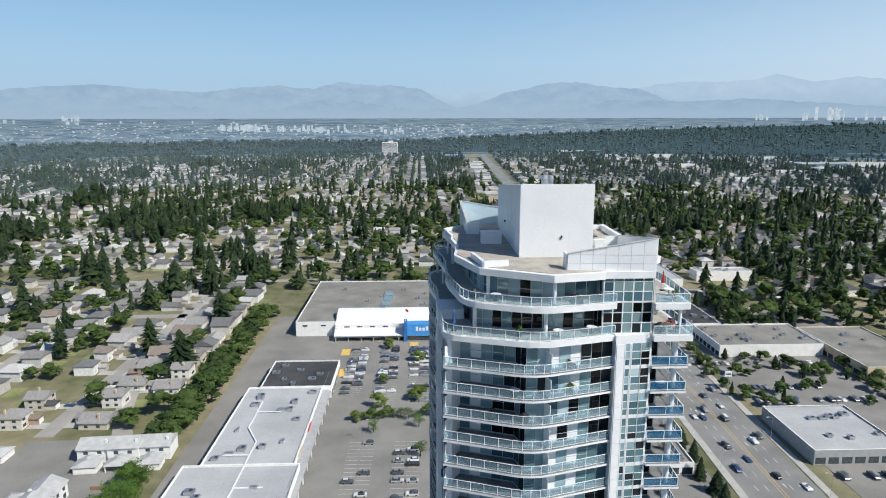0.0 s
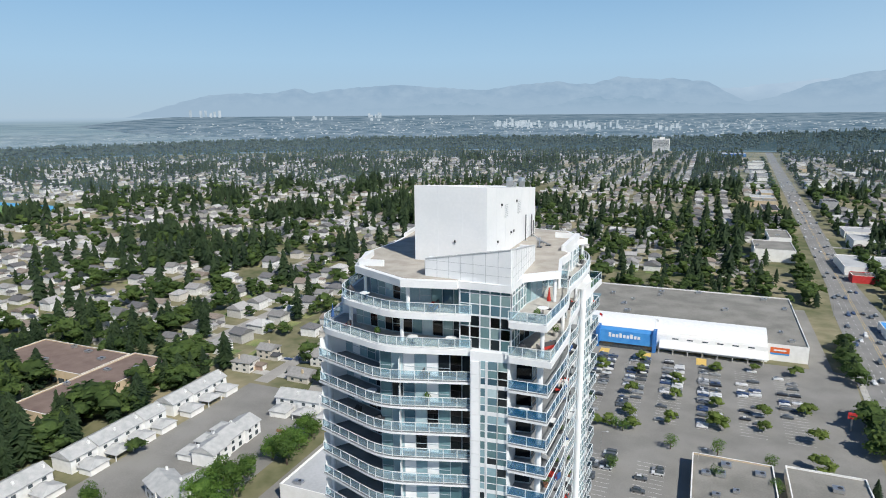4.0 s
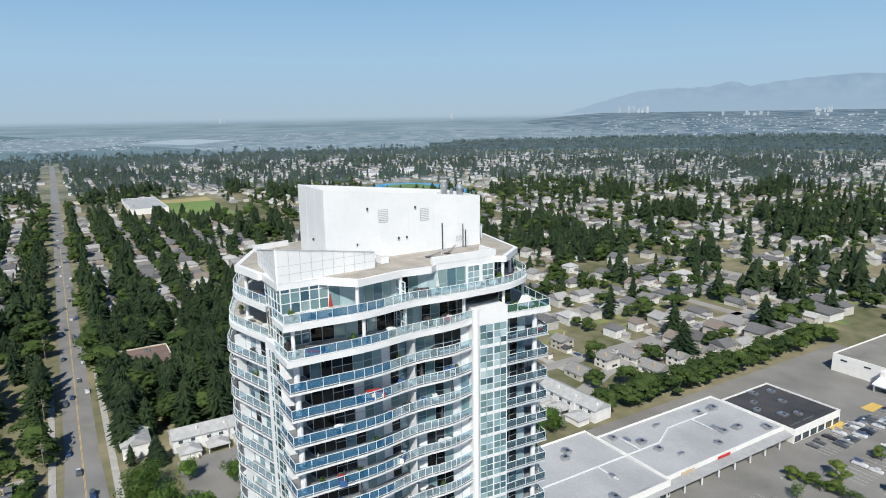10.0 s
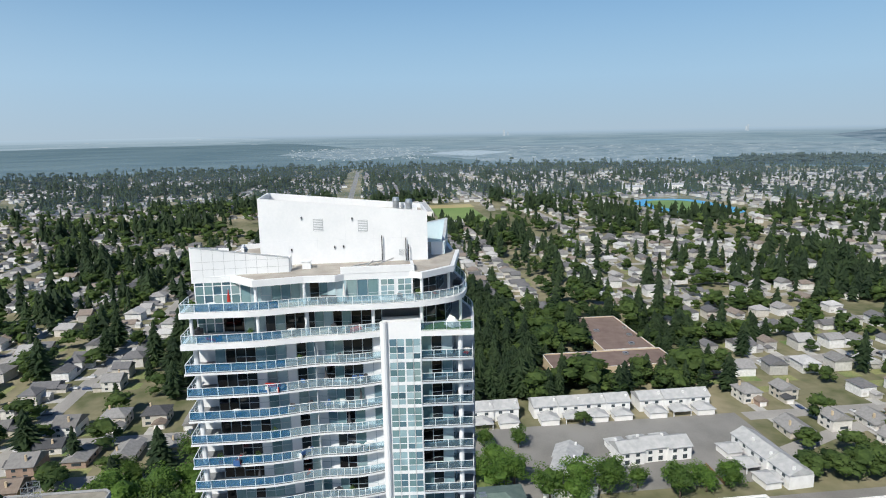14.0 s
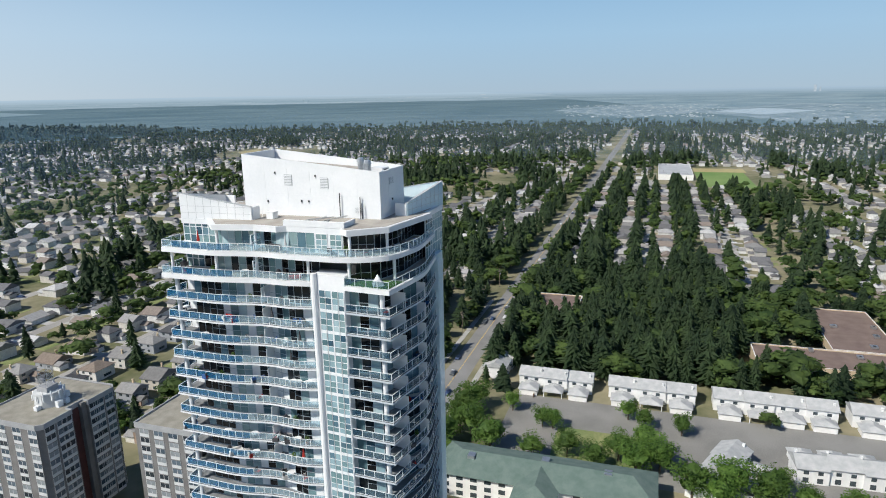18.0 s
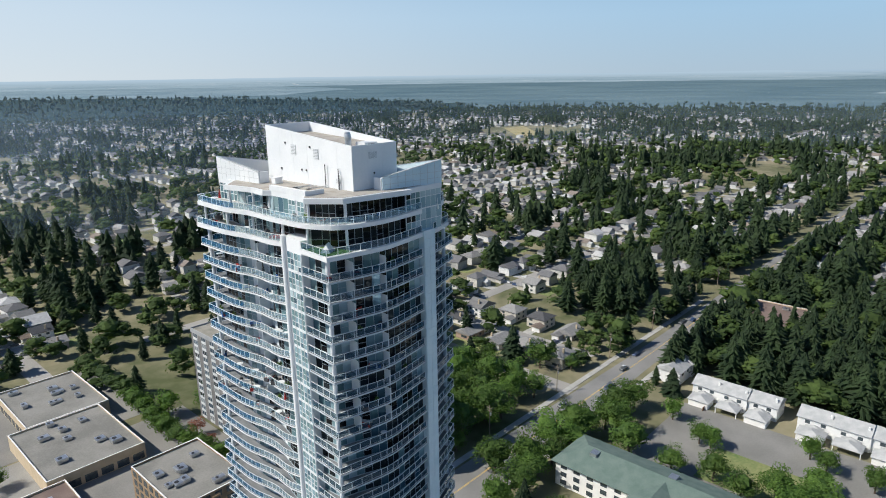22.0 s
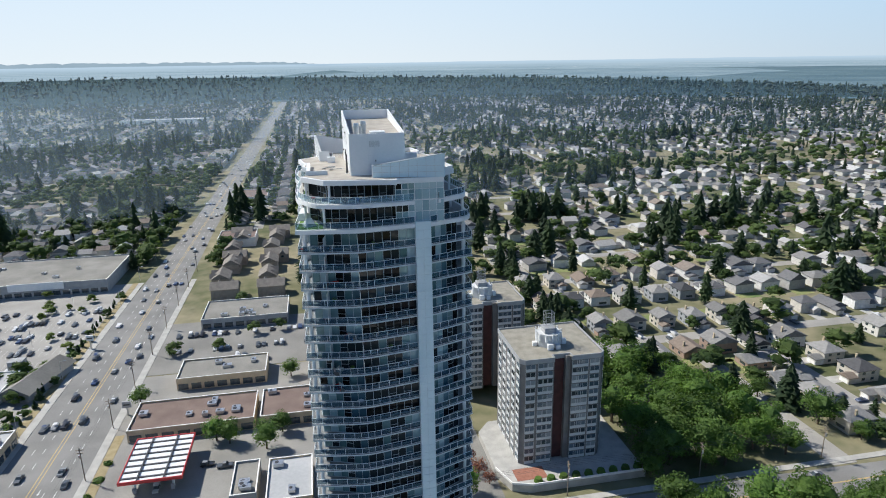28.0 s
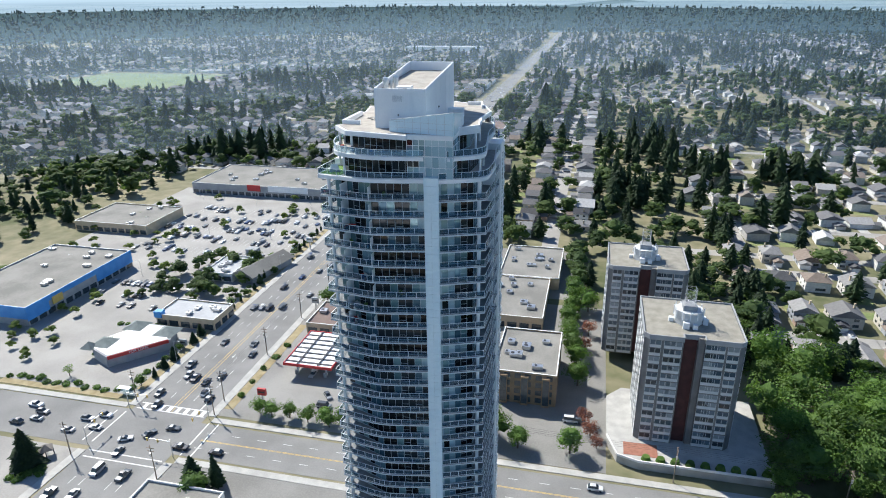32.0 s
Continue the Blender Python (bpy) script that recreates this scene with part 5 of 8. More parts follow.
# ---- filling station ----
canopy = thing("station_canopy", "filling station canopy with a red edge and white ribbed top", "canopy")
part("canopy_top", Shape().box(57.4, -104, 5.3, 76, -79.4, 5.75), white_paint, canopy)
part("fascia", Shape().wall((57.2, -79.2), (76.2, -79.2), 5.0, 6.1, 0.3).wall((57.2, -104.2), (76.2, -104.2), 5.0, 6.1, 0.3).wall((57.25, -79.0), (57.25, -104.4), 5.0, 6.1, 0.3).wall((76.15, -79.0), (76.15, -104.4), 5.0, 6.1, 0.3), red_paint, canopy, "red canopy fascia")
for i in range(7):
    y = -101.5 + i * 3.3
    part("rib", Shape().box(57.6, y, 5.75, 75.8, y + 0.7, 6.0), dark_steel, canopy, "dark roof channel")
for x in (62.5, 70.5):
    part("rib", Shape().box(x, -104, 6.0, x + 0.5, -79.4, 6.2), dark_steel, canopy, "dark roof channel")
for x in (61, 72.5):
    for y in (-83, -91.5, -100):
        part("column", Shape().box(x - 0.3, y - 0.3, 0.08, x + 0.3, y + 0.3, 5.3), white_paint, canopy)
        part("pump", Shape().box(x - 0.5, y + 0.9, 0.08, x + 0.5, y + 1.7, 1.9), stucco_grey, canopy, "grey fuel pump")

# ---- restaurants of the retail park ----
lease = thing("vacant_restaurant", "vacant restaurant with a white roof and grey hipped corner roofs", "restaurant")
front = [(156, -75), (146, -70.5), (130, -88), (134, -97.5), (148, -98), (157, -84)]
part("wall", Shape().prism(front, 0, 4.6), stucco_grey, lease)
part("roof", Shape().prism([(151 + (x - 151) * 0.93, -85 + (y + 85) * 0.93) for x, y in front], 4.6, 4.75), white_paint, lease, "white membrane roof")
lean_to = surf("grey_green_shingles", (0.17, 0.20, 0.19), (0.23, 0.26, 0.25), 0.5, 0.9)
for x, y, s in ((154, -80, 4.4), (150.5, -95, 4.4), (135, -93, 4.6), (158, -76, 2.6)):
    part("corner_roof", Shape().add([(x - s, y - s, 4.6), (x + s, y - s, 4.6), (x + s, y + s, 4.6), (x - s, y + s, 4.6), (x, y, 7.0)], [(0, 1, 4), (1, 2, 4), (2, 3, 4), (3, 0, 4), (3, 2, 1, 0)]), lean_to, lease, "grey hipped corner roof")
a, b_ = Vector((145.4, -70.4)), Vector((130.3, -87.0))
part("sign_band", Shape().wall(a + Vector((-0.25, 0.25)), b_ + Vector((-0.25, 0.25)), 3.7, 5.2, 0.2), red_paint, lease, "red sign band")
letters = bpy.data.curves.new("lease_sign", "FONT")
letters.body, letters.size, letters.extrude, letters.align_x, letters.align_y = "FOR LEASE", 1.5, 0.03, "CENTER", "CENTER"
letters.materials.append(white_paint)
sign = new("lease_sign", letters)
sign.parent = lease
sign["label"] = "white FOR LEASE lettering"
mid = (a + b_) / 2 + Vector((-0.42, 0.42))
sign.matrix_basis = pose(mid.x, mid.y, 4.45, 90, 0, math.degrees(math.atan2((b_ - a).y, (b_ - a).x)))
bar_ = flat_building("grill_restaurant", 121, -121, 149, -105, 5.4, stucco_tan, pale_roof, "square restaurant with a white roof and blue corner", "restaurant", 4, 9, "nw")
part("corner_sign", Shape().box(146, -107.5, 3.8, 149.6, -104.6, 6.6), bright_blue, bar_, "blue corner sign panel")
pub = flat_building("pub", 140, -175, 156, -152, 4.6, stucco_white, pale_roof, "pub with a white roof and long grey gable", "restaurant", 5, 10, "n")
part("gable_roof", Shape().add([(120, -182, 3.6), (134, -184, 3.6), (142, -154, 3.6), (128, -151, 3.6), (127, -183, 7), (135, -152.5, 7)], [(0, 4, 5, 3), (4, 1, 2, 5), (0, 1, 4), (2, 3, 5), (3, 2, 1, 0)]), flat_roof, pub, "grey gabled roof")
part("gable_wall", Shape().prism([(121.5, -180.5), (133.2, -182.2), (140.4, -155.2), (128.8, -152.6)], 0, 3.6), stucco_grey, pub)
part("tower_box", Shape().box(140, -182, 0, 146, -177, 7.5), stucco_grey, pub)
for x0, x1, c in ((196, 206, red_paint), (160, 190, white_paint)):
    tagged(part("store_sign", Shape().box(x0, -287.8, 4.2, x1, -287.4, 8.6), c), "plain coloured sign panel on a store front", "sign")
tagged(part("store_badge", Shape().box(202.4, -112, 4.0, 202.8, -106, 7.5), line_yellow), "yellow sign panel on a blue store wall", "sign")

# ---- townhouses ----
townhouse_trim = surf("townhouse_white_siding", (0.70, 0.70, 0.69), (0.80, 0.80, 0.79), 0.5, 0.8)


def hip(shape, x0, y0, x1, y1, z, up, along_y):
    k = min(x1 - x0, y1 - y0) / 2 * 0.75
    a, b = (((x0 + x1) / 2, y0 + k), ((x0 + x1) / 2, y1 - k)) if along_y else ((x0 + k, (y0 + y1) / 2), (x1 - k, (y0 + y1) / 2))
    top = [(0, 1, 4), (1, 2, 5, 4), (2, 3, 5), (3, 0, 4, 5)] if along_y else [(0, 1, 5, 4), (1, 2, 5), (2, 3, 4, 5), (3, 0, 4)]
    return shape.add([(x0, y0, z), (x1, y0, z), (x1, y1, z), (x0, y1, z), (*a, z + up), (*b, z + up), (x0, y0, z - 0.2), (x1, y0, z - 0.2), (x1, y1, z - 0.2), (x0, y1, z - 0.2)],
                     top + [(6, 7, 1, 0), (7, 8, 2, 1), (8, 9, 3, 2), (9, 6, 0, 3), (9, 8, 7, 6)])


def gable(shape, x0, y0, x1, y1, z, up):
    """A gabled roof with its ridge along y."""
    m = (x0 + x1) / 2
    return shape.add([(x0, y0, z), (x1, y0, z), (x1, y1, z), (x0, y1, z), (m, y0, z + up), (m, y1, z + up), (x0, y0, z - 0.2), (x1, y0, z - 0.2), (x1, y1, z - 0.2), (x0, y1, z - 0.2)],
                     [(0, 4, 5, 3), (4, 1, 2, 5), (0, 1, 4), (2, 3, 5), (6, 7, 1, 0), (7, 8, 2, 1), (8, 9, 3, 2), (9, 6, 0, 3), (9, 8, 7, 6)])


def townhouse_row(length, units, at, garages=True):
    """A row along local y, garages towards local +x."""
    row = thing("townhouse_row", "white two-storey townhouse row with pale grey shingle roofs", "townhouses", "townhouse rows", at=at)
    w = length / units
    for i in range(units):
        y0 = -length / 2 + i * w
        dx, dz = (0.8 if i % 2 else 0.0), (0.35 if i % 2 else 0.0)
        unit = part("wall", Shape().box(-5.5 + dx, y0, 0, 4.5 + dx, y0 + w, 5.6 + dz), townhouse_trim, row, "white siding")
        part("roof", gable(Shape(), -6.1 + dx, y0 - (0.4 if i == 0 else 0), 5.1 + dx, y0 + w - 0.02 + (0.4 if i == units - 1 else 0), 5.7 + dz, 2.6), white_shingle, unit, "pale grey shingles")
        for yy in (y0 + w * 0.28, y0 + w * 0.72):
            part("window", Shape().box(4.5 + dx, yy - 0.8, 3.6, 4.56 + dx, yy + 0.8, 4.9), window_dark, unit)
            part("window", Shape().box(-5.56 + dx, yy - 0.8, 3.6, -5.5 + dx, yy + 0.8, 4.9), window_dark, unit)
            part("window", Shape().box(-5.56 + dx, yy - 0.9, 0.6, -5.5 + dx, yy + 0.9, 2.4), window_dark, unit)
        part("chimney", Shape().box(1.6 + dx, y0 + w * 0.85, 6.4, 2.4 + dx, y0 + w * 0.85 + 0.8, 8.3), townhouse_trim, unit)
        if garages:
            g0, g1 = y0 + w * 0.14, y0 + w * 0.86
            if i % 3 == 1:
                bay = Shape()
                for px, py in ((6.4, g0), (12.2, g0), (6.4, g1), (12.2, g1)):
                    bay.box(px - 0.15, py - 0.15, 0, px + 0.15, py + 0.15, 2.6)
                gar = part("carport", bay, townhouse_trim, row)
            else:
                gar = part("garage", Shape().box(6.2 + dx, g0, 0, 12.4, g1, 2.7), townhouse_trim, row)
                part("garage_door", Shape().box(12.4, g0 + 0.6, 0.08, 12.46, g1 - 0.6, 2.3), stucco_white, gar)
            part("garage_roof", hip(Shape(), 5.6 + dx, g0 - 0.5, 12.9, g1 + 0.5, 2.85, 1.7, False), white_shingle, gar, "pale grey shingles")
            part("porch_roof", hip(Shape(), 4.55 + dx, g0 + 1.2, 7.4, g1 - 1.2, 3.2, 1.2, False), white_shingle, gar)
    return row


for y0, y1, n in ((-8, 24, 3), (31, 66, 3), (73, 118, 4), (123, 157, 3)):
    townhouse_row(y1 - y0, n, pose(-188, (y0 + y1) / 2, 0))
townhouse_row(30, 3, pose(-143.5, 110, 0, 0, 0, 184))
townhouse_row(32, 3, pose(-131, 71.5, 0, 0, 0, 65))
townhouse_row(34, 3, pose(-130, 152, 0, 0, 0, 274))
townhouse_row(24, 2, pose(-200, -20, 0, 0, 0, 90), False)
for x, y, w, h in ((-178.5, 0, 10, 0.9), (-126, 128, 14, 1.2)):
    tagged(part("fence", Shape().box(x - w / 2, y - 0.06, 0, x + w / 2, y + 0.06, 1.5), surf("cedar_fence", (0.23, 0.13, 0.07), (0.32, 0.19, 0.11), 2.0, 0.9)), "brown cedar garden fence", "fence")

# green-roofed apartments beside the tower
flats = thing("green_roof_flats", "three-storey white apartment house with a green shingle roof", "apartments")
part("wall", Shape().box(-115, -18, 0, -97, 50, 8.6), stucco_white, flats)
part("roof", hip(Shape(), -116.2, -19.2, -95.8, 51.2, 8.7, 3.6, True), green_roof, flats, "dark green shingle roof")
part("side_roof", hip(Shape(), -112, 8, -88, 22, 8.75, 3.0, False), green_roof, flats)
part("side_wall", Shape().box(-97, 9, 0, -89, 21, 8.6), stucco_white, flats)
for k in range(3):
    for i in range(14):
        y = -15 + i * 4.7
        for x in (-115.08, -96.98):
            if not (x > -100 and 7 < y < 23):
                part("window", Shape().box(x, y - 1.1, 0.9 + 2.8 * k, x + 0.08, y + 1.1, 2.5 + 2.8 * k), window_dark, flats)
for x, y in ((-104, -8), (-108, 16), (-106, 36)):
    part("roof_vent", Shape().box(x - 1.4, y - 1.2, 10, x + 1.4, y + 1.2, 12.2), steel, flats)

# school with a blue running track
flat_building("school", -1240, 525, -1190, 602, 10, stucco_white, pale_roof, "large school with pale flat roofs", "school", 6, 31)
flat_building("school", -1275, 632, -1226, 716, 9, stucco_white, pale_roof, "large school with pale flat roofs", "school", 6, 33)
track_mat = surf("blue_track", (0.06, 0.28, 0.52), (0.09, 0.34, 0.58), 0.05, 0.9)


def oval(cx, cy, a, b, n=40):
    return [(cx + (a - b) * (1 if math.cos(t) > 0 else -1) + b * math.cos(t), cy + b * math.sin(t)) for t in [2 * math.pi * (i + 0.5) / n for i in range(n)]]


track_field = thing("sports_ground", "blue running track round a green playing field", "sports ground")
part("track", Shape().prism(oval(-935, 522, 118, 66), -0.1, 0.4), track_mat, track_field, "blue running track")
part("infield", Shape().prism(oval(-935, 522, 92, 42), -0.1, 0.5), surf("playing_field", (0.10, 0.20, 0.06), (0.16, 0.25, 0.09), 0.03, 0.95, coords="World"), track_field, "green infield")
far_field = surf("dry_field", (0.34, 0.28, 0.13), (0.42, 0.36, 0.18), 0.02, 0.95, coords="World")
sheet("school_field", rect(-1010, 104, -840, 175), surf("green_field", (0.13, 0.22, 0.06), (0.20, 0.28, 0.09), 0.02, 0.95, coords="World"), "green school playing field", "field", 0.2)
sheet("school_dry_field", rect(-1060, 104, -1012, 180), far_field, "dry brown part of a playing field", "field", 0.2)
flat_building("school", -1050, 50, -905, 98, 8, stucco_white, pale_roof, "school with a pale flat roof", "school", 6, 32)
sheet("park_field", [(-1300, -890), (-1100, -690), (-1070, -740), (-1220, -890)], far_field, "dry open playing field", "field", 0.2)
sheet("green_meadow", rect(620, -960, 860, -780), surf("meadow", (0.11, 0.165, 0.06), (0.17, 0.215, 0.09), 0.02, 0.95, coords="World"), "bright green meadow", "field", 0.2)

# far landmarks along the main road
white_block = thing("white_slab_block", "lone white twelve-storey block among trees", "apartments")
part("wall", Shape().box(-150, 2225, 0, -96, 2245, 44), stucco_white, white_block)
for k in range(11):
    part("window_band", Shape().box(-149, 2224.8, 3 + k * 3.6, -97, 2225, 4.6 + k * 3.6), window_dark, white_block)
part("roof_house", Shape().box(-128, 2230, 44, -112, 2242, 49), stucco_white, white_block)
for name, x0, y0, x1, y1, h, w, r, lab in (("green_warehouse", 480, 2250, 700, 2300, 14, stucco_white, green_roof, "long warehouse with pale green roof"), ("blue_dealership", 40, 2030, 130, 2080, 9, blue_panel, pale_roof, "blue car dealership beside the main road"),
                                        ("white_warehouse", 560, 1840, 640, 1880, 9, stucco_white, pale_roof, "white warehouse with a flat roof"), ("teal_store", 960, 1540, 1080, 1600, 12, bay_glass, pale_roof, "teal store with a pale roof"),
                                        ("white_warehouse", 1080, 1540, 1240, 1600, 12, stucco_white, pale_roof, "white warehouse with a flat roof"), ("retail_hall", 250, -1530, 440, -1490, 10, stucco_white, pale_roof, "long white retail hall"),
                                        ("retail_hall", -140, -1960, -20, -1930, 9, stucco_tan, pale_roof, "low tan retail hall"), ("corner_shop", 135, 488, 176, 503, 6, red_paint, brown_roof, "low shop with a brown roof"),
                                        ("corner_shop", 134, 515, 178, 565, 7, stucco_white, pale_roof, "shop with a pale roof"), ("motel", 205, 412, 250, 426, 8, stucco_white, pale_roof, "low white motel with a red and blue band"), ("blue_roof_restaurant", 128, 345, 153, 369, 5, stucco_white, bright_blue, "restaurant with a bright blue roof"),
                                        ("red_roof_restaurant", 100, 1060, 124, 1080, 6, stucco_white, red_paint, "restaurant with a red roof")):
    flat_building(name, x0, y0, x1, y1, h, w, r, lab, "building", 4, int(abs(x0)) % 97)

for b, r, w, d, h in ((-14, 1980, 60, 30, 8), (-17, 2120, 70, 34, 9), (-19.5, 1850, 54, 30, 8), (-21, 2180, 90, 36, 9), (-23, 1750, 60, 34, 8), (-24.5, 2050, 80, 36, 9), (-27, 1930, 60, 40, 8), (-29, 2150, 90, 36, 9), (-31, 1620, 60, 30, 8), (-34, 1750, 80, 34, 9), (-12, 1500, 50, 30, 7), (-28, 1380, 46, 30, 7)):
    x, y = -r * math.sin(math.radians(b)), r * math.cos(math.radians(b))
    ROADSIDE.append((x - w / 2, y - d / 2, x + w / 2, y + d / 2))
    flat_building("white_warehouse", x - w / 2, y - d / 2, x + w / 2, y + d / 2, h, stucco_white, pale_roof, "white warehouse with a pale flat roof", "warehouse", 0, int(r), "")

# ---- brown row houses south of the shops ----
row_wall = surf("taupe_siding", (0.26, 0.22, 0.19), (0.34, 0.30, 0.26), 0.5, 0.85)
row_roof = surf("grey_brown_shingles", (0.17, 0.155, 0.135), (0.25, 0.225, 0.20), 0.4, 0.92, 0.2)
for bx, flip in ((42, 1), (68, -1)):
    for k in range(7):
        y0 = -262 - k * 22.0 - (6 if k % 3 == 2 else 0)
        row = thing("row_house", "taupe row house with steep brown gables", "houses", "brown row houses", at=pose(bx + 2.5 * math.sin(2.3 * k + bx), y0, 0, 0, 0, (90 if k % 3 else 0) * flip + 180 * (k % 2)))
        part("wall", Shape().box(-7.5, -5, 0, 7.5, 5, 6.2), row_wall, row)
        part("roof", Shape().add([(-8, -5.6, 6.2), (8, -5.6, 6.2), (8, 5.6, 6.2), (-8, 5.6, 6.2), (-8, 0, 9.6), (8, 0, 9.6)], [(0, 1, 5, 4), (2, 3, 4, 5), (1, 2, 5), (3, 0, 4), (3, 2, 1, 0)]), row_roof, row)
        for gx in (-4, 3.8):
            part("gable", Shape().add([(gx - 2.2, -6.3, 6.2), (gx + 2.2, -6.3, 6.2), (gx, -6.3, 8.8), (gx - 2.2, -1, 6.2), (gx + 2.2, -1, 6.2), (gx, -1, 8.8)], [(0, 1, 2), (0, 2, 5, 3), (1, 4, 5, 2), (0, 3, 4, 1)]), row_roof, row)
            part("window", Shape().box(gx - 0.8, -5.05, 3.6, gx + 0.8, -5.0, 5.0), window_dark, row)

# ---- low roof in front of the junction, and planting of the retail park ----
flat_building("corner_shop_hall", 62, -14, 86, 14, 6, stucco_white, flat_roof, "low hall with a grey roof and white rim", "building", 5, 71, "")
kiosk = thing("garden_kiosk", "small shingled kiosk in a planted corner", "kiosk")
for sx in (-1.4, 1.4):
    for sy in (-1.4, 1.4):
        part("post", Shape().box(129 + sx - 0.1, -22 + sy - 0.1, 0, 129 + sx + 0.1, -22 + sy + 0.1, 2.6), dark_steel, kiosk)
part("roof", Shape().post(129, -22, 2.6, 4.2, 2.9, 4, 0.2), row_roof, kiosk, "grey shingled hip roof")


def shrub_mesh(seed, n=120, flat=0.7):
    r = random.Random(seed)
    sh = Shape()
    for _ in range(n):
        u = Vector((r.gauss(0, 1), r.gauss(0, 1), abs(r.gauss(0, 0.9)))).normalized()
        q = Vector((u.x * 1.1, u.y * 1.1, 0.25 + u.z * 1.1 * flat)) * r.uniform(0.75, 1.1)
        nn = (u + Vector((r.uniform(-0.6, 0.6), r.uniform(-0.6, 0.6), r.uniform(-0.3, 0.6)))).normalized()
        t = nn.orthogonal().normalized() * 0.3
        b = nn.cross(t)
        sh.add([q - t, q - b * 0.7, q + t, q + b * 0.7], [(0, 1, 2, 3)])
    return sh.mesh("shrub", leaf_green)


SHRUBS = [shrub_mesh(90 + i) for i in range(3)]
hr = random.Random(17)
spots_ = [(126.5 + hr.uniform(-1, 2.5), -60 - i * 5.2) for i in range(30)] + [(132 + i * 4.2, -57.5 + hr.uniform(-1, 1)) for i in range(12)] + [(124 + hr.uniform(0, 14), -24 + hr.uniform(-2, 14)) for _ in range(14)] + [(146 + i * 2.2, -77 - i * 0.9) for i in range(4)] + [(86 + hr.uniform(-1, 1), -64 - i * 9) for i in range(5)] + [(142 + i * 3.3, -103 + hr.uniform(-1, 1)) for i in range(8)] + [(158 + hr.uniform(-1, 1), -78 - i * 3) for i in range(8)]
for x, y in spots_:
    ob = tagged(part("shrub", hr.choice(SHRUBS), None, at=pose(x, y, 0.08, 0, 0, hr.uniform(0, 360)) @ Matrix.Diagonal((hr.uniform(0.9, 1.8), hr.uniform(0.9, 1.8), hr.uniform(0.8, 1.5), 1))), "rounded green shrub in a roadside bed", "shrub", "roadside shrubs")

# ---- trees, houses and cars: shapes ----
def broadleaf(seed, lobes, per, leaf, spread=1.0):
    """Crown of a broad-leaved tree ten metres high: many small leaf clumps over uneven lobes; and its trunk with limbs."""
    r = random.Random(seed)
    crown, trunk = Shape(), Shape()
    trunk.post(0, 0, 0, 4.2, 0.28, 7, 0.19)
    centres = [(0, 0, 7.4, 2.3)]
    for i in range(lobes):
        a = 2.4 * i + r.uniform(-0.3, 0.3)
        d = r.uniform(1.3, 2.6) * spread
        z = r.uniform(3.6, 8.4)
        d *= 1 - max(0, z - 6.5) * 0.16
        c = (d * math.cos(a), d * math.sin(a), z, r.uniform(1.1, 1.8))
        centres.append(c)
        trunk.bar((0, 0, 3.0 + r.random()), (c[0] * 0.8, c[1] * 0.8, z - 0.3), 0.1, 0.12)
    for cx, cy, cz, rad in centres:
        for _ in range(per):
            u = Vector((r.gauss(0, 1), r.gauss(0, 1), r.gauss(0.15, 1))).normalized()
            p = Vector((cx, cy, cz)) + u * rad * r.uniform(0.72, 1.12)
            n = (u + Vector((r.uniform(-0.7, 0.7), r.uniform(-0.7, 0.7), r.uniform(-0.3, 0.9)))).normalized()
            t = n.orthogonal().normalized()
            b = n.cross(t)
            s = leaf * r.uniform(0.6, 1.25)
            crown.add([p - t * s, p - b * s * 0.6 + n * 0.08, p + t * s, p + b * s * 0.6 - n * 0.1], [(0, 1, 2, 3)])
    return trunk, crown


def conifer(seed, whorls, arms, wide=1.0, plain=False):
    """A conifer ten metres high: drooping, ragged arms in whorls up a straight trunk."""
    r = random.Random(seed)
    crown, trunk = Shape(), Shape()
    trunk.post(0, 0, 0, 9.6, 0.24, 6, 0.03)
    for i in range(whorls):
        f = i / (whorls - 1)
        z = 1.1 + 8.7 * f
        reach = (1.95 * (1 - f) ** 0.8 + 0.12) * wide
        for k in range(arms if f < 0.8 else arms - 2):
            a = 2 * math.pi * (k + 0.5 * (i % 2)) / arms + r.uniform(-0.25, 0.25)
            L = reach * r.uniform(0.6, 1.3)
            lift = r.uniform(-0.32, 0.32)
            c, s = math.cos(a), math.sin(a)
            w = L * 0.34 + 0.12
            drop = L * r.uniform(0.25, 0.5)
            z = 1.1 + 8.7 * f + (lift if f < 0.93 else 0)
            tip = (L * c, L * s, z - drop)
            mid = 0.55 * L
            if plain:
                crown.add([(0, 0, z + 0.5), (mid * c - w * s * 1.3, mid * s + w * c * 1.3, z - drop * 0.5), tip, (mid * c + w * s * 1.3, mid * s - w * c * 1.3, z - drop * 0.5)], [(0, 1, 2), (0, 2, 3)])
                continue
            crown.add([(0.05 * c, 0.05 * s, z + 0.32), (mid * c - w * s, mid * s + w * c, z - drop * 0.62), tip, (mid * c + w * s, mid * s - w * c, z - drop * 0.62), (mid * 0.9 * c, mid * 0.9 * s, z - drop * 0.1)],
                      [(0, 1, 4), (4, 1, 2), (0, 4, 3), (4, 2, 3)])
    crown.add([(0.1, 0, 9.3), (-0.06, 0.1, 9.3), (-0.06, -0.1, 9.3), (0, 0, 10.1)], [(0, 1, 3), (1, 2, 3), (2, 0, 3)])
    return trunk, crown


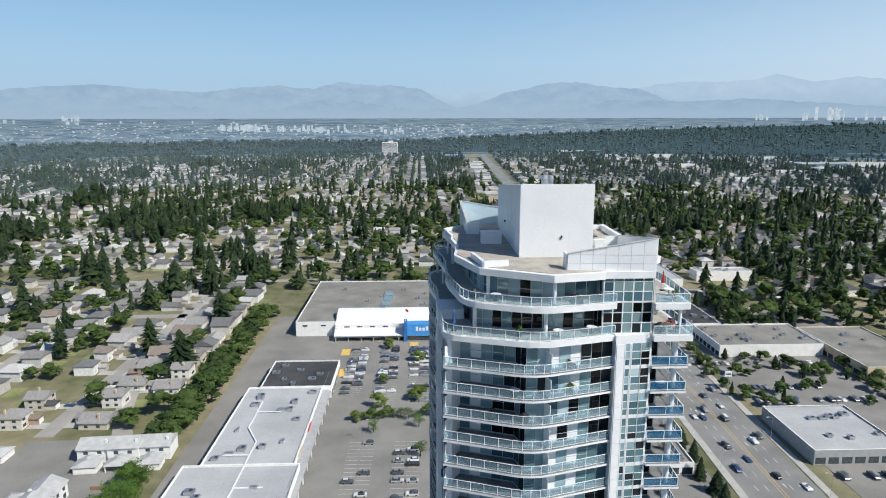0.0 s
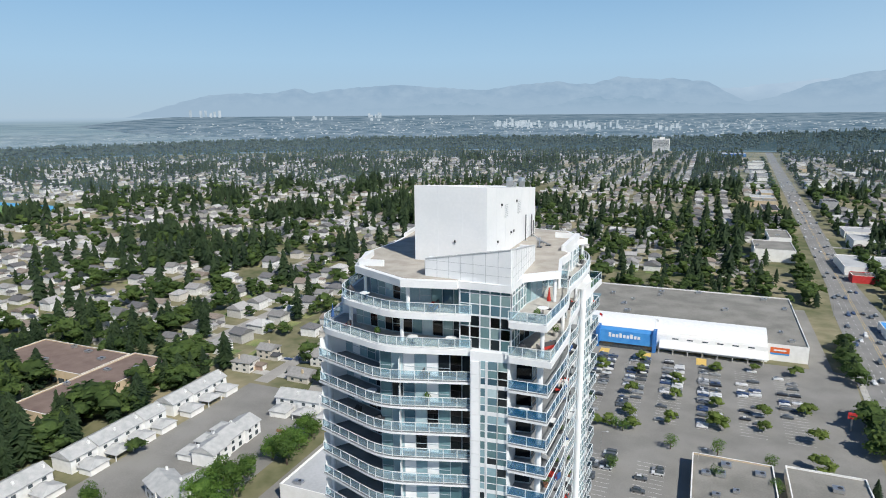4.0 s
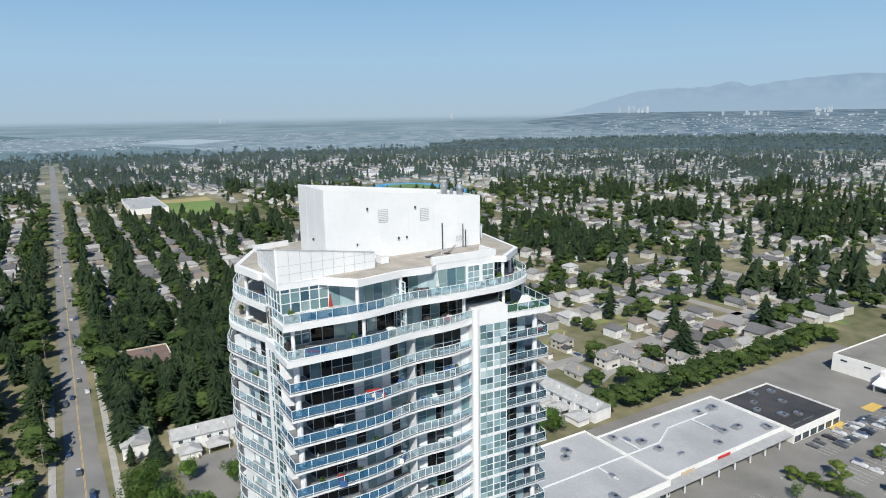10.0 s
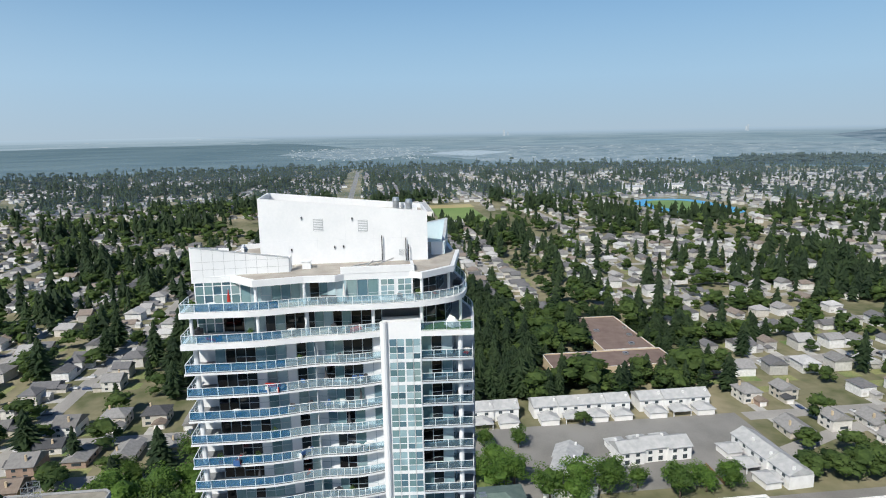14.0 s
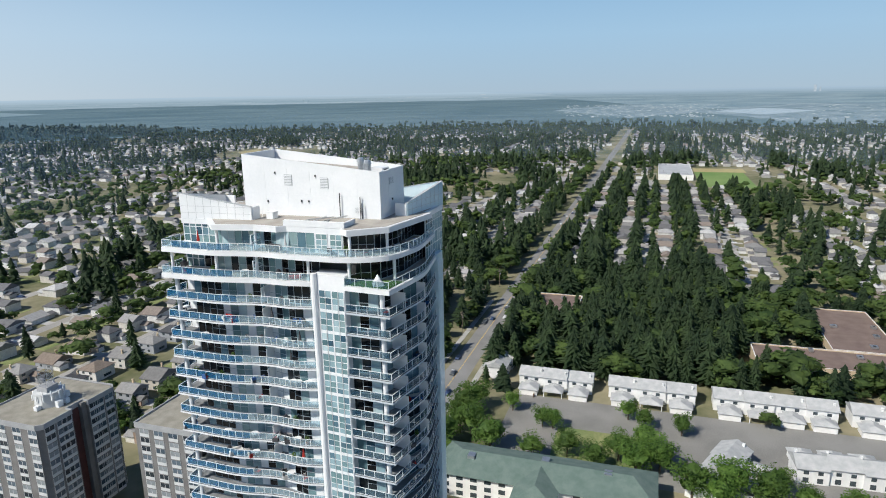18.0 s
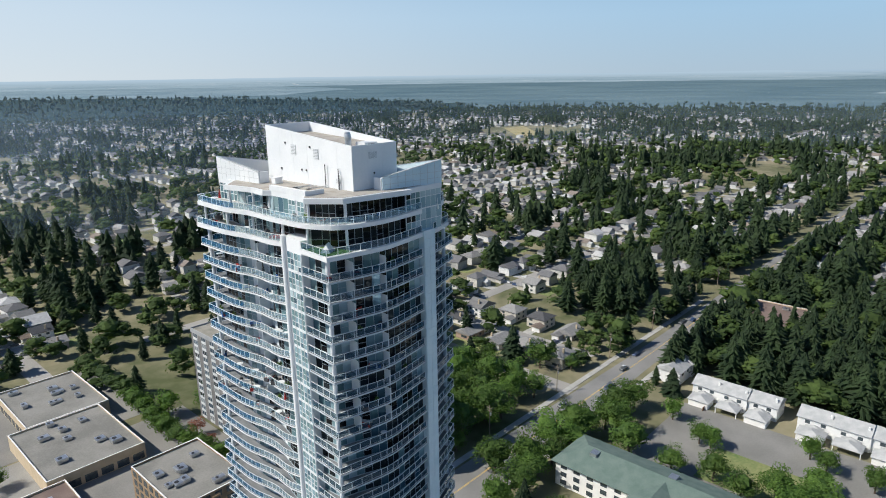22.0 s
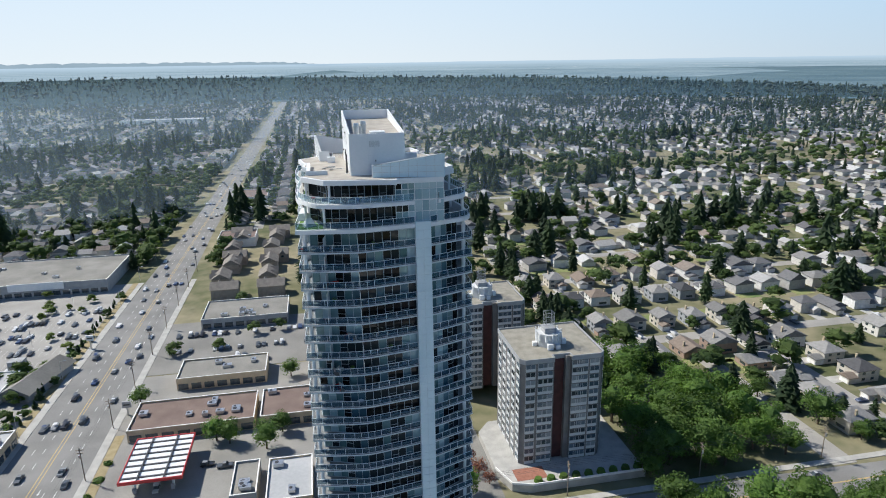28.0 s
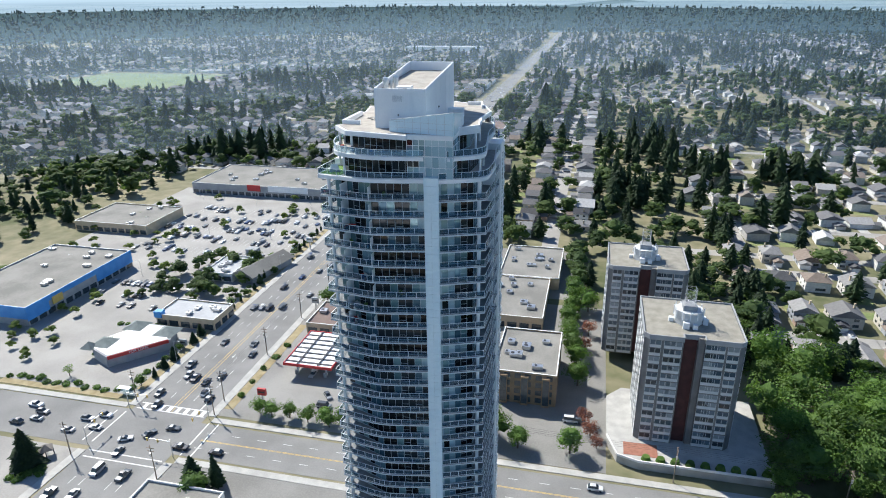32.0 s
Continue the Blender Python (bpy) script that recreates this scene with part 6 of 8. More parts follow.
ICO = [(0, -1, 1.618), (0, 1, 1.618), (0, -1, -1.618), (0, 1, -1.618), (1.618, 0, 1), (-1.618, 0, 1), (1.618, 0, -1), (-1.618, 0, -1), (1, 1.618, 0), (-1, 1.618, 0), (1, -1.618, 0), (-1, -1.618, 0)]
ICO_FACES = [(a, b, c) for a, b, c in itertools.combinations(range(12), 3) if all(abs(math.dist(ICO[u], ICO[v]) - 2) < 0.01 for u, v in ((a, b), (b, c), (a, c)))]


def clumps(shape, r, centres, tight):
    """Dense uneven masses of foliage round the centres (x, y, z, radius)."""
    for cx, cy, cz, rad in centres:
        turn = r.uniform(0, 6.28)
        c, s_ = math.cos(turn), math.sin(turn)
        k = rad * tight / 1.9
        pts = []
        for x, y, z in ICO:
            j = k * r.uniform(0.72, 1.28)
            pts.append((cx + (c * x - s_ * y) * j, cy + (s_ * x + c * y) * j, cz + z * j * 0.9))
        shape.add(pts, ICO_FACES)


def full_broadleaf(seed, lobes, per, leaf, spread=1.0, tight=1.0):
    """A broad-leaved crown with dense masses inside and loose leaves over them."""
    r = random.Random(seed)
    crown = Shape()
    centres = [(0, 0, 7.2, 2.3)]
    for i in range(lobes):
        a, z = 2.4 * i + r.uniform(-0.4, 0.4), r.uniform(3.2, 8.2)
        d = r.uniform(1.2, 2.5) * spread * (1 - max(0, z - 6.2) * 0.17)
        centres.append((d * math.cos(a), d * math.sin(a), z, r.uniform(1.2, 2.0)))
    clumps(crown, r, centres, tight)
    for cx, cy, cz, rad in centres if per else ():
        for _ in range(per):
            u = Vector((r.gauss(0, 1), r.gauss(0, 1), r.gauss(0.3, 1))).normalized()
            q = Vector((cx, cy, cz)) + u * rad * r.uniform(0.85, 1.15)
            n = (u + Vector((r.uniform(-0.8, 0.8), r.uniform(-0.8, 0.8), r.uniform(-0.3, 0.8)))).normalized()
            t = n.orthogonal().normalized() * leaf * r.uniform(0.6, 1.2)
            b = n.cross(t) * 0.7
            crown.add([q - t, q - b, q + t, q + b], [(0, 1, 2, 3)])
    return crown


def skirts(shape, r, whorls, points, wide=1.0, reach_in=1.0):
    """Ragged, drooping skirts of boughs up a conifer ten metres high."""
    for i in range(whorls):
        f = i / whorls
        z = 0.9 + 8.9 * f
        reach = (2.05 * (1 - f ** 1.25) ** 0.8 * (0.72 + 0.28 * min(1, f * 5)) + 0.12) * wide * reach_in * r.uniform(0.78, 1.15)
        up = 8.9 / whorls * r.uniform(1.5, 1.9) + 0.25
        ox, oy, turn = r.uniform(-0.12, 0.12), r.uniform(-0.12, 0.12), r.uniform(0, 6.28)
        rim = []
        for k in range(points):
            a = turn + 2 * math.pi * (k + r.uniform(-0.25, 0.25)) / points
            d = reach * (r.uniform(0.8, 1.3) if k % 2 else r.uniform(0.42, 0.75))
            rim.append((ox + d * math.cos(a), oy + d * math.sin(a), z + (r.uniform(-0.35, 0.1) if k % 2 else r.uniform(0.0, 0.35)) * up))
        n = len(rim)
        shape.add([(ox * 0.5, oy * 0.5, min(z + up, 10.1))] + rim, [(0, 1 + k, 1 + (k + 1) % n) for k in range(n)])
    return shape


TREES = {}
for i in range(4):
    t, c = broadleaf(10 + i, 16, 92, 0.245, 1.05 + 0.14 * i)
    rr_ = random.Random(80 + i)
    clumps(c, rr_, [(0, 0, 7.0, 2.0), (0, 0, 5.2, 2.1)] + [(1.6 * math.cos(a), 1.6 * math.sin(a), 4.6 + (a * 7) % 2.6, 1.5) for a in (0.3, 1.5, 2.8, 4.1, 5.4)], 0.95)
    TREES["broad", i] = (t.mesh("trunk", bark), c.mesh("crown", leaf_green))
    t, c = conifer(20 + i, 22, 9, 1.0 + 0.16 * i)
    skirts(c, random.Random(84 + i), 22, 15, 1.0 + 0.16 * i, 0.85)
    TREES["fir", i] = (t.mesh("trunk", bark), c.mesh("crown", leaf_dark))
for i in range(2):
    t, c = broadleaf(30 + i, 12, 70, 0.3, 1.1)
    TREES["purple", i] = (t.mesh("trunk", bark), c.mesh("crown", leaf_purple))
    TREES["rust", i] = (TREES["purple", i][0], c.mesh("crown", leaf_rust))
    t, c = broadleaf(34 + i, 9, 50, 0.32, 0.85)
    TREES["small", i] = (t.mesh("trunk", bark), c.mesh("crown", leaf_green))
LOW = {}
for i in range(4):
    lr = random.Random(40 + i)
    LOW["broad", i] = full_broadleaf(40 + i, 7, 26, 0.47, 1.05 + 0.1 * i, 0.86)
    LOW["fir", i] = skirts(Shape(), lr, 21, 15, 0.9 + 0.16 * i)
    LOW["broad_mid", i] = full_broadleaf(50 + i, 5, 8, 0.95, 1.0 + 0.1 * i, 0.86)
    LOW["fir_mid", i] = skirts(Shape(), lr, 9, 9, 0.9 + 0.16 * i)
    LOW["broad_far", i] = full_broadleaf(60 + i, 1 if i < 2 else 2, 0, 0, 0.9)
    LOW["fir_far", i] = skirts(Shape(), lr, 5, 6, 0.95 + 0.16 * i)


def joined(name, shape_list, places, material, label, category):
    """Many copies of a few shapes as one mesh; places: (shape key, x, y, z, height factor, width factor, turn)."""
    vs, fs, k = [], [], 0
    loops, starts, at = [], [], 0
    for key, x, y, z, sh, sw, turn in places:
        base, faces = shape_list[key]
        c, s = math.cos(turn), math.sin(turn)
        m = np.array([[c * sw, -s * sw, 0], [s * sw, c * sw, 0], [0, 0, sh]])
        vs.append(base @ m.T + (x, y, z))
        for size, arr in faces:
            fs.append((size, arr + k))
        k += len(base)
    me = bpy.data.meshes.new(name)
    v = np.concatenate(vs)
    loop = np.concatenate([a.ravel() for _, a in fs])
    size = np.concatenate([np.full(len(a), n) for n, a in fs])
    start = np.concatenate([[0], np.cumsum(size)[:-1]])
    me.vertices.add(len(v))
    me.vertices.foreach_set("co", v.ravel())
    me.loops.add(len(loop))
    me.loops.foreach_set("vertex_index", loop.astype(np.int32))
    me.polygons.add(len(size))
    me.polygons.foreach_set("loop_start", start.astype(np.int32))
    me.materials.append(material)
    me.update(calc_edges=True)
    me.shade_flat()
    return tagged(new(name, me), label, category, kind="stuff")


def arrays(shape):
    """A shape as numpy arrays, its faces sorted by size."""
    by = {}
    for f in shape.f:
        by.setdefault(len(f), []).append(f)
    return np.array(shape.v, float), [(n, np.array(a)) for n, a in by.items()]


def house_parts(seed, two, gable, w, d):
    """Shapes of one detached house that faces -y: wall, roof, garage wing with its own roof, doors, windows, chimney."""
    h = 5.3 if two else 3.0
    r = random.Random(seed)
    out = {"wall": Shape().box(-w / 2, -d / 2, 0, w / 2, d / 2, h)}
    o, rise_ = 0.55, (w if gable else d) * 0.25

    def roof(x0, y0, x1, y1, z, up, gable_y):
        s = Shape()
        x0, y0, x1, y1 = x0 - o, y0 - o, x1 + o, y1 + o
        if gable_y:
            m = (x0 + x1) / 2
            s.add([(x0, y0, z), (x1, y0, z), (x1, y1, z), (x0, y1, z), (m, y0, z + up), (m, y1, z + up), (x0, y0, z - 0.18), (x1, y0, z - 0.18), (x1, y1, z - 0.18), (x0, y1, z - 0.18)],
                  [(0, 4, 5, 3), (4, 1, 2, 5), (0, 1, 4), (2, 3, 5), (6, 7, 1, 0), (7, 8, 2, 1), (8, 9, 3, 2), (9, 6, 0, 3), (9, 8, 7, 6)])
        else:
            k = min(x1 - x0, y1 - y0) / 2 * 0.9
            if x1 - x0 > y1 - y0:
                a, b = (x0 + k, (y0 + y1) / 2), (x1 - k, (y0 + y1) / 2)
                top = [(0, 1, 5, 4), (1, 2, 5), (2, 3, 4, 5), (3, 0, 4)]
            else:
                a, b = ((x0 + x1) / 2, y0 + k), ((x0 + x1) / 2, y1 - k)
                top = [(0, 1, 4), (1, 2, 5, 4), (2, 3, 5), (3, 0, 4, 5)]
            s.add([(x0, y0, z), (x1, y0, z), (x1, y1, z), (x0, y1, z), (*a, z + up), (*b, z + up), (x0, y0, z - 0.18), (x1, y0, z - 0.18), (x1, y1, z - 0.18), (x0, y1, z - 0.18)],
                  top + [(6, 7, 1, 0), (7, 8, 2, 1), (8, 9, 3, 2), (9, 6, 0, 3), (9, 8, 7, 6)])
        return s

    out["roof"] = roof(-w / 2, -d / 2, w / 2, d / 2, h + 0.1, rise_, gable)
    side = 1 if r.random() < 0.5 else -1
    g0, g1 = (0.4, w / 2) if side > 0 else (-w / 2, -0.4)
    out["garage"] = Shape().box(g0, -d / 2 - 4.2, 0, g1, -d / 2 + 0.1, 2.7)
    out["garage_roof"] = roof(g0, -d / 2 - 4.2, g1, -d / 2 - 0.3, 2.8, 1.3, True)
    out["garage_door"] = Shape().box(g0 + 0.5, -d / 2 - 4.26, 0.05, g1 - 0.5, -d / 2 - 4.2, 2.2)
    fx = -side * w * 0.26
    out["front_window"] = Shape().box(fx - 1.2, -d / 2 - 0.05, 0.9, fx + 1.2, -d / 2, 2.2)
    if two:
        out["upper_window"] = Shape().box(fx - 1.0, -d / 2 - 0.05, 3.6, fx + 1.0, -d / 2, 4.8)
    for sx in (-1, 1):
        for j, (v0, z0) in enumerate(((-0.3, 0.95), (0.12, 0.95)) + (((-0.3, 3.55), (0.12, 3.55)) if two else ())):
            out["side_%d_%d_window" % (sx, j)] = Shape().box(min(sx * w / 2, sx * (w / 2 + 0.05)), d * v0, z0, max(sx * w / 2, sx * (w / 2 + 0.05)), d * v0 + 1.5, z0 + 1.15)
    out["front_door"] = Shape().box(-side * 0.3 - 0.5, -d / 2 - 0.06, 0.05, -side * 0.3 + 0.5, -d / 2, 2.1)
    out["back_window"] = Shape().box(-w * 0.3, d / 2, 1.0, w * 0.1, d / 2 + 0.05, 2.2)
    out["chimney"] = Shape().box(side * -w * 0.3 - 0.35, d * 0.12, h, side * -w * 0.3 + 0.35, d * 0.12 + 0.8, h + rise_ + 0.7)
    return out


HOUSE_MATERIAL = {"wall": house_wall, "garage": house_wall, "roof": house_roof, "garage_roof": house_roof, "garage_door": stucco_white, "front_window": window_dark, "upper_window": window_dark, "back_window": window_dark, "front_door": stucco_tan, "chimney": stucco_tan}
HOUSES, FAR_WALLS, FAR_TOPS = [], [], []
for i in range(7):
    p = house_parts(i, i % 3 != 2, i not in (1, 4), 9.2 + (i * 1.7) % 3.4, 9.0 + (i * 1.3) % 3.4)
    HOUSES.append({k: s.mesh(k, HOUSE_MATERIAL.get(k, window_dark)) for k, s in p.items()})
    FAR_WALLS += [arrays(Shape().add(p["wall"].v, p["wall"].f).add(p["garage"].v, p["garage"].f).add(p["front_window"].v, p["front_window"].f)), arrays(p["wall"])]
    FAR_TOPS += [arrays(Shape().add(p["roof"].v, p["roof"].f).add(p["garage_roof"].v, p["garage_roof"].f)), arrays(p["roof"])]

# ---- where things stand ----
BLOCKED = [(-116, 55, 100, 395), (-60, -28, 90, 110), (86, -2300, 124, 700), (-2300, -52, 900, -26), (15, -225, 90, -50), (-30, -225, 60, -130), (-32, -135, 16, -60), (-86, -146, -32, -55), (122, -350, 285, -52), (124, 105, 260, 345),
           (-200, -12, -118, 166), (-120, -26, -92, 55), (-318, 90, -220, 166), (-306, -26, -262, 10), (-1290, 515, -1180, 725), (-1062, 445, -808, 600), (-1060, 50, -830, 190), (440, 2250, 760, 2320), (-170, 2180, -60, 2260), (-1310, -900, -1060, -670), (610, -970, 870, -770), (240, -1540, 450, -1480), (-150, -1970, -10, -1920), (550, 1830, 650, 1890), (950, 1530, 1250, 1610), (30, 2020, 140, 2090), (128, -700, 300, -565), (126, 480, 185, 570), (200, 405, 255, 430), (24, -432, 88, -212)] + ROADSIDE


def blocked(x, y, pad=0.0):
    if x > 124 and y > 0 and x < scott_x(y) + 22:
        return True
    if y > 440 and abs(x - scott_x(y)) < 22:
        return True
    return any(a - pad < x < c + pad and b - pad < y < d + pad for a, b, c, d in BLOCKED)


def unseen(x, y):
    """The sector behind the camera's back all along."""
    return x > 250 and abs(y) < 0.75 * x - 60


STREETS = [(-180, 260, -165, 445), (-160, 165, -138, 220), (-174, 215, -150, 262), (-260, 327, -172, 341), (-18, -2200, -3, -225), (-163, -147, -148, -47), (-420, -248, -60, -234), (-121, -360, -107, -245), (-700, 183, -320, 197), (-420, 420, -60, 434)]
DENSER = 0.85


def clump(x, y):
    """How leafy a spot is: trees gather in patches."""
    c = math.sin(x / 61 + 1.3) + math.sin(y / 53 + 0.4) + math.sin((x + y) / 97 + 2.1) + math.sin((x - 0.6 * y) / 37)
    return 0.35 if c < -0.4 else (0.9 if c < 0.8 else 2.0)


def wooded(x, y):
    """How heavily the suburb is wooded, by bearing and distance: densest towards the bog in the west."""
    b, r = math.degrees(math.atan2(-x, y)) % 360, math.hypot(x, y)
    k = 0.95 if r < 450 else 0.66
    if 82 < b < 118 and r > 330:
        k *= 2.7 if r < 1200 else 2.0
    elif 166 < b < 197 and r < 950:
        k *= 1.7
    elif 118 <= b < 178:
        k *= 0.85 if r < 900 else 1.2
    elif b > 322:
        k *= 1.25
    elif 178 <= b <= 240:
        k *= 1.15
    return k


rng = random.Random(11)
house_places, tree_places, street_shape, lawn_shape, drive_shape = [], [], Shape(), Shape(), Shape()


def zone(x0, y0, x1, y1, upright, pitch, step, leafy=1.0, first=None):
    """Rows of houses back to back along parallel streets, with trees in their yards."""
    s = (x0 if upright else y0) + pitch / 2 if first is None else first
    lo, hi = (y0, y1) if upright else (x0, x1)
    while s < (x1 if upright else y1):
        run = lo
        while run < hi - 20:
            mid = (s, run + 12) if upright else (run + 12, s)
            if not blocked(*mid, 4) and not unseen(*mid):
                STREETS.append((s - 6, run, s + 6, run + 24) if upright else (run, s - 6, run + 24, s + 6))
                street_shape.prism(rect(s - 4, run, s + 4, run + 24.2) if upright else rect(run, s - 4, run + 24.2, s + 4), -0.2, 0.045)
            run += 24
        for side in (-1, 1):
            u = lo + rng.uniform(8, 14)
            while u < hi - 8:
                off = s + side * (16.5 + rng.uniform(-1.2, 1.2))
                x, y = (off, u) if upright else (u, off)
                turn = (90 if side < 0 else -90) if upright else (180 if side < 0 else 0)
                if not blocked(x, y, 9) and not unseen(x, y) and rng.random() < 0.93:
                    house_places.append((rng.randrange(7), x, y, turn))
                    n = rng.choice((1, 1, 2, 2, 3))
                    for _ in range(round(n * leafy * DENSER * 0.8 * clump(x, y) * wooded(x, y) + rng.random() * 0.4)):
                        back = side * rng.uniform(25, pitch / 2) if rng.random() < 0.7 else side * rng.uniform(5.5, 8.5)
                        v = u + rng.uniform(-8, 8)
                        tx, ty = (s + back, v) if upright else (v, s + back)
                        if not blocked(tx, ty, 2):
                            kind = "fir" if rng.random() < (0.22 if tx > 124 and ty < 0 else 0.36 if ty < -130 else 0.42 if math.hypot(tx, ty) < 450 else 0.5) else ("broad" if rng.random() < 0.93 else "purple")
                            tree_places.append((kind, tx, ty, rng.triangular(11, 30, 17) if kind == "fir" else rng.uniform(7, 15)))
                u += step * rng.uniform(0.92, 1.12)
        s += pitch


zone(-700, 168, -145, 440, True, 66, 18, 1.3, -634)
zone(-700, -620, -88, -135, False, 68, 16.5, 1.0, -559)
for i in range(11):
    house_places.append((rng.randrange(7), -137 + rng.uniform(-1, 1), 214 + i * 17.5, -90))
zone(-80, -1000, 84, -232, True, 70, 16.5, 1.3, -10.5)
zone(-900, -130, -330, 160, False, 68, 17.5, 1.9)
zone(126, -1000, 900, -352, False, 56, 14.5, 1.3)
zone(168, 350, 800, 900, False, 66, 17.5, 1.9)
zone(-215, -130, -165, -55, True, 60, 17, 1.5, -190)
block = 230
for bx in range(-10, 10):
    for by in range(-10, 10):
        x0, y0 = bx * block, by * block
        cx, cy = x0 + block / 2, y0 + block / 2
        far = math.hypot(cx, cy)
        inside = (-700 < cx < 800 and -620 < cy < 440) or (-80 < cx < 900 and -1000 < cy < -232) or (-900 < cx < -330 and -130 < cy < 160) or (168 < cx < 800 and 350 < cy < 900)
        if far > 2080 or inside or unseen(cx, cy):
            continue
        zone(x0, y0, x0 + block, y0 + block, rng.random() < 0.5, 70 if far < 1200 else 82, 18.5 if far < 1200 else 23, 1.55 if far < 1200 else 1.6)


def grove(x0, y0, x1, y1, n, share, h0, h1, pad=1.5):
    """A stand of trees; share of them are conifers."""
    for _ in range(n):
        x, y = rng.uniform(x0, x1), rng.uniform(y0, y1)
        if not blocked(x, y, pad) and not unseen(x, y):
            fir = rng.random() < share
            tree_places.append(("fir" if fir else "broad", x, y, rng.uniform(h0, h1) * (1 if fir else 0.62)))


grove(-262, -24, -200, 92, 120, 0.85, 17, 25)
grove(-330, 10, -262, 128, 90, 0.85, 17, 25)
grove(-222, 88, -199, 165, 22, 0.5, 12, 19)
grove(-400, -28, -300, 90, 70, 0.8, 15, 24)
grove(-335, 160, -222, 180, 26, 0.6, 12, 20)
grove(-420, -110, -300, -54, 30, 0.6, 9, 18)
grove(-300, -112, -238, -62, 30, 0.8, 13, 22)
grove(-238, -72, -166, -54, 16, 0.2, 8, 13)
grove(-330, -26, -200, -10, 26, 0.9, 15, 22)
grove(-120, -420, -60, -150, 60, 0.45, 9, 17)
grove(60, -900, 88, -230, 70, 0.6, 9, 16)
grove(-160, -132, -84, -92, 22, 0.3, 10, 16)
grove(-700, 150, -330, 185, 70, 0.6, 12, 22)
grove(-118, 398, 90, 440, 30, 0.5, 8, 14)
grove(-112, -235, -58, -148, 30, 0.35, 11, 18)
grove(-130, -150, -30, -120, 20, 0.3, 11, 17)
grove(262, -360, 460, -60, 130, 0.4, 9, 17)
grove(124, 20, 262, 104, 60, 0.3, 7, 13)
grove(-110, 398, 95, 520, 60, 0.5, 9, 18)
grove(20, -430, 90, -232, 34, 0.3, 8, 15)
grove(-700, -60, -330, -20, 90, 0.75, 13, 24)
grove(150, 430, 420, 800, 170, 0.6, 12, 22)
for _ in range(190):
    a, d = rng.uniform(0, 2 * math.pi), 430 + 1620 * rng.random() ** 0.7
    cx, cy = d * math.cos(a), d * math.sin(a)
    grove(cx - 32, cy - 26, cx + 32, cy + 26, 22, 0.88, 18, 30)
for _ in range(5200):
    a = rng.uniform(0, 2 * math.pi)
    d = rng.uniform(1900, 2330) if rng.random() < 0.8 else rng.uniform(2150, 2350)
    x, y = d * math.cos(a), d * math.sin(a)
    if not unseen(x, y) and not blocked(x, y, 6) and not (abs(x - 105) < 24 and y < 0):
        tree_places.append(("fir" if rng.random() < 0.6 else "broad", x, y, rng.uniform(11, 21) * (1 if d < 2350 else 0.7)))
# woods that climb past the edge of the plateau
for _ in range(9500):
    b = rng.uniform(-44, 58) if rng.random() < 0.6 else rng.uniform(132, 242)
    d = 2310 + (woods_end(b) - 2310) * rng.random()
    x, y = -d * math.sin(math.radians(b)), d * math.cos(math.radians(b))
    if not (abs(x - 105) < 26 and y < 0) and not (abs(x - scott_x(y)) < 26 and y < 2420 and y > 0):
        tree_places.append(("fir" if rng.random() < 0.75 else "broad", x, y, rng.uniform(12, 24)))
for _ in range(1300):
    b, d = rng.uniform(56, 134), rng.uniform(2120, 2345)
    tree_places.append(("fir" if rng.random() < 0.7 else "broad", -d * math.sin(math.radians(b)), d * math.cos(math.radians(b)), rng.uniform(11, 24)))
for _ in range(200):
    a, d = rng.uniform(-2.9, -0.6), rng.uniform(2150, 2330)
    x, y = d * math.cos(a), d * math.sin(a)
    if not unseen(x, y) and abs(x - 105) > 30:
        house_places.append((rng.randrange(7), x, y, rng.choice((0, 90))))

for _ in range(900):
    y = rng.uniform(-1600, 1900)
    x = scott_x(y) + rng.choice((-1, 1)) * rng.uniform(22, 30)
    if (y > 400 or y < -320) and not any(a - 2 < x < c + 2 and b - 2 < y < d + 2 for a, b, c, d in ROADSIDE):
        tree_places.append((rng.choice(("fir", "broad", "broad")), x, y, rng.uniform(6, 14)))

for cx, cy in ((-155, 443), (-199, 495), (-411, 344), (-298, 605), (50, 606), (192, 662), (213, 631), (-181, 390), (-466, 332), (-378, -83), (-254, -84), (-465, -65), (-277, 434), (-464, 576), (-86, -466), (-62, -319), (-383, -233), (-299, -103), (-443, -21), (-169, -534), (-80, -499), (-169, -392), (-73, -424), (240, -861), (-238, -306), (-299, -346), (-111, -394), (-294, -547), (401, -766)):
    for _ in range(11):
        x, y = cx + rng.gauss(0, 13), cy + rng.gauss(0, 10)
        if not blocked(x, y, 1):
            tree_places.append(("fir", x, y, rng.uniform(17, 28)))
for i in range(150):
    x = -190 - i * 5.5
    for y in (-24.5, -54.5):
        if rng.random() < 0.5 and not any(a < x < c and b < y < d for a, b, c, d in STREETS):
            tree_places.append((rng.choice(("fir", "fir", "broad")), x + rng.uniform(-2, 2), y + rng.uniform(-3, 3), rng.uniform(9, 20)))

